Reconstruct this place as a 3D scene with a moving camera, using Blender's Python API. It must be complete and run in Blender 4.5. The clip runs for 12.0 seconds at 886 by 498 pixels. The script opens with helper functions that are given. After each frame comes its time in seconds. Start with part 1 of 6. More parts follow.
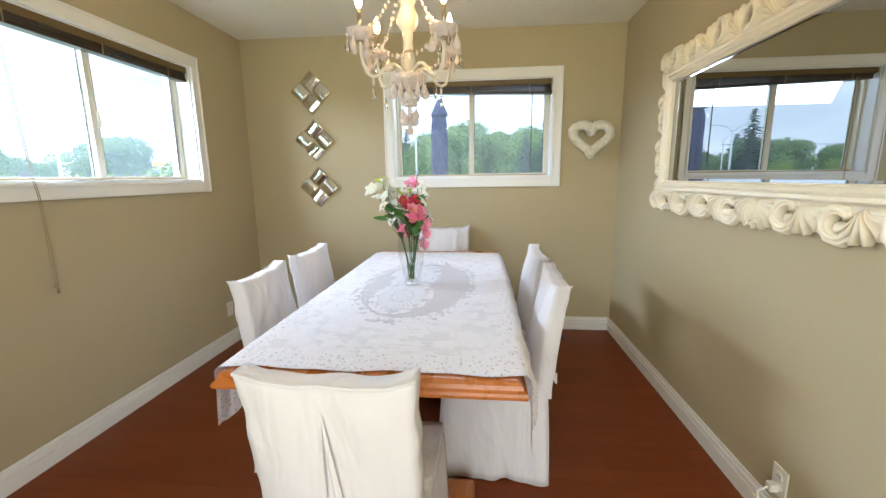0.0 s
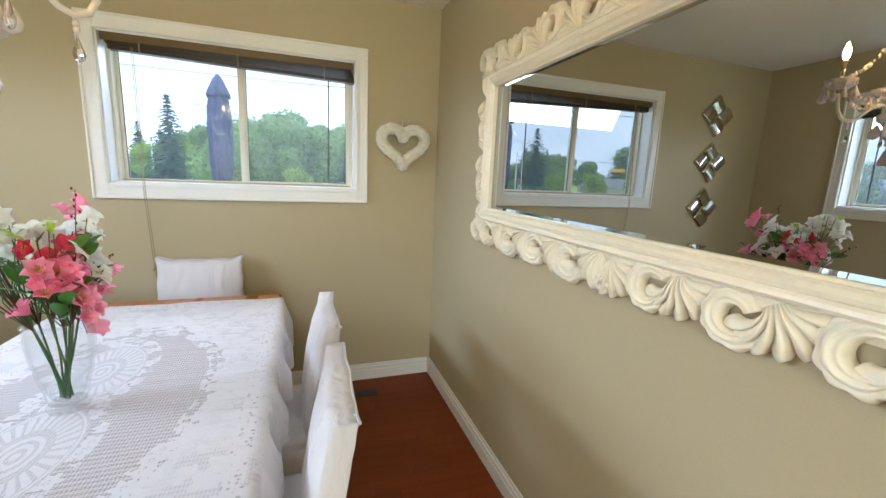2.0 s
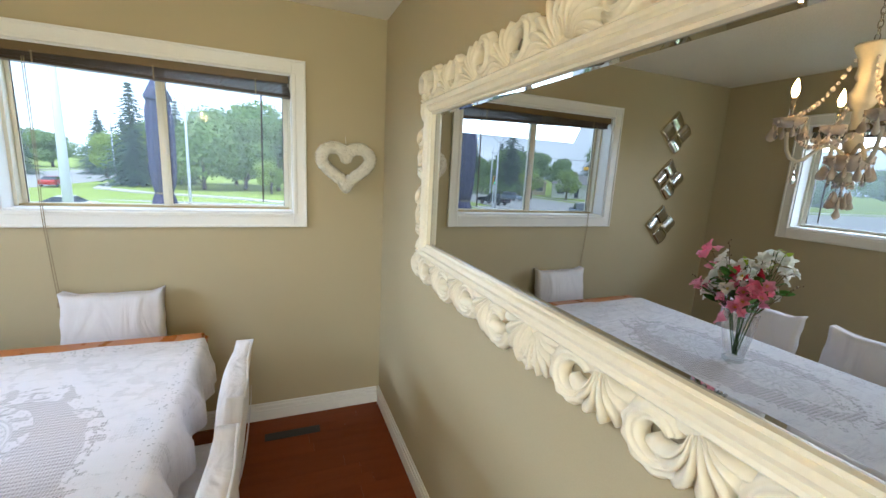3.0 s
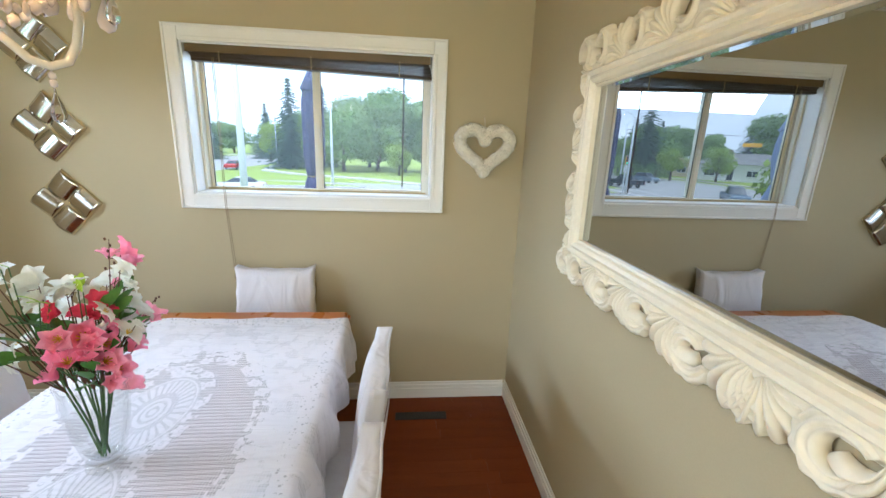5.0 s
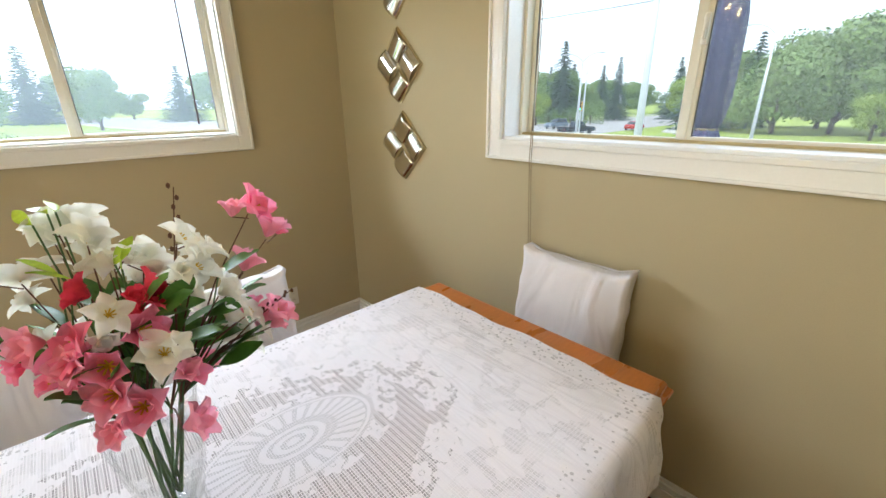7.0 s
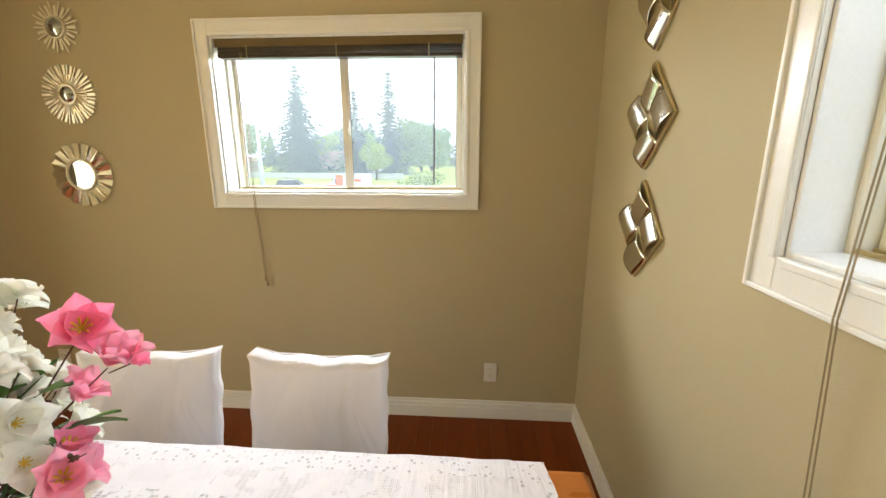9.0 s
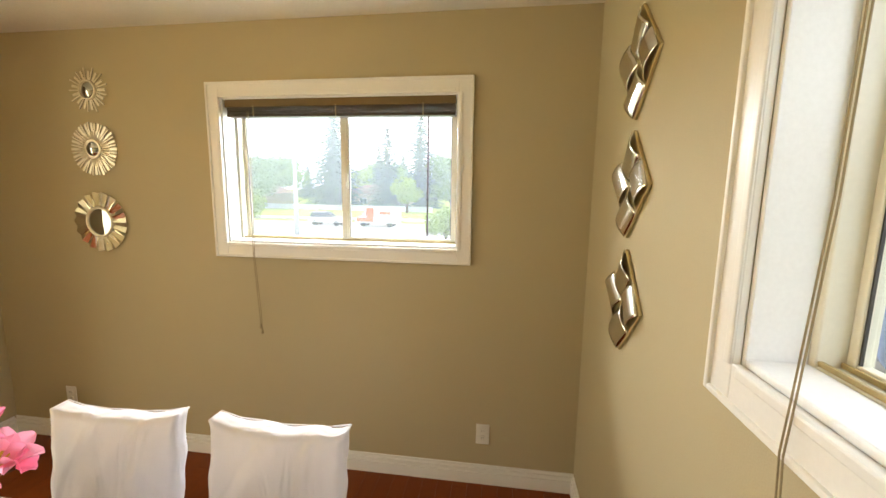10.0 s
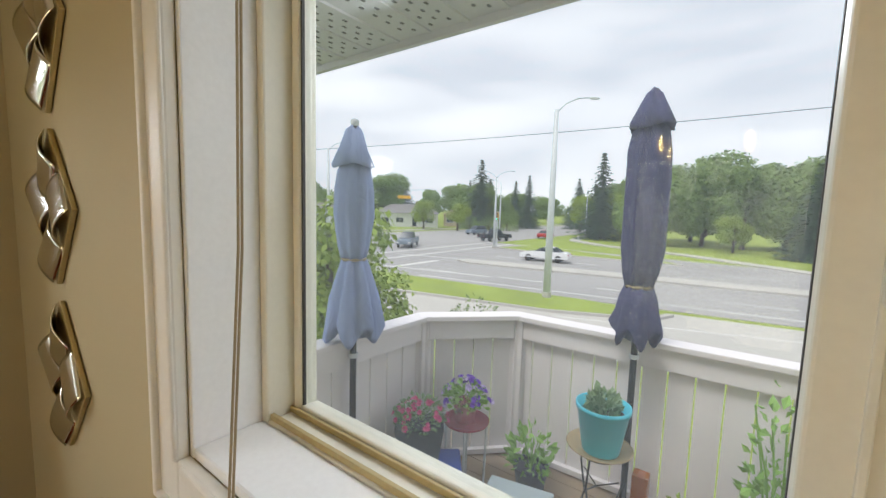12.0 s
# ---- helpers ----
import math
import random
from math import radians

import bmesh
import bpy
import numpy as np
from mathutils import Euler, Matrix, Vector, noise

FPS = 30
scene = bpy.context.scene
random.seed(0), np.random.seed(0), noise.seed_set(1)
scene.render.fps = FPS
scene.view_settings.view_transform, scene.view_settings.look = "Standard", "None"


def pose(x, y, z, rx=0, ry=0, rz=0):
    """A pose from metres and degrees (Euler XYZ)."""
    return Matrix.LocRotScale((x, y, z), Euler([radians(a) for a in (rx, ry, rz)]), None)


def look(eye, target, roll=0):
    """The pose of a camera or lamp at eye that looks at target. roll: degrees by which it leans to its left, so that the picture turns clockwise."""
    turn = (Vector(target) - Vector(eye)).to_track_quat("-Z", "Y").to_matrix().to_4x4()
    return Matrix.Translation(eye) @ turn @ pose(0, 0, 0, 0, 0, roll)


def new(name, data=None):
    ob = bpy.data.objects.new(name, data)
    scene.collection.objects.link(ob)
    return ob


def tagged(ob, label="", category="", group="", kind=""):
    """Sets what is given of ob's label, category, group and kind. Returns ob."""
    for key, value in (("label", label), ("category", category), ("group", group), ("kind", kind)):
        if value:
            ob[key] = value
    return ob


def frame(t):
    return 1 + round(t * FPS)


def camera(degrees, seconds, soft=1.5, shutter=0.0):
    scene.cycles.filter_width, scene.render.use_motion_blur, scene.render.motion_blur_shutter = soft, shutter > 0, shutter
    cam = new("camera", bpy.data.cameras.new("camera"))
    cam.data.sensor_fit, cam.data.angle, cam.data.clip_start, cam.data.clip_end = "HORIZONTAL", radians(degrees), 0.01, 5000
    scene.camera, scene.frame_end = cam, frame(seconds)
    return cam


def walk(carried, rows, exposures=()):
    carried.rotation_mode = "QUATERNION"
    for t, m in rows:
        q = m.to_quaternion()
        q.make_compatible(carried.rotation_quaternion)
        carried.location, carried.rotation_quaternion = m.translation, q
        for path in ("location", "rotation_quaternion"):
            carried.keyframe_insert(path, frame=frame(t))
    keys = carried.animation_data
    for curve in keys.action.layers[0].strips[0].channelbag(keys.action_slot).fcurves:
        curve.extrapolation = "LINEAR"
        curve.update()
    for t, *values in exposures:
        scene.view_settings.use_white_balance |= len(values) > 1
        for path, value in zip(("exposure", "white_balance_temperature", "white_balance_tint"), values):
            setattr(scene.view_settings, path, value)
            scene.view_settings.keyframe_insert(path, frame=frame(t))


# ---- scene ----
cam = camera(95.9, 12.0)
PATH = [
    (0, (2.003, -0.076, 1.305), (1.811, 1.883, 0.952), -0.7),
    (0.5, (1.983, 0.197, 1.315), (1.901, 2.158, 0.934), -0.6),
    (1, (2.057, 0.421, 1.327), (2.094, 2.383, 0.939), -0.0),
    (1.5, (2.137, 0.592, 1.365), (2.471, 2.527, 0.986), 1.4),
    (2, (2.254, 0.689, 1.407), (2.902, 2.547, 1.053), 2.4),
    (2.5, (2.466, 0.768, 1.5), (3.248, 2.57, 1.125), 3.1),
    (4.5, (2.484, 0.841, 1.664), (2.89, 2.758, 1.265), 2.4),
    (5, (2.411, 0.985, 1.588), (2.605, 2.915, 1.1), 2.1),
    (5.5, (2.432, 1.193, 1.513), (2.255, 3.108, 0.961), 1.6),
    (6, (2.465, 1.416, 1.478), (1.799, 3.211, 0.897), 0.9),
    (6.5, (2.422, 1.691, 1.443), (1.382, 3.272, 0.797), -0.1),
    (8.5, (2.144, 2.507, 1.442), (0.228, 2.654, 0.886), -0.3),
    (9, (2.077, 2.68, 1.494), (0.133, 2.551, 1.041), 0.0),
    (9.5, (2.031, 2.81, 1.566), (0.092, 2.504, 1.188), 0.5),
    (10, (2.015, 2.865, 1.602), (0.056, 2.59, 1.309), 0.7),
    (10.5, (2.011, 2.916, 1.625), (0.026, 3.026, 1.404), 0.6),
    (11, (1.956, 2.956, 1.654), (0.11, 3.696, 1.437), 0.5),
    (11.5, (1.882, 3.021, 1.636), (0.367, 4.31, 1.426), 1.3),
    (12, (1.851, 3.084, 1.647), (0.672, 4.687, 1.45), 1.7),
]
walk(cam, [(t, look(eye, target, roll)) for t, eye, target, roll in PATH],
     exposures=((0, 0.14, 5250, 9), (2, 0.10, 5200, 9), (4.5, 0.18, 5080, 9), (5.5, 0.10, 5120, 9), (6.5, 0.04, 5600, 9), (8.5, -0.02, 6050, 9), (9.5, 0.20, 6550, 11), (10.3, 0.15, 6650, 12), (10.9, -0.28, 6800, 15), (11.5, -0.55, 6500, 17), (12, -0.68, 6400, 14)))

# ---- world, sun, added fill lamps, exposure ----
world = bpy.data.worlds.new("sky")
scene.world = world
world.use_nodes = True
wn, wl = world.node_tree.nodes, world.node_tree.links
wn.clear()
w_out = wn.new("ShaderNodeOutputWorld")
w_bg = wn.new("ShaderNodeBackground")
w_sky = wn.new("ShaderNodeTexSky")
w_sky.sky_type = "NISHITA"
w_sky.sun_disc = False
w_sky.sun_elevation, w_sky.sun_rotation = radians(63), radians(203)
w_sky.dust_density = 3.0
w_co = wn.new("ShaderNodeTexCoord")
w_map = wn.new("ShaderNodeMapping")
w_map.inputs["Scale"].default_value = (1.2, 1.2, 5.0)
w_noise = wn.new("ShaderNodeTexNoise")
w_noise.inputs["Scale"].default_value, w_noise.inputs["Detail"].default_value = 2.2, 7.0
w_ramp = wn.new("ShaderNodeValToRGB")
w_ramp.color_ramp.elements[0].position, w_ramp.color_ramp.elements[0].color = 0.33, (8.6, 9.0, 9.8, 1)
w_ramp.color_ramp.elements[1].position, w_ramp.color_ramp.elements[1].color = 0.66, (12.4, 12.5, 12.8, 1)
w_mix = wn.new("ShaderNodeMix")
w_mix.data_type = "RGBA"
w_mix.inputs["Factor"].default_value = 0.9
wl.new(w_co.outputs["Generated"], w_map.inputs["Vector"])
wl.new(w_map.outputs["Vector"], w_noise.inputs["Vector"])
wl.new(w_noise.outputs["Fac"], w_ramp.inputs["Fac"])
wl.new(w_sky.outputs["Color"], w_mix.inputs["A"])
wl.new(w_ramp.outputs["Color"], w_mix.inputs["B"])
wl.new(w_mix.outputs["Result"], w_bg.inputs["Color"])
w_bg.inputs["Strength"].default_value = 0.15
wl.new(w_bg.outputs["Background"], w_out.inputs["Surface"])

sun = new("sun", bpy.data.lights.new("sun", "SUN"))
sun.data.energy, sun.data.angle, sun.data.color = 3.4, radians(20), (1.0, 0.96, 0.9)
sun.matrix_world = look((-8, -19, 40), (0, 0, 0))


def fill_lamp(eye, target, width, height, watts, spread=180, colour=(0.93, 0.97, 1.0)):
    lamp = new("fill_lamp", bpy.data.lights.new("fill_lamp", "AREA"))
    lamp.data.shape, lamp.data.size, lamp.data.size_y = "RECTANGLE", width, height
    lamp.data.energy, lamp.data.color = watts, colour
    lamp.data.spread = radians(spread)
    lamp.matrix_world = look(eye, target)
    return lamp


# unseen lamps added under the eaves to strengthen sky light through both windows
fill_lamp((1.90, 4.12, 2.08), (1.90, 3.3, 1.62), 2.0, 0.30, 18)
fill_lamp((-0.82, 2.02, 2.08), (0.0, 2.0, 1.62), 2.0, 0.30, 100)

# unseen warm lamp added in the hall opening, brightens near chair and walls
fill_lamp((1.90, -1.73, 1.25), (1.90, 0.0, 1.05), 2.2, 2.1, 58, colour=(1.0, 0.88, 0.63))

# ---- materials ----


def surf(name, colour, rough=0.6, metal=0.0, var=0.08, scale=6.0, bump=0.1, fine=120.0, stretch=(1, 1, 1), piece=0.0, island=0.0, spec=0.5, sheen=0.0):
    """A painted, woven, wooden or metal surface: large stains, fine grain, relief, and a shift from piece to piece."""
    m = bpy.data.materials.new(name)
    m.use_nodes = True
    n, l = m.node_tree.nodes, m.node_tree.links
    b = n["Principled BSDF"]
    co, mp = n.new("ShaderNodeTexCoord"), n.new("ShaderNodeMapping")
    mp.inputs["Scale"].default_value = stretch
    l.new(co.outputs["Object"], mp.inputs["Vector"])
    big, small = n.new("ShaderNodeTexNoise"), n.new("ShaderNodeTexNoise")
    big.inputs["Scale"].default_value, big.inputs["Detail"].default_value = scale, 4
    small.inputs["Scale"].default_value, small.inputs["Detail"].default_value = fine, 3
    for x in (big, small):
        l.new(mp.outputs["Vector"], x.inputs["Vector"])
    add = n.new("ShaderNodeMath")
    add.operation = "ADD"
    l.new(big.outputs["Fac"], add.inputs[0])
    l.new(small.outputs["Fac"], add.inputs[1])
    last = add
    if piece or island:
        src = n.new("ShaderNodeObjectInfo") if piece else n.new("ShaderNodeNewGeometry")
        mul = n.new("ShaderNodeMath")
        mul.operation = "MULTIPLY_ADD"
        mul.inputs[1].default_value = (piece or island)
        l.new(src.outputs["Random" if piece else "Random Per Island"], mul.inputs[0])
        l.new(last.outputs[0], mul.inputs[2])
        last = mul
    rng = n.new("ShaderNodeMapRange")
    rng.inputs["From Min"].default_value, rng.inputs["From Max"].default_value = 0.6, 1.4 + (piece or island)
    rng.inputs["To Min"].default_value, rng.inputs["To Max"].default_value = 1 - var, 1 + var
    l.new(last.outputs[0], rng.inputs["Value"])
    col = n.new("ShaderNodeMix")
    col.data_type, col.blend_type = "RGBA", "MULTIPLY"
    col.inputs["Factor"].default_value = 1
    col.inputs["A"].default_value = (*colour, 1)
    l.new(rng.outputs["Result"], col.inputs["B"])
    l.new(col.outputs["Result"], b.inputs["Base Color"])
    ro = n.new("ShaderNodeMapRange")
    ro.inputs["To Min"].default_value, ro.inputs["To Max"].default_value = max(0.02, rough - 0.08), min(1, rough + 0.08)
    l.new(big.outputs["Fac"], ro.inputs["Value"])
    l.new(ro.outputs["Result"], b.inputs["Roughness"])
    b.inputs["Metallic"].default_value = metal
    b.inputs["Specular IOR Level"].default_value = spec
    b.inputs["Sheen Weight"].default_value = sheen
    if bump:
        bp = n.new("ShaderNodeBump")
        bp.inputs["Strength"].default_value, bp.inputs["Distance"].default_value = bump, 0.004
        l.new(small.outputs["Fac"], bp.inputs["Height"])
        l.new(bp.outputs["Normal"], b.inputs["Normal"])
    return m


def silk(name, colour, var=0.2, piece=0.25, through_light=0.45):
    """Thin petal cloth that lets some light through."""
    m = surf(name, colour, 0.6, var=var, scale=40, bump=0.1, piece=piece)
    n, l = m.node_tree.nodes, m.node_tree.links
    tl, mx = n.new("ShaderNodeBsdfTranslucent"), n.new("ShaderNodeMixShader")
    mx.inputs["Fac"].default_value = through_light
    l.new(n["Principled BSDF"].inputs["Base Color"].links[0].from_socket, tl.inputs["Color"])
    l.new(n["Principled BSDF"].outputs["BSDF"], mx.inputs[1])
    l.new(tl.outputs["BSDF"], mx.inputs[2])
    l.new(mx.outputs["Shader"], n["Material Output"].inputs["Surface"])
    return m


def creased(m, scale, strength, stretch=(1, 1, 0.35), source="Object"):
    """Soft cloth creases on top of a material's fine weave."""
    n, l = m.node_tree.nodes, m.node_tree.links
    co, mp, nz, bp = n.new("ShaderNodeTexCoord"), n.new("ShaderNodeMapping"), n.new("ShaderNodeTexNoise"), n.new("ShaderNodeBump")
    mp.inputs["Scale"].default_value = stretch
    mp.inputs["Rotation"].default_value = (0.4, 0.3, 0.5)
    nz.inputs["Scale"].default_value, nz.inputs["Detail"].default_value, nz.inputs["Distortion"].default_value = scale, 2.5, 0.9
    bp.inputs["Strength"].default_value, bp.inputs["Distance"].default_value = strength, 0.03
    l.new(co.outputs[source], mp.inputs["Vector"])
    l.new(mp.outputs["Vector"], nz.inputs["Vector"])
    l.new(nz.outputs["Fac"], bp.inputs["Height"])
    to = n["Principled BSDF"].inputs["Normal"]
    if to.links:
        l.new(to.links[0].from_socket, bp.inputs["Normal"])
    l.new(bp.outputs["Normal"], to)
    return m


def glow(name, colour, strength):
    m = bpy.data.materials.new(name)
    m.use_nodes = True
    b = m.node_tree.nodes["Principled BSDF"]
    b.inputs["Base Color"].default_value = (*colour, 1)
    b.inputs["Emission Color"].default_value = (*colour, 1)
    b.inputs["Emission Strength"].default_value = strength
    return m


def clear_glass(name, tint, rough=0.0, ior=1.5, thin=False, power=4.0, edge=0.5, face=0.009):
    m = bpy.data.materials.new(name)
    m.use_nodes = True
    n, l = m.node_tree.nodes, m.node_tree.links
    out = n["Material Output"]
    n.remove(n["Principled BSDF"])
    if thin:
        tr, gl, mx, fr = n.new("ShaderNodeBsdfTransparent"), n.new("ShaderNodeBsdfGlossy"), n.new("ShaderNodeMixShader"), n.new("ShaderNodeLayerWeight")
        tr.inputs["Color"].default_value = (*tint, 1)
        gl.inputs["Roughness"].default_value = 0.01
        pw, sc = n.new("ShaderNodeMath"), n.new("ShaderNodeMath")
        pw.operation, sc.operation = "POWER", "MULTIPLY_ADD"
        pw.inputs[1].default_value = power
        sc.inputs[1].default_value, sc.inputs[2].default_value = edge, face
        l.new(fr.outputs["Facing"], pw.inputs[0])
        l.new(pw.outputs[0], sc.inputs[0])
        l.new(sc.outputs[0], mx.inputs["Fac"])
        l.new(tr.outputs["BSDF"], mx.inputs[1])
        l.new(gl.outputs["BSDF"], mx.inputs[2])
        l.new(mx.outputs["Shader"], out.inputs["Surface"])
    else:
        g = n.new("ShaderNodeBsdfGlass")
        g.inputs["Color"].default_value = (*tint, 1)
        g.inputs["Roughness"].default_value, g.inputs["IOR"].default_value = rough, ior
        l.new(g.outputs["BSDF"], out.inputs["Surface"])
    return m


WALL = surf("khaki_wall_paint", (0.455, 0.388, 0.238), 0.75, var=0.035, scale=1.6, bump=0.12, fine=260, spec=0.3)
CEIL = surf("textured_ceiling_paint", (0.78, 0.74, 0.63), 0.9, var=0.04, scale=3, bump=0.6, fine=90)
TRIM = surf("white_trim_paint", (0.80, 0.79, 0.74), 0.35, var=0.03, scale=5, bump=0.03)
VINYL = surf("cream_window_vinyl", (0.72, 0.70, 0.60), 0.4, var=0.04, scale=8, bump=0.03)
LINER = surf("white_window_liner", (0.80, 0.81, 0.81), 0.4, var=0.04, scale=4, bump=0.05)
TRACK = surf("ochre_window_track", (0.45, 0.36, 0.17), 0.45, var=0.12, scale=9, bump=0.05)
SEAL = surf("dark_rubber_seal", (0.05, 0.05, 0.05), 0.6)


def hazed_pane(name, least, most):
    """Thin window glass with an uneven pale veil mixed in, imitating glare haze."""
    m = clear_glass(name, (0.96, 0.98, 0.97), thin=True, ior=1.35)
    n, l = m.node_tree.nodes, m.node_tree.links
    veil, mixed, veil_noise, veil_range = n.new("ShaderNodeBsdfTranslucent"), n.new("ShaderNodeMixShader"), n.new("ShaderNodeTexNoise"), n.new("ShaderNodeMapRange")
    veil.inputs["Color"].default_value = (0.80, 0.90, 0.98, 1)
    veil_noise.inputs["Scale"].default_value, veil_noise.inputs["Detail"].default_value = 2.5, 5
    veil_range.inputs["To Min"].default_value, veil_range.inputs["To Max"].default_value = least, most
    l.new(veil_noise.outputs["Fac"], veil_range.inputs["Value"])
    l.new(veil_range.outputs["Result"], mixed.inputs["Fac"])
    l.new(n["Material Output"].inputs["Surface"].links[0].from_socket, mixed.inputs[1])
    l.new(veil.outputs["BSDF"], mixed.inputs[2])
    l.new(mixed.outputs["Shader"], n["Material Output"].inputs["Surface"])
    return m


# share of painted glare haze, least and most; stronger towards the road
PANE = hazed_pane("window_glass", 0.020, 0.052)
PANE_ROAD = hazed_pane("hazed_road_window_glass", 0.026, 0.058)
WOODFLOOR = surf("red_brown_floor_wood", (0.18, 0.042, 0.009), 0.36, var=0.22, scale=3, bump=0.06, fine=40, stretch=(1, 8, 1), piece=0.35, spec=0.15)
GAP = surf("dark_floor_gap", (0.02, 0.007, 0.004), 0.8)
TABLEWOOD = surf("oiled_orange_brown_wood", (0.42, 0.135, 0.022), 0.28, var=0.14, scale=4, bump=0.05, fine=30, stretch=(4, 0.8, 4))
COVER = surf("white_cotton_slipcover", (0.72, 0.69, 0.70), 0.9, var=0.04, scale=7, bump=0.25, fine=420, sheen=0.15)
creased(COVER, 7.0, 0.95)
BLINDWOOD = surf("dark_stained_blind_wood", (0.035, 0.022, 0.012), 0.3, var=0.25, scale=8, bump=0.05, fine=60, stretch=(0.3, 1, 4))
VALANCE = surf("brown_blind_valance", (0.13, 0.085, 0.03), 0.3, var=0.15, scale=8, bump=0.03)
CORD = surf("tan_blind_cord", (0.30, 0.24, 0.14), 0.8)
WAND = surf("dark_brown_wand", (0.06, 0.035, 0.03), 0.35)
IVORY = surf("ivory_enamel", (0.86, 0.79, 0.61), 0.32, var=0.05, scale=14, bump=0.06, fine=70)
MIRROR = surf("mirror_silver", (0.93, 0.94, 0.93), 0.0, 1.0, var=0.0, bump=0)
for node in [x for x in MIRROR.node_tree.nodes if x.type == "MAP_RANGE"]:
    MIRROR.node_tree.nodes.remove(node)
MIRROR.node_tree.nodes["Principled BSDF"].inputs["Roughness"].default_value = 0.005
PLASTIC = surf("white_plastic", (0.72, 0.70, 0.63), 0.35, var=0.03)
BLACK = surf("black_metal", (0.02, 0.02, 0.02), 0.5)
STEEL = surf("brushed_steel", (0.62, 0.58, 0.52), 0.22, 1.0, var=0.06, scale=12, bump=0.05, fine=150)
STEELB = surf("polished_steel", (0.80, 0.77, 0.70), 0.15, 1.0, var=0.05, scale=10, bump=0.02)

# ---- mesh helpers ----


def part(name, bm, material, parent=None, label="", smooth=False):
    me = bpy.data.meshes.new(name)
    if smooth:
        for face in bm.faces:
            face.smooth = True
    bm.to_mesh(me)
    bm.free()
    me.materials.append(material)
    ob = new(name, me)
    if parent is not None:
        ob.parent = parent
    if label:
        ob["label"] = label
    return ob


def thing(name, label, category, group="", kind="", at=None):
    ob = new(name)
    ob.empty_display_size = 0.1
    if at is not None:
        ob.matrix_basis = at
    return tagged(ob, label, category, group, kind)


def add_box(bm, x0, x1, y0, y1, z0, z1, bevel=0.0, m=None):
    made = bmesh.ops.create_cube(bm, size=1)["verts"]
    for v in made:
        v.co = Vector(((x0 + x1) / 2 + v.co.x * (x1 - x0), (y0 + y1) / 2 + v.co.y * (y1 - y0), (z0 + z1) / 2 + v.co.z * (z1 - z0)))
    if bevel:
        edges = list({e for v in made for e in v.link_edges})
        made = bmesh.ops.bevel(bm, geom=edges, offset=bevel, segments=2, profile=0.5, affect="EDGES")["verts"]
    if m is not None:
        bmesh.ops.transform(bm, matrix=m, verts=made)
    return made


def box(x0, x1, y0, y1, z0, z1, bevel=0.0, m=None):
    bm = bmesh.new()
    add_box(bm, x0, x1, y0, y1, z0, z1, bevel, m)
    return bm


def add_lathe(bm, profile, n=20, at=(0, 0, 0), m=None, wave=None):
    """Turns (radius, height) pairs about z. wave(angle, radius, k) may shift radius and height."""
    rings = []
    for k, (r, z) in enumerate(profile):
        ring = []
        for i in range(n):
            a = 2 * math.pi * i / n
            rr, zz = (r, z) if wave is None else wave(a, r, z, k)
            v = Vector((rr * math.cos(a), rr * math.sin(a), zz)) + Vector(at)
            ring.append(bm.verts.new(m @ v if m is not None else v))
        rings.append(ring)
    for a, b in zip(rings, rings[1:]):
        for i in range(n):
            bm.faces.new((a[i], a[(i + 1) % n], b[(i + 1) % n], b[i]))
    if profile[0][0] > 1e-4:
        bm.faces.new(rings[0][::-1])
    if profile[-1][0] > 1e-4:
        bm.faces.new(rings[-1])
    return bm


def lathe(profile, n=20, at=(0, 0, 0), m=None, wave=None):
    return add_lathe(bmesh.new(), profile, n, at, m, wave)


def add_tube(bm, pts, r, n=8, flat=1.0, up=(0, 0, 1)):
    """A tube through pts; r is a radius or one radius a point; flat squeezes it along up."""
    pts = [Vector(p) for p in pts]
    rs = r if isinstance(r, (list, tuple)) else [r] * len(pts)
    rings, side = [], None
    for i, p in enumerate(pts):
        d = (pts[min(i + 1, len(pts) - 1)] - pts[max(i - 1, 0)]).normalized()
        if side is None:
            side = d.cross(Vector(up))
            if side.length < 1e-3:
                side = d.cross(Vector((1, 0, 0)))
        side = (side - d * side.dot(d)).normalized()
        other = d.cross(side)
        rings.append([bm.verts.new(p + (side * math.cos(a) + other * math.sin(a) * flat) * rs[i]) for a in (2 * math.pi * k / n for k in range(n))])
    for a, b in zip(rings, rings[1:]):
        for i in range(n):
            bm.faces.new((a[i], a[(i + 1) % n], b[(i + 1) % n], b[i]))
    bm.faces.new(rings[0][::-1])
    bm.faces.new(rings[-1])
    return bm


def tube(pts, r, n=8, flat=1.0, up=(0, 0, 1)):
    return add_tube(bmesh.new(), pts, r, n, flat, up)


def add_ball(bm, at, r, sub=1, scale=(1, 1, 1), m=None):
    made = bmesh.ops.create_icosphere(bm, subdivisions=sub, radius=1)["verts"]
    for v in made:
        v.co = Vector((v.co.x * r * scale[0], v.co.y * r * scale[1], v.co.z * r * scale[2]))
        if m is not None:
            v.co = m @ v.co
        v.co += Vector(at)
    return made


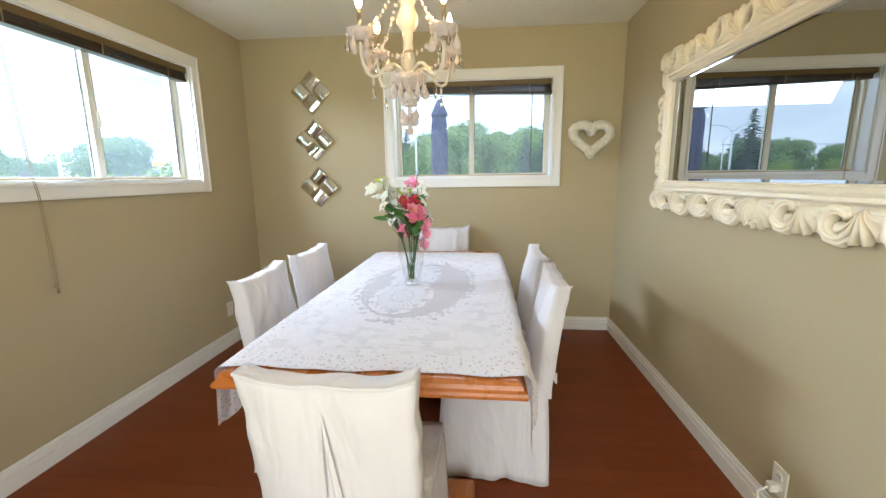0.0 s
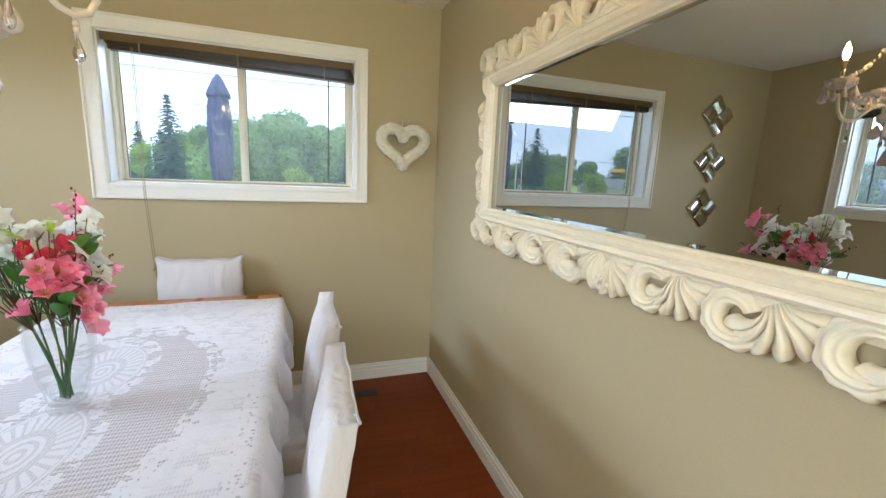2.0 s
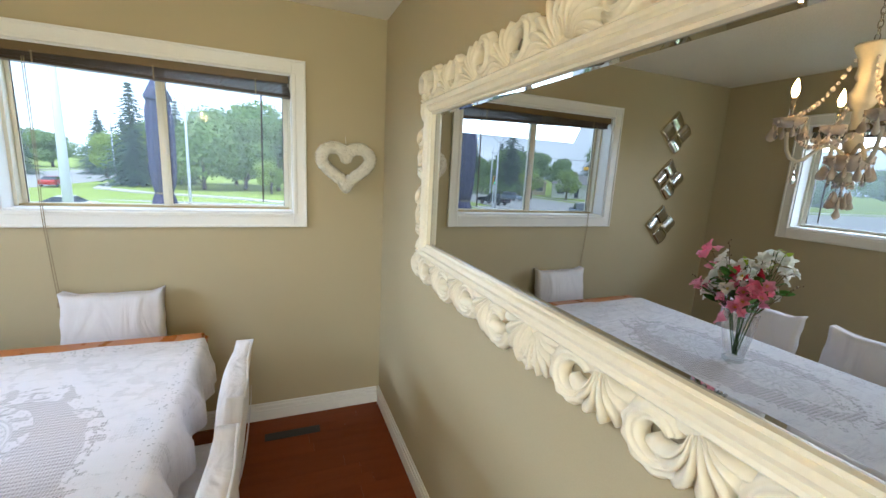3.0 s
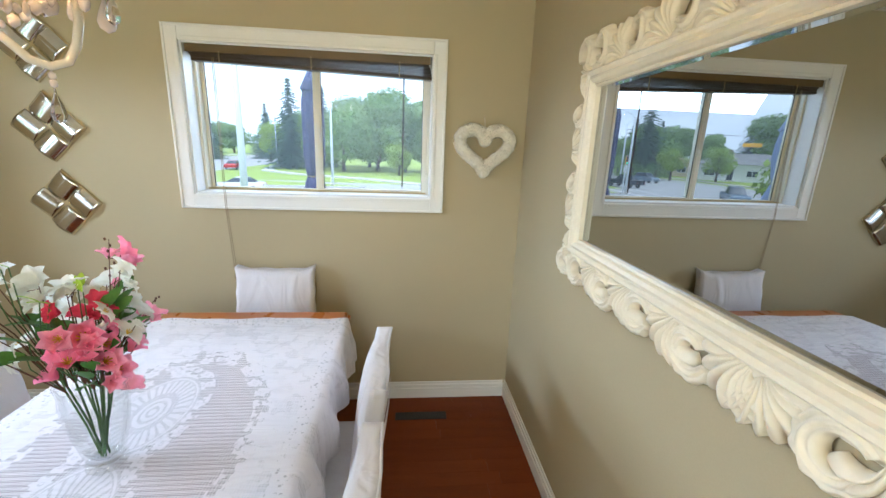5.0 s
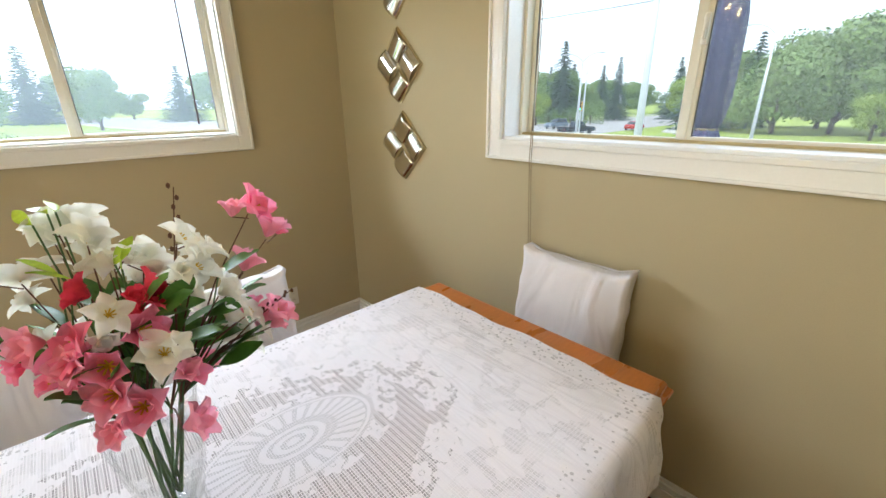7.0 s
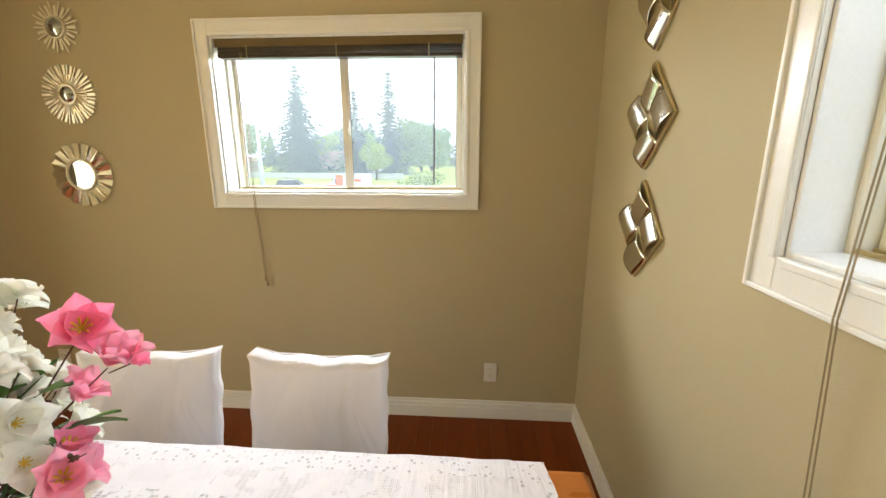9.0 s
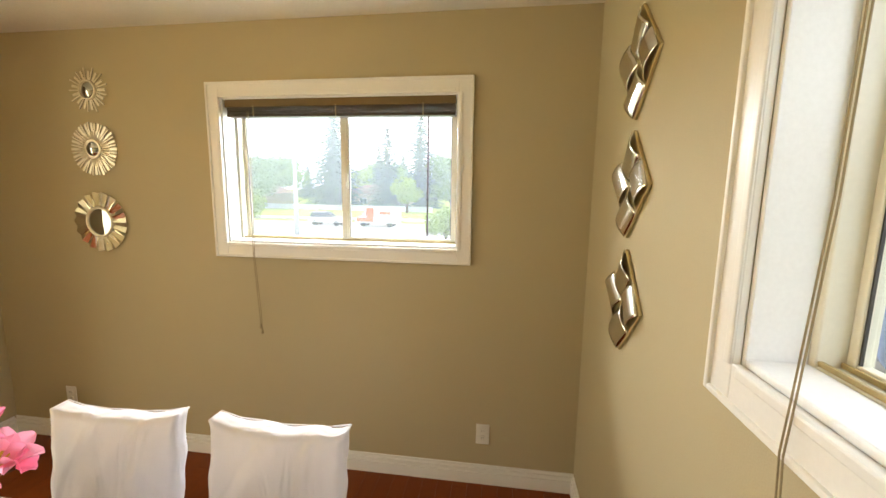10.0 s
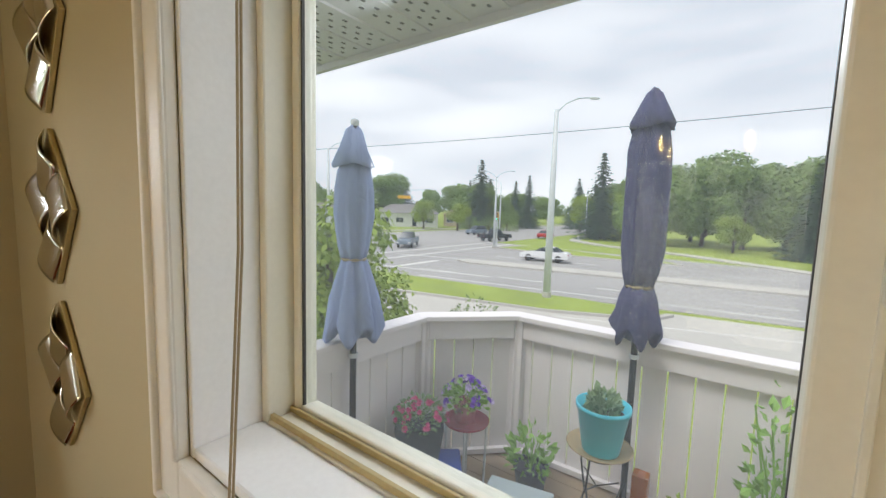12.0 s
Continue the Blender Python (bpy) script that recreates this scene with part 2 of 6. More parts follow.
def soft_box(x0, x1, y0, y1, z0, z1, nx, ny, nz, push):
    """A closed box of small faces, each vertex moved by push(p)."""
    bm = bmesh.new()
    at = {}

    def vert(i, j, k):
        if (i, j, k) not in at:
            at[i, j, k] = bm.verts.new(push(Vector((x0 + (x1 - x0) * i / nx, y0 + (y1 - y0) * j / ny, z0 + (z1 - z0) * k / nz))))
        return at[i, j, k]

    for i in range(nx):
        for j in range(ny):
            bm.faces.new((vert(i, j, 0), vert(i, j + 1, 0), vert(i + 1, j + 1, 0), vert(i + 1, j, 0)))
            bm.faces.new((vert(i, j, nz), vert(i + 1, j, nz), vert(i + 1, j + 1, nz), vert(i, j + 1, nz)))
    for i in range(nx):
        for k in range(nz):
            bm.faces.new((vert(i, 0, k), vert(i + 1, 0, k), vert(i + 1, 0, k + 1), vert(i, 0, k + 1)))
            bm.faces.new((vert(i, ny, k), vert(i, ny, k + 1), vert(i + 1, ny, k + 1), vert(i + 1, ny, k)))
    for j in range(ny):
        for k in range(nz):
            bm.faces.new((vert(0, j, k), vert(0, j, k + 1), vert(0, j + 1, k + 1), vert(0, j + 1, k)))
            bm.faces.new((vert(nx, j, k), vert(nx, j + 1, k), vert(nx, j + 1, k + 1), vert(nx, j, k + 1)))
    return bm


# ---- room ----
W, D, S, H, T = 3.09, 3.30, -0.22, 2.44, 0.20
WX0, WX1, WZ0, WZ1 = 1.268, 2.562, 1.298, 2.072      # north window opening
WY0, WY1 = 1.381, 2.657                               # west window opening


def structure(name, bm, material, label, category):
    return tagged(part(name, bm, material), label, category, kind="structure")


def wall_with_hole(axis, a0, a1, b0, b1, h0, h1, p0, p1):
    """A wall from a0 to a1 and p0 to p1 thick, with an opening b0 to b1, h0 to h1."""
    bm = bmesh.new()
    for u0, u1, z0, z1 in ((a0, b0, 0, H), (b1, a1, 0, H), (b0, b1, 0, h0), (b0, b1, h1, H)):
        add_box(bm, *((u0, u1, p0, p1) if axis == "x" else (p0, p1, u0, u1)), z0, z1)
    bmesh.ops.remove_doubles(bm, verts=bm.verts, dist=1e-5)
    return bm


structure("wall_north", wall_with_hole("x", -T, W + T, WX0, WX1, WZ0, WZ1, D, D + T), WALL, "khaki painted wall with a wide window", "wall")
structure("wall_west", wall_with_hole("y", S - T, D, WY0, WY1, WZ0, WZ1, -T, 0), WALL, "khaki painted wall with a wide window", "wall")
structure("wall_east", box(W, W + T, -1.7, D, 0, H), WALL, "khaki painted wall behind the ornate mirror", "wall")
structure("wall_south", box(0, 0.75, S - T, S, 0, H), WALL, "khaki painted wall beside the open end", "wall")
# unseen hall added to close the room; its end opening holds a fill lamp
structure("wall_hall_west", box(0.55, 0.75, -1.7, S - T, 0, H), WALL, "khaki painted wall of the adjoining hall", "wall")
structure("wall_hall_south", wall_with_hole("x", 0.55, W + T, 0.79, 3.01, 0.1, 2.35, -1.9, -1.7), WALL, "assumed khaki end wall of the hall, open for the fill lamp", "wall")
structure("ceiling", box(-T, W + T, -1.9, D + T, H, H + 0.12), CEIL, "off-white textured ceiling", "ceiling")
floor = structure("floor", box(-T, W + T, -1.9, D + T, -0.12, -0.012), GAP, "dark red-brown hardwood plank floor", "floor")


def baseboard(name, axis, a0, a1, p, way):
    """A stepped skirting board along a wall face at p, standing out by way."""
    bm = bmesh.new()
    for thick, z0, z1 in ((0.016, 0.0, 0.068), (0.009, 0.068, 0.077), (0.014, 0.077, 0.094), (0.007, 0.094, 0.112)):
        q = p + way * thick
        add_box(bm, *((a0, a1, min(p, q), max(p, q)) if axis == "x" else (min(p, q), max(p, q), a0, a1)), z0, z1, 0.002)
    structure(name, bm, TRIM, "white stepped wooden baseboard", "baseboard")


baseboard("baseboard_north", "x", 0.016, W - 0.016, D, -1)
baseboard("baseboard_west", "y", S, D, 0, 1)
baseboard("baseboard_east", "y", -1.7, D, W, -1)
baseboard("baseboard_south", "x", 0.016, 0.75, S, 1)


def window(name, m, label, glass):
    """A slider window in a wall whose inner face is y = 0, the room at y < 0; the opening's middle foot is the origin."""
    w, h = 1.294, 0.774
    x0, x1 = -w / 2, w / 2
    win = thing(name, label, "window", kind="structure", at=m)
    # casing: flat boards with a raised outer bead and a stepped inner bead
    for nm, a in (("left", (x0 - 0.068, x0 + 0.004, -0.075, h + 0.072)), ("right", (x1 - 0.004, x1 + 0.068, -0.075, h + 0.072)), ("top", (x0 + 0.004, x1 - 0.004, h - 0.004, h + 0.072)), ("bottom", (x0 + 0.004, x1 - 0.004, -0.075, 0.004))):
        bm = bmesh.new()
        add_box(bm, a[0], a[1], -0.016, 0.0, a[2], a[3], 0.003)
        i = 0.012
        if nm in ("left", "right"):
            o = a[0] if nm == "left" else a[1] - i
            add_box(bm, o, o + i, -0.024, -0.014, a[2], a[3], 0.003)
            o = a[1] - 0.02 if nm == "left" else a[0]
            add_box(bm, o, o + 0.02, -0.021, -0.014, 0.0, h, 0.004)
        else:
            o = a[3] - i if nm == "top" else a[2]
            add_box(bm, a[0] - 0.06, a[1] + 0.06, -0.024, -0.014, o, o + i, 0.003)
            o = a[2] if nm == "top" else a[3] - 0.02
            add_box(bm, a[0] + 0.018, a[1] - 0.018, -0.021, -0.014, o, o + 0.02, 0.004)
        part("casing", bm, TRIM, win)
    # liner boards of the reveal
    for a in ((x0, x0 + 0.012, 0.0, h), (x1 - 0.012, x1, 0.0, h), (x0 + 0.012, x1 - 0.012, h - 0.012, h)):
        part("jamb_liner", box(a[0], a[1], 0.001, 0.10, a[2], a[3], 0.002), LINER, win, "white reveal board")
    part("window_sill", box(x0 + 0.012, x1 - 0.012, 0.001, 0.10, 0, 0.016, 0.004), LINER, win, "white painted inner sill")
    # outer frame with tracks
    f, fb = 0.026, 0.018
    for a in ((x0, x0 + f, 0, h), (x1 - f, x1, 0, h), (x0 + f, x1 - f, h - f, h), (x0 + f, x1 - f, 0, fb)):
        part("window_frame", box(a[0], a[1], 0.10, 0.19, a[2], a[3], 0.003), VINYL, win)
    for y0, y1 in ((0.104, 0.111), (0.138, 0.143)):
        part("track", box(x0 + f, x1 - f, y0, y1, fb - 0.002, fb + 0.009, 0.001), TRACK, win, "ochre sliding track")
    # two sashes: the right one runs in front; stile widths left and right, rail heights below and above
    for sx0, sx1, y0, sl, sr, low, top in ((x0 + f, 0.012, 0.145, 0.018, 0.030, 0.011, 0.030), (-0.022, x1 - f, 0.113, 0.044, 0.027, 0.018, 0.036)):
        z0, z1 = fb + 0.001, h - f - 0.002
        bm = bmesh.new()
        add_box(bm, sx0, sx0 + sl, y0, y0 + 0.024, z0, z1, 0.003)
        add_box(bm, sx1 - sr, sx1, y0, y0 + 0.024, z0, z1, 0.003)
        add_box(bm, sx0 + sl, sx1 - sr, y0 + 0.001, y0 + 0.023, z0, z0 + low, 0.003)
        add_box(bm, sx0 + sl, sx1 - sr, y0 + 0.001, y0 + 0.023, z1 - top, z1, 0.003)
        if sl > 0.04:
            add_box(bm, sx0 + 0.026, sx0 + 0.031, y0 - 0.004, y0 + 0.002, z0, z1, 0.001)
        sash = part("sash", bm, VINYL, win)
        g = part("pane", box(sx0 + sl - 0.004, sx1 - sr + 0.004, y0 + 0.010, y0 + 0.014, z0 + low - 0.004, z1 - top + 0.004), glass, sash, "clear glass")
        g.visible_shadow = False
        for a in ((sx0 + sl, sx0 + sl + 0.003, z0 + low, z1 - top), (sx1 - sr - 0.003, sx1 - sr, z0 + low, z1 - top)):
            part("seal", box(a[0], a[1], y0 + 0.004, y0 + 0.009, a[2], a[3]), SEAL, sash, "black glazing seal")
    latch = bmesh.new()
    add_box(latch, 0.004, 0.020, 0.098, 0.113, 0.30, 0.385, 0.005)
    add_box(latch, 0.008, 0.016, 0.086, 0.099, 0.315, 0.34, 0.003)
    part("latch", latch, PLASTIC, win, "white sash latch")
    return win


window("window_1", pose((WX0 + WX1) / 2, D, WZ0), "white-cased sliding window over the deck", PANE)
window("window_2", pose(0, (WY0 + WY1) / 2, WZ0, 0, 0, 90) @ Matrix.Diagonal((0.988, 1, 1, 1)), "white-cased sliding window towards the road", PANE_ROAD)


def blind(m, sag, group="raised blinds"):
    """A raised wooden blind hung in the head of a window, its stack sagging by sag at one end; origin as for the window."""
    w = 1.24
    b = thing("window_blind", "dark stained wooden blind raised to the head of a window", "blind", group, at=m)
    part("valance", box(-w / 2 - 0.006, w / 2 + 0.006, 0.006, 0.014, 0.722, 0.762, 0.002), VALANCE, b, "glossy brown valance board")
    part("headrail", box(-w / 2, w / 2, 0.018, 0.062, 0.728, 0.761, 0.002), BLINDWOOD, b)
    rnd = random.Random(4)
    def hung(z0, z1, share, y0, y1, bevel=0.0, trim=0.0):
        """A slat that slopes down towards one end by its share of the sag."""
        drop = sag * share
        m = Matrix.Translation((0, 0, drop * 0.3 - drop * 0.5)) @ Matrix.Rotation(math.atan2(drop, w), 4, "Y")
        return box(-w / 2 + trim, w / 2 - trim, y0, y1, z0, z1, bevel, m)

    for k in range(9):
        z = 0.688 + k * 0.0042
        part("slat", hung(z, z + 0.003, 1 - k / 9, 0.012 + rnd.uniform(0, 0.004), 0.060, 0.0, rnd.uniform(0, 0.004)), BLINDWOOD, b)
    part("bottom_rail", hung(0.672, 0.687, 1.0, 0.008, 0.062, 0.003), BLINDWOOD, b)
    for x in (-0.46, 0.0, 0.46):
        z = 0.674 - sag * (0.2 + x / w)
        part("ladder_tape", box(x - 0.003, x + 0.003, 0.0045, 0.0075, z, 0.73), CORD, b)
    part("wand", tube([(w / 2 - 0.135, 0.03, 0.70), (w / 2 - 0.137, 0.025, 0.40), (w / 2 - 0.14, 0.03, 0.065)], 0.0042, 8), WAND, b, "dark brown tilt wand")
    for k, dx in enumerate((0, 0.008)):
        x = -w / 2 + 0.125 + dx
        pts = [(x, 0.004, 0.70), (x + 0.004, -0.004, 0.3), (x + 0.008, -0.022, 0.02), (x + 0.012, -0.03, -0.06), (x + 0.022 + 0.004 * k, -0.02, -0.36 - 0.03 * k), (x + 0.026, -0.018, -0.46 - 0.03 * k)]
        part("pull_cord", tube(pts, 0.0016, 6), CORD, b)
        part("tassel", lathe([(0.001, 0.03), (0.004, 0.026), (0.0075, 0.004), (0.006, 0), (0.001, 0)], 10, (x + 0.026, -0.018, -0.48 - 0.03 * k)), CORD, b)
    return b


blind(pose((WX0 + WX1) / 2, D, WZ0), 0.036)
blind(pose(0, (WY0 + WY1) / 2, WZ0, 0, 0, 90) @ Matrix.Diagonal((0.988, 1, 1, 1)), 0.006)

# ---- dining table, cloth, chairs ----
TX0, TX1, TY0, TY1, TZ = 1.205, 2.135, 0.945, 2.99, 0.742
table = thing("dining_table", "orange-brown wooden trestle dining table with a moulded edge", "table", at=pose(0, 0, 0))


def slab_profile(x0, x1, y0, y1, steps):
    """A slab whose edge follows (inset, z) steps from top to bottom."""
    bm = bmesh.new()
    rings = [[bm.verts.new(p) for p in ((x0 + i, y0 + i, z), (x1 - i, y0 + i, z), (x1 - i, y1 - i, z), (x0 + i, y1 - i, z))] for i, z in steps]
    for a, b in zip(rings, rings[1:]):
        for k in range(4):
            bm.faces.new((a[k], b[k], b[(k + 1) % 4], a[(k + 1) % 4]))
    bm.faces.new(rings[0])
    bm.faces.new(rings[-1][::-1])
    return bm


part("tabletop", slab_profile(TX0, TX1, TY0, TY1, ((0.030, TZ), (0.022, TZ - 0.002), (0.016, TZ - 0.010), (0.012, TZ - 0.022), (0.004, TZ - 0.028), (0.0, TZ - 0.036), (0.002, TZ - 0.046), (0.012, TZ - 0.050))), TABLEWOOD, table)
part("apron", slab_profile(TX0 + 0.11, TX1 - 0.11, TY0 + 0.20, TY1 - 0.20, ((0, TZ - 0.05), (0, TZ - 0.13))), TABLEWOOD, table)
for y in (1.32, 2.62):
    part("trestle_post", box(1.60, 1.74, y - 0.05, y + 0.05, 0.09, TZ - 0.13, 0.008), TABLEWOOD, table)
    part("trestle_foot", box(1.36, 1.98, y - 0.055, y + 0.055, 0.0, 0.09, 0.015), TABLEWOOD, table)
part("stretcher", box(1.645, 1.695, 1.37, 2.57, 0.22, 0.31, 0.006), TABLEWOOD, table)


def lace(name):
    """White net: dense flowers, oval medallions and striped mesh, with real holes between the threads."""
    m = bpy.data.materials.new(name)
    m.use_nodes = True
    n, l = m.node_tree.nodes, m.node_tree.links
    b, out = n["Principled BSDF"], n["Material Output"]
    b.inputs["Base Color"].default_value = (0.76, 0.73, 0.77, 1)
    b.inputs["Roughness"].default_value = 0.9
    b.inputs["Sheen Weight"].default_value = 0.2
    co = n.new("ShaderNodeTexCoord")

    def op(kind, a, c=None, d=None):
        x = n.new("ShaderNodeMath")
        x.operation = kind
        for k, v in enumerate((a, c, d)):
            if v is None:
                continue
            if isinstance(v, (int, float)):
                x.inputs[k].default_value = v
            else:
                l.new(v, x.inputs[k])
        return x.outputs[0]

    uv = co.outputs["UV"]
    sep = n.new("ShaderNodeSeparateXYZ")
    l.new(uv, sep.inputs[0])
    x, y = sep.outputs["X"], op("SUBTRACT", sep.outputs["Y"], 0.965)
    # fine mesh and the wider stripes in which it lies open
    fx = op("ABSOLUTE", op("SINE", op("MULTIPLY", x, math.pi / 0.0078)))
    fy = op("ABSOLUTE", op("SINE", op("MULTIPLY", y, math.pi / 0.0052)))
    hole = op("MULTIPLY", op("GREATER_THAN", fx, 0.28), op("GREATER_THAN", fy, 0.42))
    stripe = op("GREATER_THAN", op("SINE", op("MULTIPLY", y, 2 * math.pi / 0.0156)), -0.15)
    nz, big = n.new("ShaderNodeTexNoise"), n.new("ShaderNodeTexNoise")
    nz.inputs["Scale"].default_value, nz.inputs["Detail"].default_value = 48, 3
    big.inputs["Scale"].default_value, big.inputs["Detail"].default_value = 6.5, 2
    l.new(uv, nz.inputs["Vector"])
    l.new(uv, big.inputs["Vector"])

    def blooms(scale, size, petals):
        """Discs with scalloped petals, one in each cell of a scattered pattern."""
        vor = n.new("ShaderNodeTexVoronoi")
        vor.inputs["Scale"].default_value, vor.inputs["Randomness"].default_value = scale, 0.8
        l.new(uv, vor.inputs["Vector"])
        d, xy = n.new("ShaderNodeVectorMath"), n.new("ShaderNodeSeparateXYZ")
        d.operation = "SUBTRACT"
        l.new(uv, d.inputs[0])
        l.new(vor.outputs["Position"], d.inputs[1])
        l.new(d.outputs["Vector"], xy.inputs[0])
        turn = op("ARCTAN2", xy.outputs["Y"], xy.outputs["X"])
        far = op("SQRT", op("ADD", op("POWER", xy.outputs["X"], 2.0), op("POWER", xy.outputs["Y"], 2.0)))
        limit = op("MULTIPLY", op("ADD", 1.0, op("MULTIPLY", op("COSINE", op("MULTIPLY", turn, petals)), 0.22)), size)
        whole = op("LESS_THAN", far, limit)
        eye = op("MULTIPLY", op("LESS_THAN", far, size * 0.30), op("GREATER_THAN", far, size * 0.18))
        return op("MULTIPLY", whole, op("SUBTRACT", 1.0, op("MULTIPLY", eye, 0.6)))

    # two long oval medallions on the middle line
    ey = op("MULTIPLY", op("SUBTRACT", op("ABSOLUTE", y), 0.205), 0.56)
    r = op("SQRT", op("ADD", op("POWER", op("ADD", x, 0.045), 2.0), op("POWER", ey, 2.0)))
    ang = op("ARCTAN2", ey, op("ADD", x, 0.045))
    spokes = op("GREATER_THAN", op("SINE", op("MULTIPLY", ang, 30)), -0.35)

    def between(v, lo, hi):
        return op("MULTIPLY", op("GREATER_THAN", v, lo), op("LESS_THAN", v, hi))

    petals = op("MULTIPLY", between(r, 0.058, 0.098), spokes)
    core = op("MULTIPLY", op("LESS_THAN", r, 0.050), op("GREATER_THAN", op("SINE", op("MULTIPLY", r, 380)), -0.2))
    rim = between(r, 0.101, 0.106)
    oval = op("LESS_THAN", r, 0.112)
    # an oval field of stripes, a garland round it, and close floral lace beyond
    field = op("SQRT", op("ADD", op("POWER", op("DIVIDE", x, 0.30), 2.0), op("POWER", op("DIVIDE", y, 0.56), 2.0)))
    field = op("ADD", field, op("MULTIPLY", op("SUBTRACT", big.outputs["Fac"], 0.5), 0.18))
    garland = op("MAXIMUM", between(field, 0.90, 1.15), between(r, 0.112, 0.150))
    small = op("MULTIPLY", blooms(17.0, 0.024, 6.0), garland)
    large = op("MULTIPLY", blooms(11.0, 0.036, 5.0), op("GREATER_THAN", field, 1.0))
    outer = op("GREATER_THAN", field, 1.08)
    close = op("MULTIPLY", outer, op("ADD", 0.68, op("MULTIPLY", op("GREATER_THAN", op("ADD", big.outputs["Fac"], op("MULTIPLY", nz.outputs["Fac"], 0.25)), 0.63), 0.28)))
    dense = op("MINIMUM", op("ADD", op("ADD", petals, core), op("ADD", rim, op("ADD", small, op("ADD", large, op("MULTIPLY", close, 0.9))))), 1.0)
    # eyelet borders along the hem and across both ends
    eyelets = n.new("ShaderNodeTexVoronoi")
    eyelets.inputs["Scale"].default_value, eyelets.inputs["Randomness"].default_value = 75.0, 0.7
    l.new(uv, eyelets.inputs["Vector"])
    band = op("MAXIMUM", between(op("ABSOLUTE", x), 0.405, 0.450), op("GREATER_THAN", op("ABSOLUTE", y), 0.845))
    pierced = op("MULTIPLY", op("LESS_THAN", eyelets.outputs["Distance"], 0.34), op("GREATER_THAN", nz.outputs["Fac"], 0.46))
    open_part = op("MULTIPLY", hole, op("ADD", op("MULTIPLY", op("MULTIPLY", stripe, op("SUBTRACT", 1.0, oval)), 0.45), 0.45))
    clear = op("MULTIPLY", op("MULTIPLY", op("SUBTRACT", 1.0, dense), open_part), op("SUBTRACT", 1.0, band))
    clear = op("ADD", op("MULTIPLY", clear, 0.64), op("ADD", op("MULTIPLY", op("MULTIPLY", band, pierced), 0.34), op("MULTIPLY", hole, 0.03)))
    tr, mx = n.new("ShaderNodeBsdfTransparent"), n.new("ShaderNodeMixShader")
    l.new(clear, mx.inputs["Fac"])
    l.new(b.outputs["BSDF"], mx.inputs[1])
    l.new(tr.outputs["BSDF"], mx.inputs[2])
    l.new(mx.outputs["Shader"], out.inputs["Surface"])
    bp = n.new("ShaderNodeBump")
    bp.inputs["Strength"].default_value, bp.inputs["Distance"].default_value = 0.5, 0.002
    l.new(op("ADD", dense, op("MULTIPLY", nz.outputs["Fac"], 0.4)), bp.inputs["Height"])
    l.new(bp.outputs["Normal"], b.inputs["Normal"])
    return m


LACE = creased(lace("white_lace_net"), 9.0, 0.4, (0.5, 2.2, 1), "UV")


def tablecloth():
    """One sheet over the table: flat on top, folding down both long sides in ripples, with a scalloped hem."""
    bm = bmesh.new()
    layer = bm.loops.layers.uv.new("UVMap")
    half, drop = (TX1 - TX0) / 2, 0.19
    cx, nu, nv = (TX0 + TX1) / 2, 74, 120
    y0, y1 = 0.992, 2.880
    grid, flat = [], {}
    for j in range(nv + 1):
        row = []
        for i in range(nu + 1):
            s = -1 + 2 * i / nu
            v = j / nv
            y = y0 + (y1 - y0) * v
            d = s * (half + drop)
            side = 1 if d > 0 else -1
            over = abs(d) - (half + 0.004)
            ripple = 0.016 * math.sin(y * 23 + side) + 0.010 * math.sin(y * 51 + 2 * side)
            hem = 0.012 * abs(math.sin(y * 28)) * max(0, abs(s) - 0.9) * 10
            z = TZ + 0.0042 + 0.0022 * noise.noise(Vector((d * 5, y * 5, 0))) ** 2 + 0.003 * max(0, noise.noise(Vector((d * 2, y * 17, 3)))) + 0.0035 * math.exp(-((y - 1.93) / 0.012) ** 2)
            x = cx + d
            if over > -0.02:
                t = max(0.0, over)
                bend = min(1.0, (over + 0.02) / 0.04)
                fall = t * (1 - 0.06 * math.sin(y * 11 + side)) + hem
                x = cx + side * (half + 0.004 + 0.010 * bend + (ripple + 0.016) * min(1, t / 0.1) * min(1, v / 0.08) + 0.03 * t)
                z = TZ + 0.0042 - 0.004 * bend ** 2 - fall
                if over <= 0:
                    x = cx + side * (half + 0.004 + over + 0.010 * bend)
            end = max(0, 1 - v / 0.05) if v < 0.05 else max(0, (v - 0.96) / 0.04)
            yy = y + (0.006 * math.sin(d * 14) + 0.004 * math.sin(d * 31)) * end
            if over > 0 and v < 0.06:
                z -= (0.06 if side > 0 else 0.0) * (1 - v / 0.06) * min(1, over / 0.15)
            if over > 0 and v > 0.95:
                z -= 0.03 * (v - 0.95) / 0.05
            p = bm.verts.new((x, yy, z))
            flat[p] = (d, y - y0)
            row.append(p)
        grid.append(row)
    for a, b in zip(grid, grid[1:]):
        for i in range(nu):
            f = bm.faces.new((a[i], a[i + 1], b[i + 1], b[i]))
            f.smooth = True
            for lp in f.loops:
                lp[layer].uv = flat[lp.vert]
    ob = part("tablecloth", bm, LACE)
    return tagged(ob, "white lace tablecloth spread over the dining table", "tablecloth")


tablecloth()


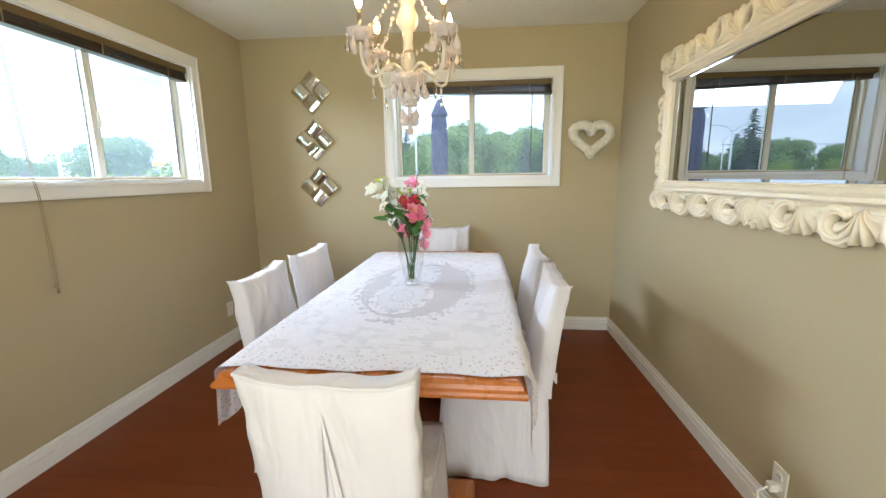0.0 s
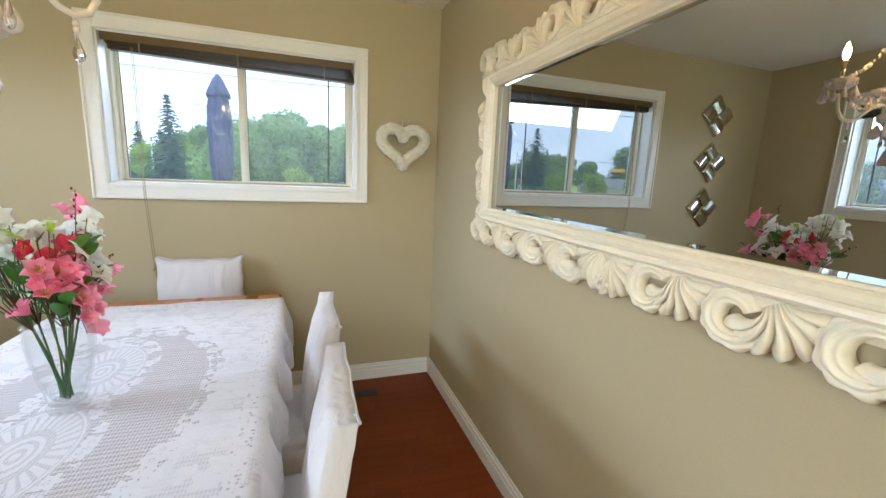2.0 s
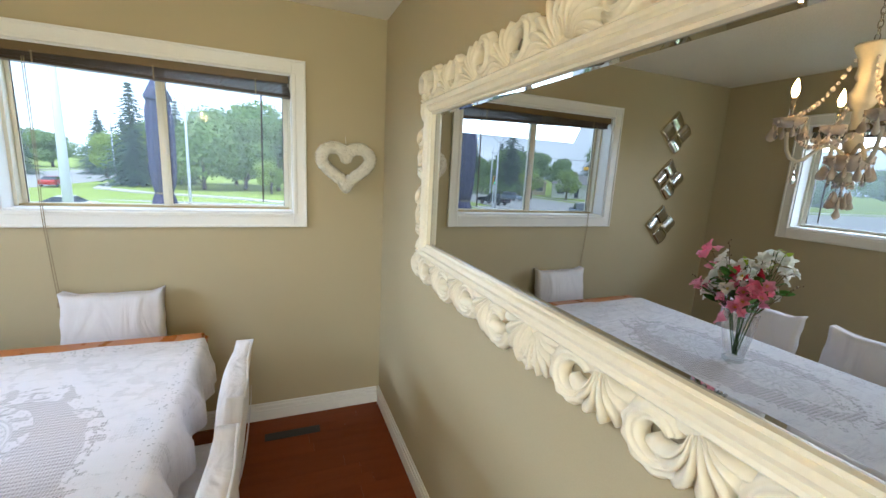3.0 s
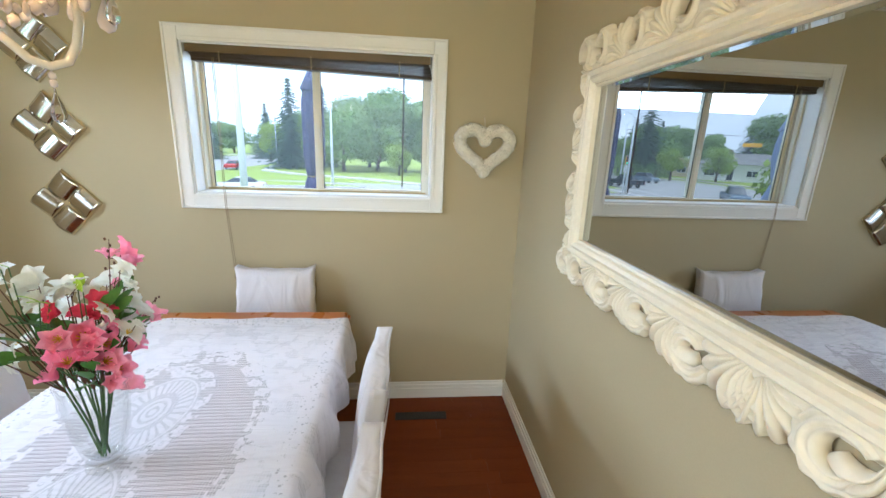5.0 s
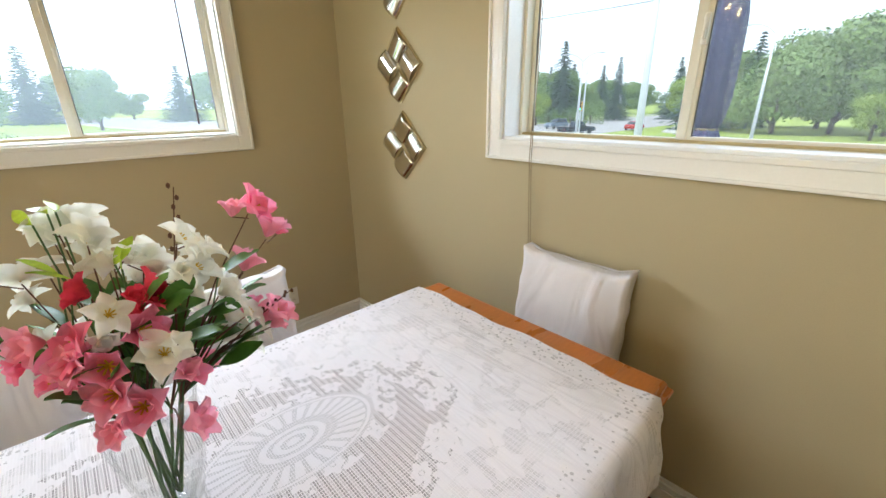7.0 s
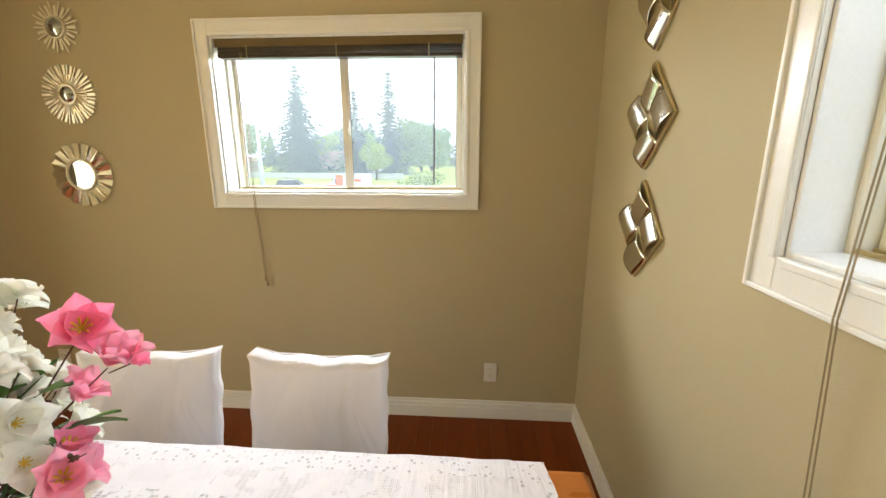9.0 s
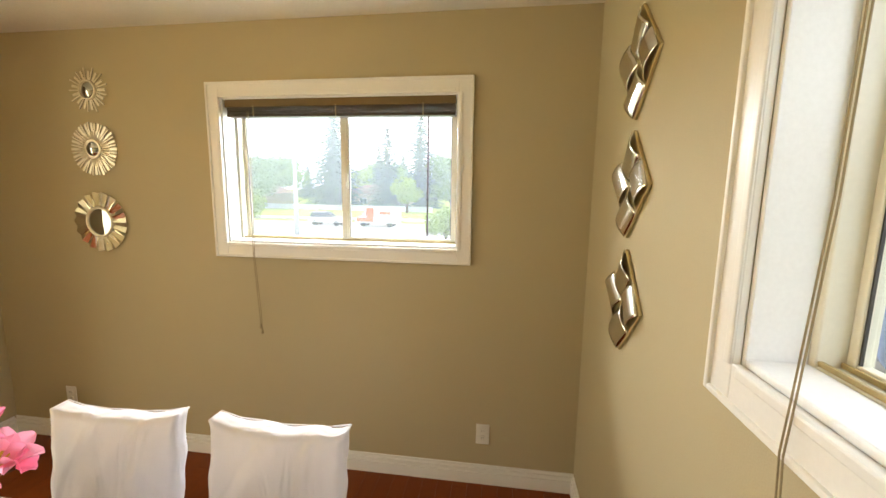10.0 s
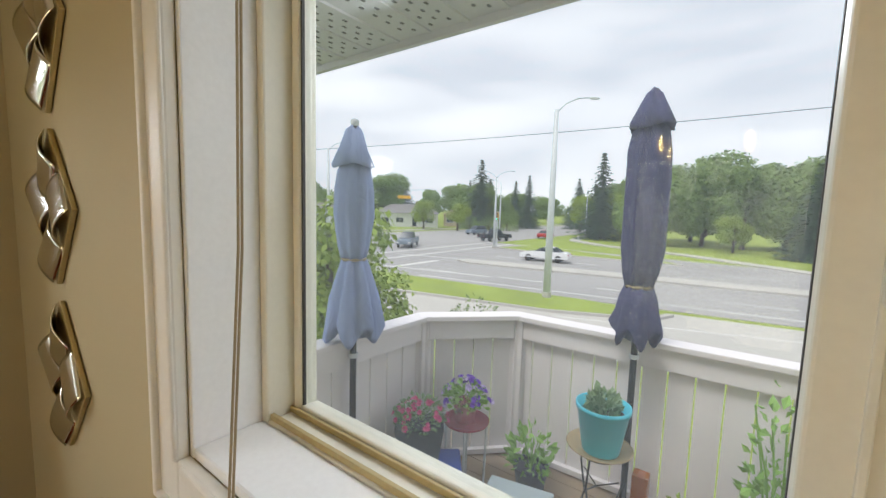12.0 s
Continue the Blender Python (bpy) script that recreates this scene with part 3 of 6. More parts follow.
def dining_chair(m, seed, label, tie=False, tall=1.0):
    """A chair under a full white slipcover, facing +y; the origin is on the floor under the seat."""
    rnd = random.Random(seed)
    o1, o2, o3 = (rnd.uniform(0, 50) for _ in range(3))
    c = thing("dining_chair", label, "chair", "chairs round the table", at=m @ Matrix.Diagonal((0.975, 1, tall, 1)))

    def folds(p, amount, freq):
        return amount * noise.noise(Vector((p.x * freq + o1, p.y * freq + o2, p.z * 2.2 + o3)))

    def back_push(p):
        t = (p.z - 0.40) / 0.49
        q = p.copy()
        q.x *= 1.0 - 0.035 * (1 - t) - 0.02 * math.sin(math.pi * t)
        edge = abs(p.x) / 0.215
        q.y += -0.070 * t ** 1.2
        half = -0.195
        q.y = q.y if abs(p.y - half) > 0.027 else half - 0.070 * t ** 1.2 + (p.y - half) * (0.8 if t > 0.97 else 1)
        if t > 0.93:
            q.z += 0.018 * max(0, edge - 0.75) / 0.25 - 0.004 * (1 - edge) + 0.003 * math.sin(p.x * 40 + o1)
            q.x *= 1 + 0.02 * max(0, (t - 0.93) / 0.07)
        bulge = 0.021 * (1 - min(1, edge) ** 3) * (1 - max(0, 2 * t - 1) ** 4)
        q.y += bulge if p.y > half else -bulge
        q.x += math.copysign(0.012 * math.sin(math.pi * min(1, t * 1.1)) + 0.004 * math.sin(p.z * 55 + o2) * t, p.x) * edge
        q.y += folds(p, 0.014, 6) + 0.006 * math.sin((p.x * (1 if o1 > 25 else -1) + 0.8 * p.z) * 46 + o3) * max(0, noise.noise(Vector((p.x * 3 + o2, o1, p.z * 3)))) + 0.004 * math.sin((p.x * 0.7 + p.z) * 38 + o2) * (1 - t) * noise.noise(Vector((p.x * 4, o1, p.z * 3)))
        q.x += folds(p, 0.006, 3)
        return q

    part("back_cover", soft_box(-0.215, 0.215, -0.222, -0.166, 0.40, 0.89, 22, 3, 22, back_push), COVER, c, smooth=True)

    def seat_push(p):
        q = p.copy()
        r = max(abs(p.x) / 0.212, abs(p.y - 0.02) / 0.212)
        if p.z > 0.44:
            q.z += 0.012 * (1 - r ** 3) + folds(p, 0.006, 6)
        q.x *= 0.985
        return q

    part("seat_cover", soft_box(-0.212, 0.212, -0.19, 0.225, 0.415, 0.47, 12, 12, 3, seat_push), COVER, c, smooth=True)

    def skirt_push(p):
        q = p.copy()
        t = 1 - p.z / 0.43
        a = math.atan2(p.y, p.x)
        w = (0.010 * math.sin(a * 9 + o1) + 0.006 * math.sin(a * 17 + o2)) * t + 0.018 * t
        k = 1 + w / 0.22
        q.x, q.y = p.x * k, 0.015 + (p.y - 0.015) * k
        q.x += folds(p, 0.012, 7) * t
        q.y += folds(p + Vector((3, 1, 0)), 0.012, 7) * t
        q.z = max(0.004, p.z + (0.006 * math.sin(a * 6 + o3) if p.z < 0.02 else 0))
        return q

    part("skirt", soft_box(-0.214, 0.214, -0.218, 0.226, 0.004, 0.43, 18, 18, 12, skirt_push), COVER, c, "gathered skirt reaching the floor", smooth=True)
    # inverted pleat down the back
    for s in (-1, 1):
        bm = bmesh.new()
        rows = []
        for k in range(15):
            t = k / 14
            z = 0.02 + 0.80 * t
            y = -0.228 - (0.070 * max(0, (z - 0.40) / 0.49) ** 1.2) - 0.024 * (1 - abs(2 * max(0, (z - .4) / .49) - 1) ** 3) - 0.012 * (1 - t)
            o, ws = 0.05 * (1 - t) ** 1.3, 0.04 + (1 - t) ** 0.7
            rows.append([bm.verts.new((s * (o + w * ws), y - dy * ws, z)) for w, dy in ((0.002, -0.004), (0.004, 0.008), (0.02, 0.009), (0.05, 0.0))])
        for a, b in zip(rows, rows[1:]):
            for i in range(3):
                bm.faces.new((a[i], a[i + 1], b[i + 1], b[i]))
        part("back_pleat", bm, COVER, c, "pleat fold", smooth=True)
    # piping along the top
    pts = [back_push(Vector((x, -0.222, 0.888))) + Vector((0, -0.002, 0.0)) for x in (-0.214, -0.15, -0.07, 0, 0.07, 0.15, 0.214)]
    part("top_seam", tube(pts, 0.004, 6), COVER, c, smooth=True)
    if tie:
        bm = bmesh.new()
        add_box(bm, -0.015, 0.015, -0.262, -0.235, 0.40, 0.43, 0.008)
        add_tube(bm, [(0, -0.25, 0.415), (-0.035, -0.27, 0.43), (-0.07, -0.275, 0.40)], [0.006, 0.016, 0.004], 8, 0.4)
        add_tube(bm, [(0, -0.25, 0.415), (0.035, -0.27, 0.425), (0.06, -0.275, 0.39)], [0.006, 0.016, 0.004], 8, 0.4)
        part("tie", bm, COVER, c, "knotted cotton tie", smooth=True)
    return c


dining_chair(pose(1.677, 0.960, 0, 0, 0, -1.5) @ Matrix.Diagonal((0.93, 1, 1, 1)), 1, "white slipcovered dining chair at the near table end", tall=0.99)
dining_chair(pose(1.692, 2.965, 0, 0, 0, 180), 2, "white slipcovered dining chair between table end and wall", tall=1.0)
dining_chair(pose(2.068, 2.270, 0, 0, 0, 91), 3, "white slipcovered dining chair by the mirror wall", tall=0.965)
dining_chair(pose(2.066, 1.695, 0, 0, 0, 89), 4, "white slipcovered dining chair by the mirror wall", tie=True, tall=0.97)
dining_chair(pose(1.225, 2.212, 0, 0, 0, -91), 5, "white slipcovered dining chair under the road window", tall=0.98)
dining_chair(pose(1.230, 1.672, 0, 0, 0, -88), 6, "white slipcovered dining chair under the road window", tall=0.98)

# ---- east wall: carved mirror ----
MU, MV = 0.80, 0.271
mirror = thing("wall_mirror", "long wall mirror in an ornately carved ivory frame", "mirror", at=pose(W, 1.60, 1.543, 0, 0, -90))
part("mirror_glass", box(-MU - 0.01, MU + 0.01, -0.008, -0.002, -MV - 0.01, MV + 0.01), MIRROR, mirror, "silvered bevelled glass")


def ring_frame(u, v, profile):
    """A mitred frame round the opening +-u, +-v; profile gives (outward, height off the wall)."""
    bm = bmesh.new()
    rings = [[bm.verts.new((sx * (u + o), -h, sz * (v + o))) for sx, sz in ((-1, -1), (1, -1), (1, 1), (-1, 1))] for o, h in profile]
    for a, b in zip(rings, rings[1:] + rings[:1]):
        for k in range(4):
            bm.faces.new((a[k], a[(k + 1) % 4], b[(k + 1) % 4], b[k]))
    bmesh.ops.recalc_face_normals(bm, faces=bm.faces)
    return bm


part("bevel_strip", ring_frame(MU - 0.010, MV - 0.010, ((0, 0.0082), (0.012, 0.0098), (0.012, 0.0084))), MIRROR, mirror, "bevelled mirror edge")
part("inner_moulding", ring_frame(MU, MV, ((0, 0.004), (0.0, 0.026), (0.006, 0.030), (0.009, 0.026), (0.014, 0.036), (0.024, 0.043), (0.032, 0.041), (0.036, 0.036), (0.042, 0.042), (0.050, 0.044), (0.057, 0.036), (0.060, 0.030), (0.062, 0.004))), IVORY, mirror, "stepped ivory moulding")


def carved_sheet(name, rows, foot, seed):
    """A carved relief from rows of points (x, height off the wall, z), closed down to the wall along its edge."""
    bm = bmesh.new()
    grid = [[bm.verts.new((x, -h, z)) for x, h, z in row] for row in rows]
    for a, b in zip(grid, grid[1:]):
        for i in range(len(a) - 1):
            bm.faces.new((a[i], a[i + 1], b[i + 1], b[i]))
    for v in bm.verts:
        v.co += Vector(noise.noise_vector(v.co * 24 + Vector((seed, 3, 0)))) * 0.0022
    rim = grid[0] + [r[-1] for r in grid[1:-1]] + grid[-1][::-1] + [r[0] for r in grid[-2:0:-1]]
    low = [bm.verts.new((v.co.x * 0.985, -foot, v.co.z * 0.985)) for v in rim]
    for k in range(len(rim)):
        j = (k + 1) % len(rim)
        bm.faces.new((rim[k], low[k], low[j], rim[j]))
    bmesh.ops.recalc_face_normals(bm, faces=bm.faces)
    me = bpy.data.meshes.new(name)
    for f in bm.faces:
        f.smooth = True
    bm.to_mesh(me)
    bm.free()
    me.materials.append(IVORY)
    return me


def scroll_mesh(flip, seed):
    """A C-shaped acanthus scroll with fluted face and scalloped outer edge round a pierced eye."""
    rows = []
    for k in range(57):
        t = k / 56
        a = math.pi * (0.15 + 1.72 * t) * flip
        r, half = 0.053 * (1 - 0.36 * t), 0.0215 * (0.35 + 0.65 * math.sin(math.pi * (0.18 + 0.70 * t)))
        row = []
        for i in range(15):
            w = -1 + 2 * i / 14
            rr = r + w * half + max(0, w) ** 2 * 0.009 * abs(math.sin(8.5 * math.pi * t))
            h = 0.010 + 0.026 * math.sqrt(max(0, 1 - 0.92 * w * w)) * (0.75 + 0.4 * math.sin(math.pi * t)) + 0.0042 * math.cos(3.0 * math.pi * w) - 0.004 * max(0, w) * abs(math.cos(8.5 * math.pi * t))
            row.append((math.cos(a) * rr, h, math.sin(a) * rr))
        rows.append(row)
    return carved_sheet("scroll", rows, 0.004, seed)


def leaf_mesh(seed, lobes=6, reach=0.10):
    """A fan of ridged acanthus lobes sweeping to one side."""
    rows, n = [], lobes * 8
    for i in range(n + 1):
        u = -1 + 2 * i / n
        a = math.radians(66) * u
        ridge = abs(math.cos(math.pi * lobes * i / n + math.pi / 2))
        length = reach * (0.74 + 0.30 * math.cos(a)) * (0.76 + 0.26 * ridge ** 0.7)
        row = []
        for j in range(13):
            t = j / 12
            b = a * (0.40 + 0.70 * t) + 0.30 * t * t
            h = 0.012 + (0.016 + 0.014 * ridge) * math.sin(math.pi * (0.08 + 0.80 * t)) + 0.003 * math.cos(16 * a) * t
            row.append((math.sin(b) * length * t + 0.020 * math.sin(a), h, -math.cos(b) * length * t + 0.05))
        rows.append(row)
    return carved_sheet("leaf", rows, 0.004, seed)


SCROLLS = [scroll_mesh(f, s) for s, f in enumerate((1, -1, 1, -1))]
LEAVES = [leaf_mesh(s + 9, 7 + s % 2) for s in range(3)]


def carve(u, v, turn, me, name, size=1.0, flip=1):
    ob = new(name, me)
    ob.parent = mirror
    ob.matrix_basis = pose(u, 0, v) @ Matrix.Rotation(turn, 4, "Y") @ Matrix.Diagonal((size * flip, 1, size, 1))
    return ob


part("carved_bed", ring_frame(MU + 0.060, MV + 0.060, ((0, 0.004), (0, 0.020), (0.022, 0.018), (0.034, 0.008), (0.034, 0.004))), IVORY, mirror, "ivory backing of the carving")
edge_u, edge_v = MU + 0.108, MV + 0.116
rnd = random.Random(12)
for side, turn in ((-1, 0.0), (1, math.pi)):
    steps = 8
    for k in range(steps):
        u = -MU - 0.04 + (2 * MU + 0.08) * (k + 0.5) / steps
        f = 1 if k < steps / 2 else -1
        carve(u - 0.058 * f, side * edge_v, turn + rnd.uniform(-0.2, 0.2), SCROLLS[(k + (side > 0)) % 4], "scroll", rnd.uniform(0.95, 1.08))
        carve(u + 0.056 * f, side * (edge_v - 0.004), turn + 0.55 * f * -side + rnd.uniform(-0.1, 0.1), LEAVES[k % 3], "leaf", rnd.uniform(1.0, 1.12), f)
for side, turn in ((-1, -math.pi / 2), (1, math.pi / 2)):
    for k in range(4):
        v = -MV + 0.02 + (2 * MV - 0.04) * (k + 0.5) / 4
        carve(side * edge_u, v, turn + rnd.uniform(-0.3, 0.3), (SCROLLS[k % 4] if k % 2 else LEAVES[k % 3]), "scroll" if k % 2 else "leaf", 0.8)
for su in (-1, 1):
    for sv in (-1, 1):
        carve(su * (edge_u + 0.004), sv * (edge_v + 0.004), math.atan2(su, -sv) * -1, SCROLLS[2 if su * sv > 0 else 1], "scroll", 0.95)
        carve(su * (edge_u - 0.01), sv * (edge_v - 0.07), -su * math.pi / 2, LEAVES[1], "leaf", 0.75)


def outlet(m, label, plug=False):
    o = thing("wall_outlet", label, "outlet", "wall outlets", at=m)
    part("cover_plate", box(-0.036, 0.036, -0.006, 0, -0.058, 0.058, 0.003), PLASTIC, o)
    for dz in (-0.021, 0.021):
        part("socket", lathe([(0.0165, 0), (0.0165, 0.003), (0.014, 0.004)], 16, m=pose(0, -0.006, dz, 90)), PLASTIC, o)
        for dx in (-0.006, 0.006):
            part("slot", box(dx - 0.001, dx + 0.001, -0.0108, -0.0098, dz - 0.002, dz + 0.007), BLACK, o)
    return o


outlet(pose(0, 2.812, 0.292, 0, 0, 90), "white wall outlet under the road window")
outlet(pose(0, 0.226, 0.292, 0, 0, 90), "white wall outlet near the room corner")
outlet(pose(W, 1.315, 0.20, 0, 0, -90), "white wall outlet with a plug in it")
plug = thing("plug_and_cord", "white plug and cord in the wall outlet", "plug", at=pose(W, 1.315, 0.18, 0, 0, -90))
part("plug_body", box(-0.014, 0.014, -0.042, -0.0105, -0.016, 0.016, 0.004), PLASTIC, plug)
part("cord", tube([(0, -0.04, -0.002), (0, -0.075, -0.02), (0.05, -0.08, -0.10), (0.13, -0.06, -0.165), (0.25, -0.04, -0.172), (0.40, -0.03, -0.172)], 0.004, 8), PLASTIC, plug)

vent = thing("floor_vent", "dark metal floor vent under the deck window", "vent", at=pose(2.525, 3.100, 0.001))
part("vent_frame", box(-0.155, 0.155, -0.034, 0.034, 0, 0.004, 0.0015), BLACK, vent)
for k in range(12):
    part("vent_slat", box(-0.140 + k * 0.0250, -0.134 + k * 0.0250, -0.026, 0.026, 0.004, 0.007), BLACK, vent)

# ---- north wall: heart wreath and woven steel diamonds ----
FEATHER = surf("white_feather", (0.84, 0.79, 0.66), 0.8, var=0.12, scale=30, bump=0.3, fine=300, sheen=0.3)
heart = thing("heart_wreath", "white feathered heart wreath hung on a wire", "wreath", at=pose(2.850, D, 1.590) @ Matrix.Scale(1.06, 4))


def heart_at(a):
    x = 16 * math.sin(a) ** 3
    z = 13 * math.cos(a) - 5 * math.cos(2 * a) - 2 * math.cos(3 * a) - math.cos(4 * a)
    return Vector((x * 0.0083, -0.046, z * 0.0073 + 0.010))


part("ring", tube([heart_at(2 * math.pi * k / 60 + 0.001) for k in range(60)] + [heart_at(0.001)], 0.029, 12), FEATHER, heart, smooth=True)
bm = bmesh.new()
rnd = random.Random(7)
for k in range(3200):
    c = heart_at(rnd.uniform(0, 2 * math.pi))
    d = Vector((rnd.gauss(0, 1), rnd.gauss(-0.25, 1), rnd.gauss(0, 1))).normalized()
    if c.y + d.y * 0.04 > -0.006:
        d.y = -abs(d.y)
    t = d.cross(Vector((rnd.gauss(0, 1), rnd.gauss(0, 1), rnd.gauss(0, 1)))).normalized()
    n = d.cross(t)
    b, ln, wd = c + d * 0.027, rnd.uniform(0.024, 0.042), rnd.uniform(0.003, 0.0055)
    p = [b - t * ln * 0.5, b + n * wd + d * 0.006, b + t * ln * 0.5 + d * 0.008, b - n * wd + d * 0.006]
    bm.faces.new([bm.verts.new(q) for q in p])
tagged(part("feathers", bm, FEATHER, heart, "tufts of white feather"), kind="stuff")
part("wire", tube([(0.0, -0.03, 0.09), (0.004, -0.012, 0.12), (0.0, -0.004, 0.165)], 0.0012, 6), PLASTIC, heart)
part("nail", lathe([(0.003, 0), (0.003, 0.008)], 8, m=pose(0, 0, 0.165, 90)), STEEL, heart)


def woven_diamond(m, label):
    """Four arched steel squares set crosswise in a square plate that hangs on its corner."""
    d = thing("wall_decoration", label, "wall decoration", "woven steel diamonds", at=m @ pose(0, 0, 0, 0, 45, 0))
    part("back_plate", box(-0.125, 0.125, -0.012, -0.002, -0.125, 0.125, 0.002), TRACK, d, "thin bronze edge plate")
    for k, (sx, sz) in enumerate(((-1, -1), (1, -1), (1, 1), (-1, 1))):
        bm = bmesh.new()
        n, q = 10, 0.119
        cx, cz = sx * 0.0625, sz * 0.0625
        grid = []
        for i in range(n + 1):
            row = []
            for j in range(n + 1):
                s, t = i / n, j / n
                a = s if k % 2 else t
                b = t if k % 2 else s
                rise = 0.012 + 0.023 * math.sin(math.pi * (0.08 + 0.84 * a)) - 0.008 * (b if (sz if k % 2 else sx) < 0 else 1 - b)
                row.append(bm.verts.new((cx + (s - 0.5) * q, -rise, cz + (t - 0.5) * q)))
            grid.append(row)
        for a, b in zip(grid, grid[1:]):
            for j in range(n):
                f = bm.faces.new((a[j], b[j], b[j + 1], a[j + 1]))
                f.smooth = True
        ob = part("steel_square", bm, STEELB, d, "arched polished steel square")
        ob.modifiers.new("thickness", "SOLIDIFY").thickness = 0.002
    return d


for x, z in ((0.594, 2.010), (0.600, 1.625), (0.614, 1.236)):
    woven_diamond(pose(x, D, z), "woven polished steel diamond hung beside the window")

# ---- west wall: sunburst mirrors ----
CHAMP = surf("champagne_metal", (0.74, 0.67, 0.50), 0.32, 0.7, var=0.12, scale=20, bump=0.08, fine=90)


def sunburst(m, r, inner, rays, kind, label):
    s = thing("sunburst_mirror", label, "mirror", "sunburst mirrors", at=m)
    part("back_disc", lathe([(inner * 1.2, 0), (inner * 1.2, 0.006)], 28, m=pose(0, 0, 0, 90)), CHAMP, s)
    if kind == "convex":
        part("mirror_glass", lathe([(inner, 0.010), (inner * 0.8, 0.017), (inner * 0.5, 0.021), (inner * 0.2, 0.023), (0.0005, 0.0235)], 28, m=pose(0, 0, 0, 90)), MIRROR, s, smooth=True)
    else:
        part("mirror_glass", lathe([(inner, 0.006), (inner, 0.014), (0.0005, 0.0142)], 28, m=pose(0, 0, 0, 90)), MIRROR, s)
    part("rim", lathe([(inner, 0.006), (inner, 0.020), (inner * 1.06, 0.024), (inner * 1.16, 0.020), (inner * 1.2, 0.006)], 28, m=pose(0, 0, 0, 90)), CHAMP, s, smooth=True)
    rnd = random.Random(rays)
    for k in range(rays):
        a = 2 * math.pi * k / rays
        bm = bmesh.new()
        if kind == "petal":
            w0, w1 = inner * 1.1 * math.pi / rays, r * math.pi / rays * 0.98
            p = [(inner * 1.02, -0.010, -w0), (r * 0.95, -0.006, -w1), (r, -0.016, 0), (r * 0.95, -0.006, w1), (inner * 1.02, -0.010, w0), (inner * 1.02, -0.020, 0)]
            vs = [bm.verts.new(q) for q in p]
            bm.faces.new((vs[0], vs[1], vs[2], vs[5]))
            bm.faces.new((vs[5], vs[2], vs[3], vs[4]))
            lo = [bm.verts.new((q[0], -0.002, q[2])) for q in p[:5]]
            for i in range(4):
                bm.faces.new((vs[i], lo[i], lo[i + 1], vs[i + 1]))
        else:
            n = r * (1.0 if k % 2 else 0.86) * rnd.uniform(0.95, 1.02) if kind == "convex" else r * rnd.uniform(0.95, 1.0)
            w = (0.0035 if k % 2 else 0.007) if inner < 0.05 else 0.0032
            add_box(bm, inner * 1.12, n, -0.010 - 0.003 * (k % 2), -0.006, -w, w, 0.001)
        bmesh.ops.rotate(bm, verts=bm.verts, matrix=Matrix.Rotation(a, 3, "Y"))
        part("ray", bm, CHAMP if kind != "petal" else STEELB, s)
    if kind == "fan":
        part("ribbed_disc", lathe([(inner * 1.15, 0.016), (inner * 1.6, 0.013), (r * 0.66, 0.010), (r * 0.67, 0.006)], 72, m=pose(0, 0, 0, 90), wave=lambda a, rr, z, k: (rr, z + 0.003 * math.cos(36 * a))), CHAMP, s)
        part("boss", lathe([(inner, 0.012), (inner * 0.8, 0.024), (inner * 0.4, 0.030), (0.0005, 0.031)], 24, m=pose(0, 0, 0, 90)), MIRROR, s, smooth=True)


sunburst(pose(0, 0.600, 2.122, 0, 0, 90), 0.122, 0.046, 26, "convex", "small metal sunburst mirror with uneven rays")
sunburst(pose(0, 0.596, 1.805, 0, 0, 90), 0.150, 0.046, 40, "fan", "metal sunburst mirror with thin blades")
sunburst(pose(0, 0.586, 1.395, 0, 0, 90), 0.172, 0.076, 18, "petal", "faceted mirror petals round a disc")

# ---- chandelier ----
CX, CY, CS = 1.700, 1.655, 0.925
PORC = surf("glossy_ivory_resin", (0.72, 0.66, 0.55), 0.22, var=0.05, scale=20, bump=0.03)
BEAD = surf("milky_acrylic", (0.70, 0.60, 0.54), 0.12, var=0.08, scale=40, bump=0, spec=0.7)
CRYSTAL = clear_glass("cut_crystal", (0.97, 0.95, 0.93), 0.02, 1.5)
BULB = glow("warm_bulb", (1.0, 0.56, 0.17), 230.0)
CHROME = surf("satin_nickel", (0.55, 0.47, 0.36), 0.2, 1.0, var=0.05)
chand = thing("chandelier", "lit ivory chandelier with candle bulbs and hanging drops", "chandelier", at=pose(CX, CY, 0.0886) @ Matrix.Scale(CS, 4))
part("column", lathe([(0.004, 1.64), (0.018, 1.645), (0.030, 1.665), (0.030, 1.685), (0.016, 1.70), (0.014, 1.775), (0.020, 1.785), (0.031, 1.80), (0.034, 1.822), (0.028, 1.848), (0.016, 1.862), (0.022, 1.868), (0.024, 1.88), (0.021, 1.90), (0.024, 1.93), (0.022, 1.945), (0.034, 1.955), (0.045, 1.975), (0.047, 2.005), (0.036, 2.03), (0.030, 2.05), (0.040, 2.07), (0.036, 2.11), (0.044, 2.15), (0.060, 2.18), (0.058, 2.19), (0.02, 2.195), (0.004, 2.20)], 24), PORC, chand, "turned ivory column", smooth=True)
for z in (1.862, 1.772):
    part("collar", lathe([(0.0225, z - 0.005), (0.024, z), (0.0225, z + 0.005)], 24), CHROME, chand, "nickel collar", smooth=True)


def scallop(n, amount):
    return lambda a, r, z, k: (r * (1 + (amount * math.cos(n * a) if r > 0.02 else 0)), z)


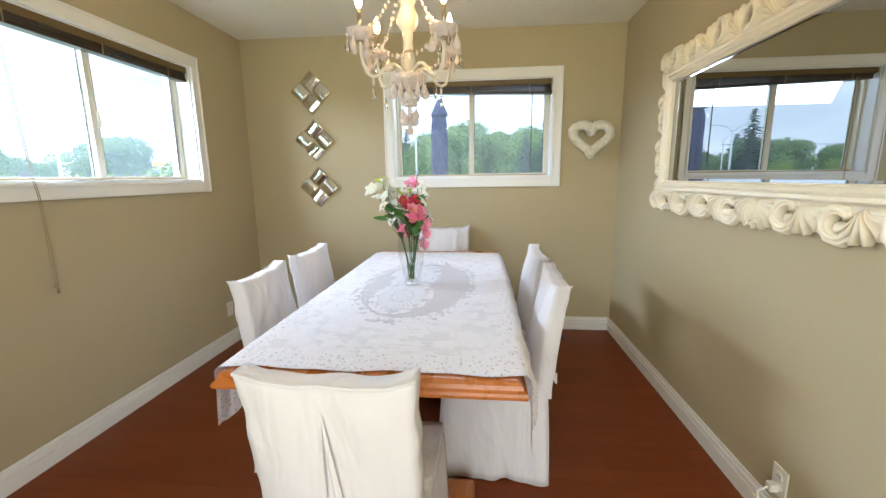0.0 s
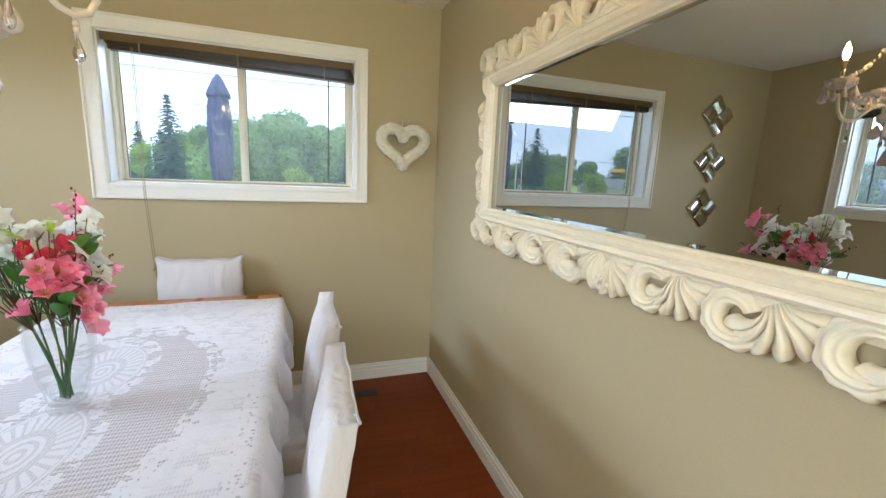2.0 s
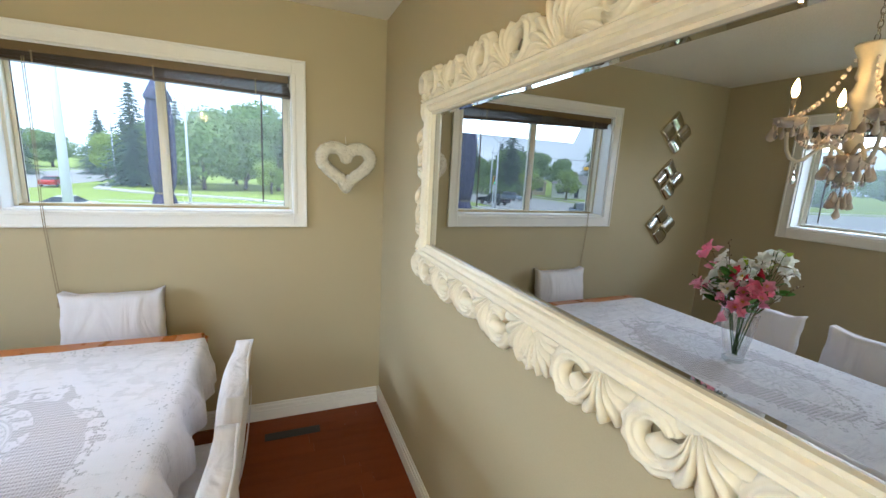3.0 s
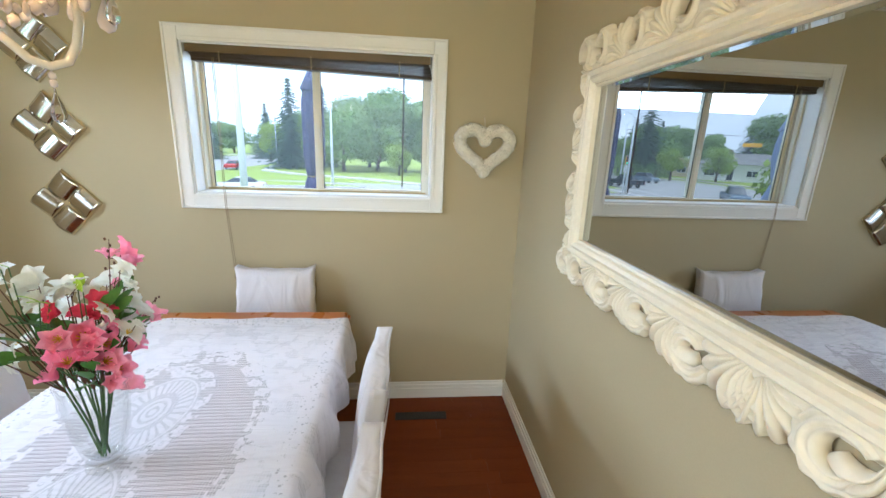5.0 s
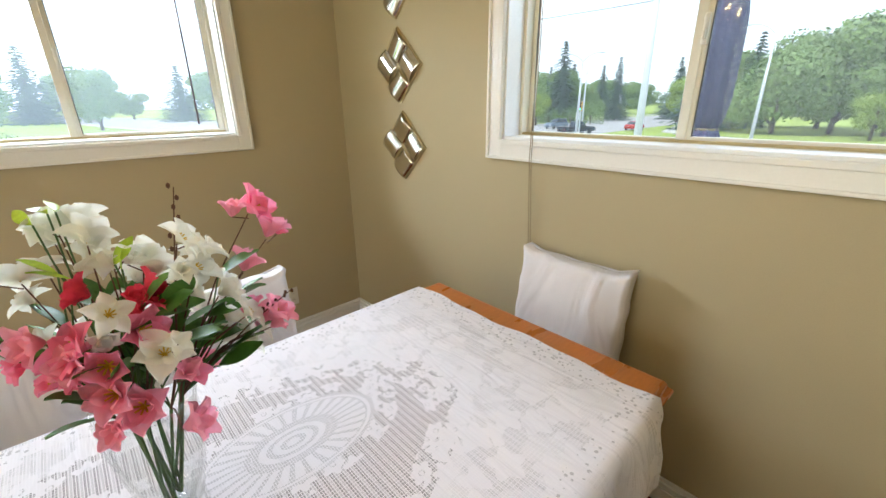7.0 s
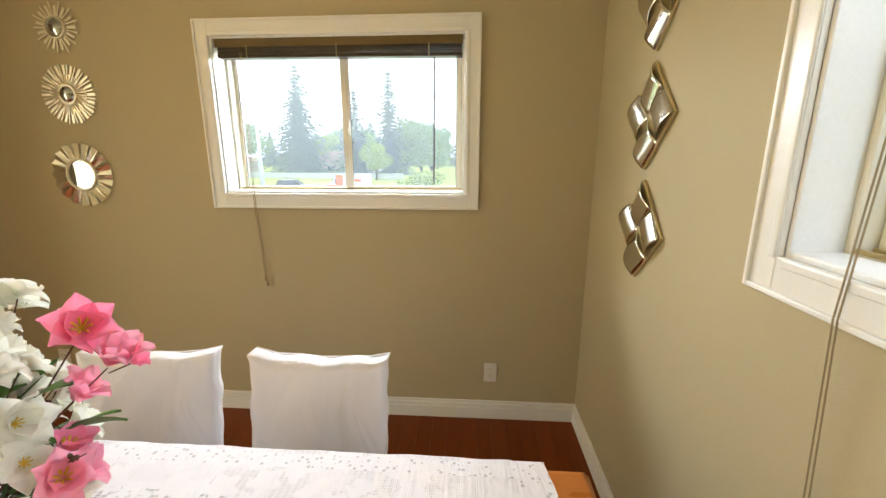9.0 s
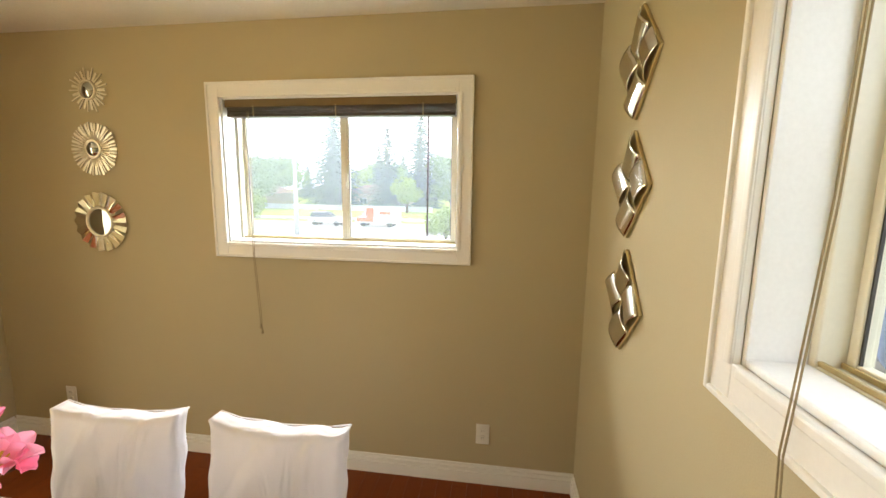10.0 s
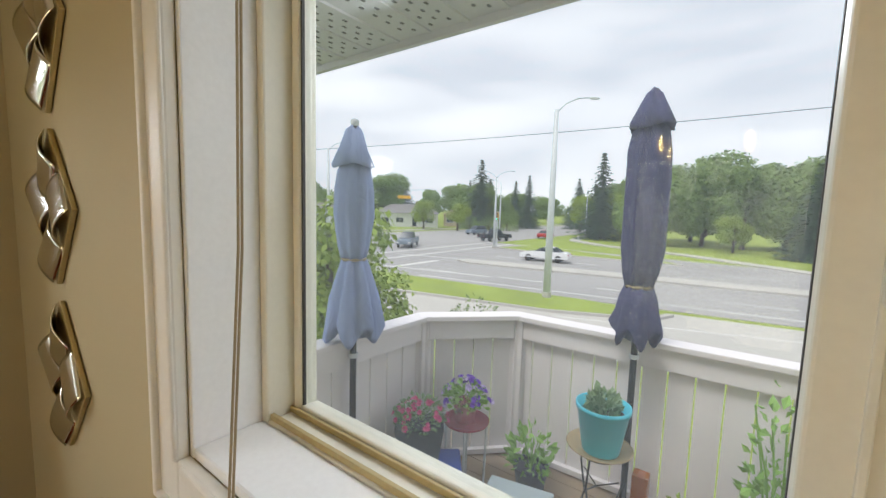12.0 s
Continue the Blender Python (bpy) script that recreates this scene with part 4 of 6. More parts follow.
part("bowl", lathe([(0.010, 1.700), (0.045, 1.712), (0.068, 1.738), (0.076, 1.764), (0.073, 1.765), (0.060, 1.742), (0.012, 1.722)], 40, wave=scallop(10, 0.05)), BEAD, chand, "scalloped milky bowl", smooth=True)
part("ceiling_canopy", lathe([(0.008, 2.487), (0.03, 2.497), (0.058, 2.522), (0.062, 2.5415)], 28), PORC, chand, smooth=True)
z = 2.20
k = 0
while z < 2.48:
    link = []
    for i in range(13):
        a = 2 * math.pi * i / 12
        q = (0.008 * math.cos(a), 0, 0.016 * math.sin(a))
        link.append((q[0], 0, z + 0.012 + q[2]) if k % 2 else (0, q[0], z + 0.012 + q[2]))
    part("chain_link", tube(link, 0.0018, 6), CHROME, chand)
    z, k = z + 0.024, k + 1


def bead_mesh(r, flat):
    bm = bmesh.new()
    add_ball(bm, (0, 0, 0), r, 1, (1, flat, 1.15))
    me = bpy.data.meshes.new("bead")
    for f in bm.faces:
        f.smooth = True
    bm.to_mesh(me)
    bm.free()
    me.materials.append(BEAD)
    return me


def drop_mesh(length, r, material, flat=0.55, n=10):
    bm = bmesh.new()
    add_lathe(bm, [(0.0008, 0), (r * 0.22, -length * 0.18), (r * 0.72, -length * 0.48), (r, -length * 0.72), (r * 0.78, -length * 0.90), (0.0006, -length)], n)
    for v in bm.verts:
        v.co.y *= flat
    me = bpy.data.meshes.new("drop")
    for f in bm.faces:
        f.smooth = material is BEAD
    bm.to_mesh(me)
    bm.free()
    me.materials.append(material)
    return me


BEAD_S, BEAD_L = bead_mesh(0.0075, 0.7), bead_mesh(0.0112, 0.5)
DROPS = [drop_mesh(0.068, 0.019, BEAD), drop_mesh(0.055, 0.016, BEAD), drop_mesh(0.062, 0.012, CRYSTAL, 0.6, 6)]


def hang(me, name, p, turn=0.0, parent=None):
    ob = new(name, me)
    ob.parent = parent or chand
    ob.matrix_basis = Matrix.Translation(p) @ Matrix.Rotation(turn, 4, "Z")
    return ob


rnd = random.Random(21)


def swag(p, q, sag, count):
    for i in range(count):
        t = (i + 0.5) / count
        c = Vector(p).lerp(Vector(q), t)
        c.z -= sag * 4 * t * (1 - t)
        hang(BEAD_L if i % 3 else BEAD_S, "bead", c, rnd.uniform(0, 3))


cups = []
for k in range(4):
    a = math.radians(40 + (0, 100, 180, 280)[k])
    m = Matrix.Rotation(a, 4, "Z")
    at = lambda r, z: m @ Vector((r, 0, z))
    pts = [(0.020, 1.768), (0.045, 1.790), (0.072, 1.803), (0.100, 1.797), (0.126, 1.772), (0.148, 1.747), (0.174, 1.738), (0.200, 1.750), (0.216, 1.782), (0.224, 1.823), (0.226, 1.868)]
    part("arm", tube([at(*p) for p in pts], 0.0075, 10, up=m @ Vector((0, 1, 0))), PORC, chand, "curved ivory arm", smooth=True)
    c = m @ Vector((0.226, 0, 0))
    cups.append(c)
    part("socket_collar", lathe([(0.008, 1.856), (0.010, 1.862), (0.010, 1.882)], 12, c), CHROME, chand)
    part("drip_cup", lathe([(0.008, 1.872), (0.032, 1.876), (0.048, 1.890), (0.057, 1.910), (0.054, 1.911), (0.044, 1.895), (0.010, 1.886)], 32, c, wave=lambda a, r, z, k: (r * (1 + (0.06 * math.cos(8 * a) if r > 0.02 else 0)), z)), BEAD, chand, "scalloped milky drip cup", smooth=True)
    part("candle_sleeve", lathe([(0.0085, 1.884), (0.0085, 1.992), (0.006, 1.994)], 14, c), CHROME, chand, "slim candle sleeve", smooth=True)
    part("bulb", lathe([(0.006, 1.994), (0.0125, 2.010), (0.0135, 2.023), (0.0105, 2.040), (0.005, 2.056), (0.0008, 2.068)], 12, c), BULB, chand, "glowing flame bulb", smooth=True)
    for j in range(6):
        b = a + j * math.pi / 3 + 0.6
        p = c + Vector((0.052 * math.cos(b), 0.052 * math.sin(b), 1.902))
        hang(BEAD_S, "bead", p - Vector((0, 0, 0.010)))
        hang(DROPS[j % 3], "drop", p - Vector((0, 0, 0.018)), b)
    low = at(0.174, 1.728)
    hang(BEAD_S, "bead", low - Vector((0, 0, 0.005)))
    hang(BEAD_S, "bead", low - Vector((0, 0, 0.018)))
    hang(DROPS[2], "drop", low - Vector((0, 0, 0.026)), a)
    swag(m @ Vector((0.046, 0, 2.145)), c + Vector((0, 0, 1.918)), 0.055, 14)
for k in range(4):
    swag(cups[k] + Vector((0, 0, 1.905)), cups[(k + 1) % 4] + Vector((0, 0, 1.905)), 0.10, 17)
    for j in range(3):
        b = math.radians(90 * k + 30 * j + 10)
        p = Vector((0.073 * math.cos(b), 0.073 * math.sin(b), 1.752))
        hang(BEAD_S, "bead", p)
        hang(BEAD_S, "bead", p - Vector((0, 0, 0.013)))
        hang(DROPS[(j + k) % 2], "drop", p - Vector((0, 0, 0.022)), b)
        q = Vector((0.030 * math.cos(b), 0.030 * math.sin(b), 1.662))
        hang(BEAD_S, "bead", q - Vector((0, 0, 0.008)))
        hang(BEAD_S, "bead", q - Vector((0, 0, 0.022)))
        hang(DROPS[(j + 1) % 2], "drop", q - Vector((0, 0, 0.032 + 0.014 * j)), b)
for z in (1.632, 1.614, 1.596, 1.578):
    hang(BEAD_L, "bead", (0, 0, z))
hang(drop_mesh(0.062, 0.017, BEAD), "drop", (0, 0, 1.568), 0.4)

# ---- vase and flowers ----
VX, VY, VZ = 1.640, 1.945, TZ + 0.0075
VGLASS = clear_glass("cut_vase_glass", (0.97, 0.975, 0.97), thin=True, power=3.0, edge=0.40, face=0.018)
flute = lambda a, r, z, k: (r * (1 + 0.045 * math.cos(9 * a + z * 16)), z)
vase = thing("vase", "clear fluted crystal vase on the lace tablecloth", "vase", at=pose(VX, VY, VZ) @ Matrix.Diagonal((1.1, 1.1, 1, 1)))
part("body", lathe([(0.036, 0.024), (0.041, 0.050), (0.050, 0.095), (0.058, 0.145), (0.063, 0.195), (0.061, 0.225), (0.066, 0.250), (0.0625, 0.2505), (0.0570, 0.225), (0.0585, 0.195), (0.0535, 0.145), (0.045, 0.095), (0.035, 0.050), (0.026, 0.034), (0.004, 0.030)], 54, wave=flute), VGLASS, vase, smooth=True)
part("foot", lathe([(0.034, 0.0), (0.041, 0.004), (0.042, 0.014), (0.036, 0.0235), (0.004, 0.0236)], 54, wave=flute), VGLASS, vase, "thick cut crystal foot", smooth=True)

PINK = silk("pink_silk_petal", (1.0, 0.34, 0.52), 0.12)
PALEPINK = silk("pale_pink_silk_petal", (0.98, 0.46, 0.60), 0.1)
WHITEP = silk("cream_white_silk_petal", (0.92, 0.92, 0.84), 0.04, 0.1)
REDP = silk("red_silk_petal", (0.85, 0.07, 0.14), 0.2)
YELLOW = surf("yellow_stamen", (0.75, 0.52, 0.05), 0.7)
LEAFG = surf("dark_silk_leaf", (0.07, 0.19, 0.025), 0.45, var=0.25, scale=30, bump=0.15, piece=0.3)
LEAFL = surf("lime_silk_leaf", (0.42, 0.60, 0.05), 0.5, var=0.2, scale=30, bump=0.1)
TWIG = surf("brown_twig", (0.10, 0.045, 0.025), 0.8, var=0.2, scale=60)
STEMG = surf("green_stem", (0.055, 0.12, 0.03), 0.6, var=0.2, scale=60)


def add_petal(bm, turn, length, width, open_angle, point=0.5):
    """A cupped petal growing from the origin, leaning open_angle from +z."""
    rows = []
    for j in range(8):
        t = j / 7
        w = width * (math.sin(math.pi * (0.10 + 0.87 * t)) ** 0.75)
        b = open_angle * (0.55 + 0.6 * t)
        r, z = length * t * math.sin(b) * 0.95 + 0.001, length * t * math.cos(b)
        row = []
        for i in (-1, -0.5, 0, 0.5, 1):
            p = Vector((r - 0.14 * width * i * i, i * w * 0.5, z + 0.18 * width * i * i))
            row.append(bm.verts.new(Matrix.Rotation(turn, 3, "Z") @ p))
        rows.append(row)
    for a, b in zip(rows, rows[1:]):
        for i in range(4):
            f = bm.faces.new((a[i], a[i + 1], b[i + 1], b[i]))
            f.smooth = True


def blossom_mesh(material, petals, length, width, angle, seed):
    rnd = random.Random(seed)
    bm = bmesh.new()
    for k in range(petals):
        add_petal(bm, 2 * math.pi * k / petals + rnd.uniform(-0.1, 0.1), length * rnd.uniform(0.9, 1.1), width * rnd.uniform(0.9, 1.1), angle * rnd.uniform(0.85, 1.15))
    if petals > 5:
        for k in range(3):
            add_petal(bm, 2.1 * k + 0.5, length * 0.8, width * 0.8, angle * 0.55)
    me = bpy.data.meshes.new("blossom")
    bm.to_mesh(me)
    bm.free()
    me.materials.append(material)
    return me


def centre_mesh():
    bm = bmesh.new()
    for k in range(7):
        a = 0.9 * k
        add_tube(bm, [(0, 0, 0.001), (0.003 * math.cos(a), 0.003 * math.sin(a), 0.008), (0.006 * math.cos(a), 0.006 * math.sin(a), 0.013)], 0.0009, 4)
    me = bpy.data.meshes.new("stamen")
    bm.to_mesh(me)
    bm.free()
    me.materials.append(YELLOW)
    return me


STAMEN = centre_mesh()
KINDS = {
    "pink": [blossom_mesh(PINK, 6, 0.034, 0.026, 0.95, 1), blossom_mesh(PALEPINK, 6, 0.036, 0.026, 0.8, 2), blossom_mesh(PINK, 5, 0.030, 0.024, 0.7, 3)],
    "white": [blossom_mesh(WHITEP, 5, 0.032, 0.026, 1.15, 4), blossom_mesh(WHITEP, 6, 0.034, 0.026, 0.9, 5), blossom_mesh(WHITEP, 5, 0.026, 0.018, 1.2, 6)],
    "red": [blossom_mesh(REDP, 6, 0.028, 0.024, 0.9, 7)],
}


def leaf_blade(material, length, width):
    bm = bmesh.new()
    rows = []
    for j in range(7):
        t = j / 6
        w = width * math.sin(math.pi * (0.03 + 0.95 * t)) ** 0.9
        rows.append([bm.verts.new((length * t, i * w * 0.5, 0.25 * length * math.sin(2.2 * t) * 0.5 + 0.10 * width * abs(i))) for i in (-1, 0, 1)])
    for a, b in zip(rows, rows[1:]):
        for i in range(2):
            f = bm.faces.new((a[i], b[i], b[i + 1], a[i + 1]))
            f.smooth = True
    me = bpy.data.meshes.new("leaf")
    bm.to_mesh(me)
    bm.free()
    me.materials.append(material)
    return me


BLADES = {"dark": leaf_blade(LEAFG, 0.078, 0.036), "lime": leaf_blade(LEAFL, 0.046, 0.019)}
R6, A6 = Vector((0.31, 0.951, 0)), Vector((-0.951, 0.31, 0))


def spray(kind, heads, leaves=(), twig=False):
    """One artificial stem: heads are (across, up from the rim, depth) in millimetres."""
    rnd = random.Random(len(heads) * 7 + int(heads[0][0]) + int(heads[0][1]))
    words = {"pink": "artificial pink blossom spray standing in the vase", "white": "artificial white blossom spray standing in the vase", "red": "artificial red blossom spray standing in the vase"}
    s = thing("flower_spray", words[kind], "artificial flower", "flowers in the vase", at=pose(VX, VY, VZ))
    foot = Vector((rnd.uniform(-0.018, 0.018), rnd.uniform(-0.018, 0.018), 0.036))
    rim = None
    for n, (u, v, d) in enumerate(heads):
        u, v = u + 14, v - (16 if kind == "pink" and v < 200 else 0)
        p = R6 * (u / 1000) + A6 * (d / 1000) + Vector((0, 0, 0.25 + v / 1000))
        out = Vector((p.x, p.y, 0.0))
        lean = out.normalized() if out.length > 1e-3 else Vector((1, 0, 0))
        neck = Vector((lean.x * min(0.048, out.length * 0.5), lean.y * min(0.048, out.length * 0.5), 0.235))
        if n == 0:
            rim = neck
            part("stem", tube([foot, foot.lerp(neck, 0.5) + Vector((0.004, 0, 0)), neck], 0.0026, 6), STEMG, s)
        mid = rim.lerp(p, 0.55) + Vector((0, 0, 0.02))
        part("twig", tube([rim, mid, p - Vector((0, 0, 0.004))], [0.0018, 0.0014, 0.001], 6), TWIG, s)
        face = (lean * rnd.uniform(0.35, 1.1) + Vector((rnd.uniform(-0.5, 0.5), rnd.uniform(-0.5, 0.5), rnd.uniform(0.1, 0.9)))).normalized()
        rot = face.to_track_quat("Z", "Y").to_matrix().to_4x4() @ Matrix.Rotation(rnd.uniform(0, 6), 4, "Z")
        head = new("blossom", rnd.choice(KINDS[kind]))
        head.parent = s
        head.matrix_basis = Matrix.Translation(p) @ rot @ Matrix.Scale(rnd.uniform(1.2, 1.5), 4)
        st = new("stamen", STAMEN)
        st.parent = head
        st.matrix_basis = Matrix.Scale(0.8 if kind == "white" else 1.2, 4)
        for _ in range(1 if rnd.random() < 0.6 else 0):
            side = Vector((rnd.uniform(-1, 1), rnd.uniform(-1, 1), rnd.uniform(-0.9, 0.6))).normalized() * rnd.uniform(0.026, 0.04)
            face2 = (face + side * 25).normalized()
            extra = new("blossom", rnd.choice(KINDS[kind]))
            extra.parent = s
            extra.matrix_basis = Matrix.Translation(p + side) @ face2.to_track_quat("Z", "Y").to_matrix().to_4x4() @ Matrix.Rotation(rnd.uniform(0, 6), 4, "Z") @ Matrix.Scale(rnd.uniform(0.75, 1.05), 4)
            part("twig", tube([p - Vector((0, 0, 0.012)), p + side], 0.0011, 5), TWIG, s)
    u, v, d = heads[0]
    extra_leaves = tuple((u * 0.7 + rnd.uniform(-45, 45), v * 0.45 + rnd.uniform(-20, 50), d * 0.7 + rnd.uniform(-45, 45), "dark") for _ in range(3))
    for u, v, d, tone in tuple(leaves) + extra_leaves:
        p = R6 * (u / 1000) + A6 * (d / 1000) + Vector((0, 0, 0.25 + v / 1000))
        leaf = new("leaf", BLADES[tone])
        leaf.parent = s
        side = Vector((p.x + rnd.uniform(-0.02, 0.02), p.y + rnd.uniform(-0.02, 0.02), rnd.uniform(-0.01, 0.06))).normalized()
        leaf.matrix_basis = Matrix.Translation(p - side * 0.03) @ side.to_track_quat("X", "Z").to_matrix().to_4x4() @ Matrix.Rotation(rnd.uniform(-0.9, 0.9), 4, "X")
        part("leaf_stalk", tube([rim, rim.lerp(p, 0.6) + Vector((0, 0, 0.012)), p - side * 0.03], 0.0014, 5), STEMG, s)
    if twig:
        u, v, d = twig
        p = R6 * (u / 1000) + A6 * (d / 1000) + Vector((0, 0, 0.25 + v / 1000))
        t = part("budded_twig", tube([rim, rim.lerp(p, 0.6) + Vector((0, 0, 0.01)), p], [0.002, 0.0015, 0.0008], 5), TWIG, s, "brown twig with buds")
        for k in range(7):
            q = rim.lerp(p, 0.72 + 0.045 * k) + Vector((rnd.uniform(-0.009, 0.009), rnd.uniform(-0.009, 0.009), rnd.uniform(0.0, 0.012)))
            bm = bmesh.new()
            add_ball(bm, q, 0.0032, 1, (1, 1, 1.5))
            part("bud", bm, TWIG, t)
    return s


spray("pink", [(-43, 148, -50), (-84, 167, -40), (-22, 125, -60), (-78, 100, -40), (12, 150, -30)], [(-100, 100, 0, "dark")])
spray("pink", [(-20, 77, -60), (1, 41, -55), (-45, 99, -30), (-73, 52, 10)], [(29, 246, 20, "lime")])
spray("pink", [(55, 61, -40), (31, -35, -30), (35, 23, 30)], [(97, 91, -20, "dark")])
spray("pink", [(180, 266, 95), (203, 213, 105), (155, 178, 80)], [(160, 178, 60, "dark")])
spray("pink", [(185, 93, 40), (162, 76, 50), (146, 103, 60)], [(165, 49, 30, "dark"), (137, 18, 30, "dark")], (246, 123, 50))
spray("white", [(84, 261, -20), (94, 209, -10), (89, 214, 40)], [(67, 163, -20, "dark")], (106, 334, 10))
spray("white", [(-7, 181, -60), (42, 103, -60), (39, 202, 20)], [(81, 174, -30, "dark"), (92, 103, -30, "dark")])
spray("white", [(-134, 205, 70), (-132, 165, 80), (-112, 113, 40), (-120, 205, 115)], [(-72, 225, 10, "lime"), (-83, 239, 20, "lime")], (-183, 167, 40))
spray("white", [(-88, 267, 110), (-64, 269, 130), (-42, 253, 60), (-100, 246, 120), (-122, 236, 140)], [(-92, 296, 110, "lime"), (-75, 303, 110, "lime"), (-112, 290, 120, "lime")])
spray("white", [(-10, 221, 30), (18, 207, 60), (-29, 203, 70), (-5, 170, 90)], [(30, 251, 20, "lime")])
spray("white", [(148, 104, 20), (115, 147, 30), (118, 86, 40), (133, 31, 50)], [(92, 108, 20, "dark"), (105, 23, 30, "dark")])
spray("white", [(-25, 117, 90), (37, 141, 110), (75, 83, 100), (-77, 109, 90), (-8, 67, 80)], [(-3, 127, 110, "dark"), (37, 47, 90, "dark")])
spray("red", [(-41, 187, 10), (25, 181, 0), (38, 157, -10), (5, 156, 20)], [(57, 182, -20, "dark")])

# ---- floor planks ----
plank_meshes = {}
rnd = random.Random(3)
row = 0
y = S + 0.004
while y < D:
    w = 0.082
    x = -rnd.uniform(0.1, 0.9)
    while x < W:
        n = rnd.choice((0.6, 0.8, 1.0, 1.2))
        x0, x1 = max(0.002, x), min(W - 0.002, x + n)
        if x1 - x0 > 0.05:
            key = round(x1 - x0, 2)
            if key not in plank_meshes:
                me = bpy.data.meshes.new("plank")
                bm = box(0, key - 0.0006, 0, w - 0.0006, -0.0115, 0, 0.0)
                bm.to_mesh(me)
                bm.free()
                me.materials.append(WOODFLOOR)
                plank_meshes[key] = me
            ob = new("plank", plank_meshes[key])
            ob.parent = floor
            ob.matrix_basis = Matrix.Translation((x0, y, rnd.uniform(-0.0004, 0.0)))
        x += n
    y += w
part("hall_planks", box(0.75, W, -1.7, S - 0.002, -0.0115, -0.0004), WOODFLOOR, floor)

# ---- outside: materials ----
GZ = -3.0
GRASS = surf("mown_grass", (0.25, 0.32, 0.045), 0.95, var=0.3, scale=0.35, bump=0.6, fine=6)
ASPHALT = surf("grey_worn_asphalt", (0.33, 0.32, 0.31), 0.9, var=0.16, scale=0.12, bump=0.3, fine=9)
CONCRETE = surf("pale_concrete", (0.47, 0.45, 0.41), 0.9, var=0.12, scale=0.5, bump=0.3, fine=14)
PAINT = surf("worn_road_paint", (0.66, 0.65, 0.62), 0.8, var=0.15, scale=1.2, bump=0.1)
DECKPAINT = surf("grey_deck_paint", (0.80, 0.765, 0.78), 0.6, var=0.07, scale=5, bump=0.12, fine=60, piece=0.12)
DECKWOOD = surf("weathered_deck_board", (0.36, 0.27, 0.18), 0.8, var=0.22, scale=6, bump=0.3, fine=40, stretch=(0.4, 5, 5), piece=0.3)
SOFFIT = surf("white_vented_soffit", (0.60, 0.61, 0.63), 0.5, var=0.04, scale=4, bump=0.05)
CANVAS = creased(surf("blue_umbrella_canvas", (0.30, 0.37, 0.62), 0.85, var=0.14, scale=6, bump=0.3, fine=200), 13.0, 0.8, (1, 1, 0.45))
CANVASD = creased(surf("speckled_navy_canvas", (0.042, 0.042, 0.12), 0.85, var=0.3, scale=30, bump=0.4, fine=160), 11.0, 0.9, (1, 1, 0.25))


def speckled(m, colour, scale, level):
    """Pale flecks scattered over a cloth."""
    n, l = m.node_tree.nodes, m.node_tree.links
    co, nz, cut, mix = n.new("ShaderNodeTexCoord"), n.new("ShaderNodeTexNoise"), n.new("ShaderNodeMath"), n.new("ShaderNodeMix")
    nz.inputs["Scale"].default_value, nz.inputs["Detail"].default_value = scale, 2
    cut.operation, cut.inputs[1].default_value = "GREATER_THAN", level
    mix.data_type = "RGBA"
    mix.inputs["B"].default_value = (*colour, 1)
    to = n["Principled BSDF"].inputs["Base Color"]
    l.new(co.outputs["Object"], nz.inputs["Vector"])
    l.new(nz.outputs["Fac"], cut.inputs[0])
    l.new(cut.outputs[0], mix.inputs["Factor"])
    l.new(to.links[0].from_socket, mix.inputs["A"])
    l.new(mix.outputs["Result"], to)
    return m


speckled(CANVASD, (0.34, 0.34, 0.46), 120.0, 0.645)
SPRUCE = surf("spruce_needles", (0.075, 0.12, 0.075), 0.9, var=0.4, scale=0.5, bump=0, fine=4, island=0.5)
FOLIAGE = surf("summer_leaves", (0.19, 0.28, 0.08), 0.8, var=0.4, scale=0.3, bump=0, fine=3, island=0.6)
LIMEFOL = surf("lime_leaves", (0.24, 0.33, 0.05), 0.8, var=0.35, scale=0.4, bump=0, fine=3, island=0.6)
BARK = surf("grey_brown_bark", (0.10, 0.08, 0.06), 0.95, var=0.3, scale=3, bump=0.5, fine=20)
POLE = surf("galvanised_pole", (0.60, 0.63, 0.66), 0.5, 0.1, var=0.06)
SIDING = surf("white_siding", (0.66, 0.66, 0.64), 0.7, var=0.05, scale=0.8)
TANWALL = surf("tan_stucco", (0.48, 0.40, 0.29), 0.9, var=0.08, scale=0.7)
ROOFG = surf("grey_shingle", (0.20, 0.19, 0.185), 0.9, var=0.15, scale=0.8, bump=0.3, fine=9)
ROOFB = surf("brown_shingle", (0.24, 0.17, 0.13), 0.9, var=0.15, scale=0.8, bump=0.3, fine=9)
DARKGLASS = surf("dark_glazing", (0.035, 0.045, 0.055), 0.08, var=0.1)
RUBBER = surf("black_tyre", (0.02, 0.02, 0.02), 0.8)

# ---- ground, roads, lawns ----
ground = structure("ground", box(-1500, 1500, -1500, 1500, GZ - 0.4, GZ - 0.03), GRASS, "green grass reaching the horizon", "ground")


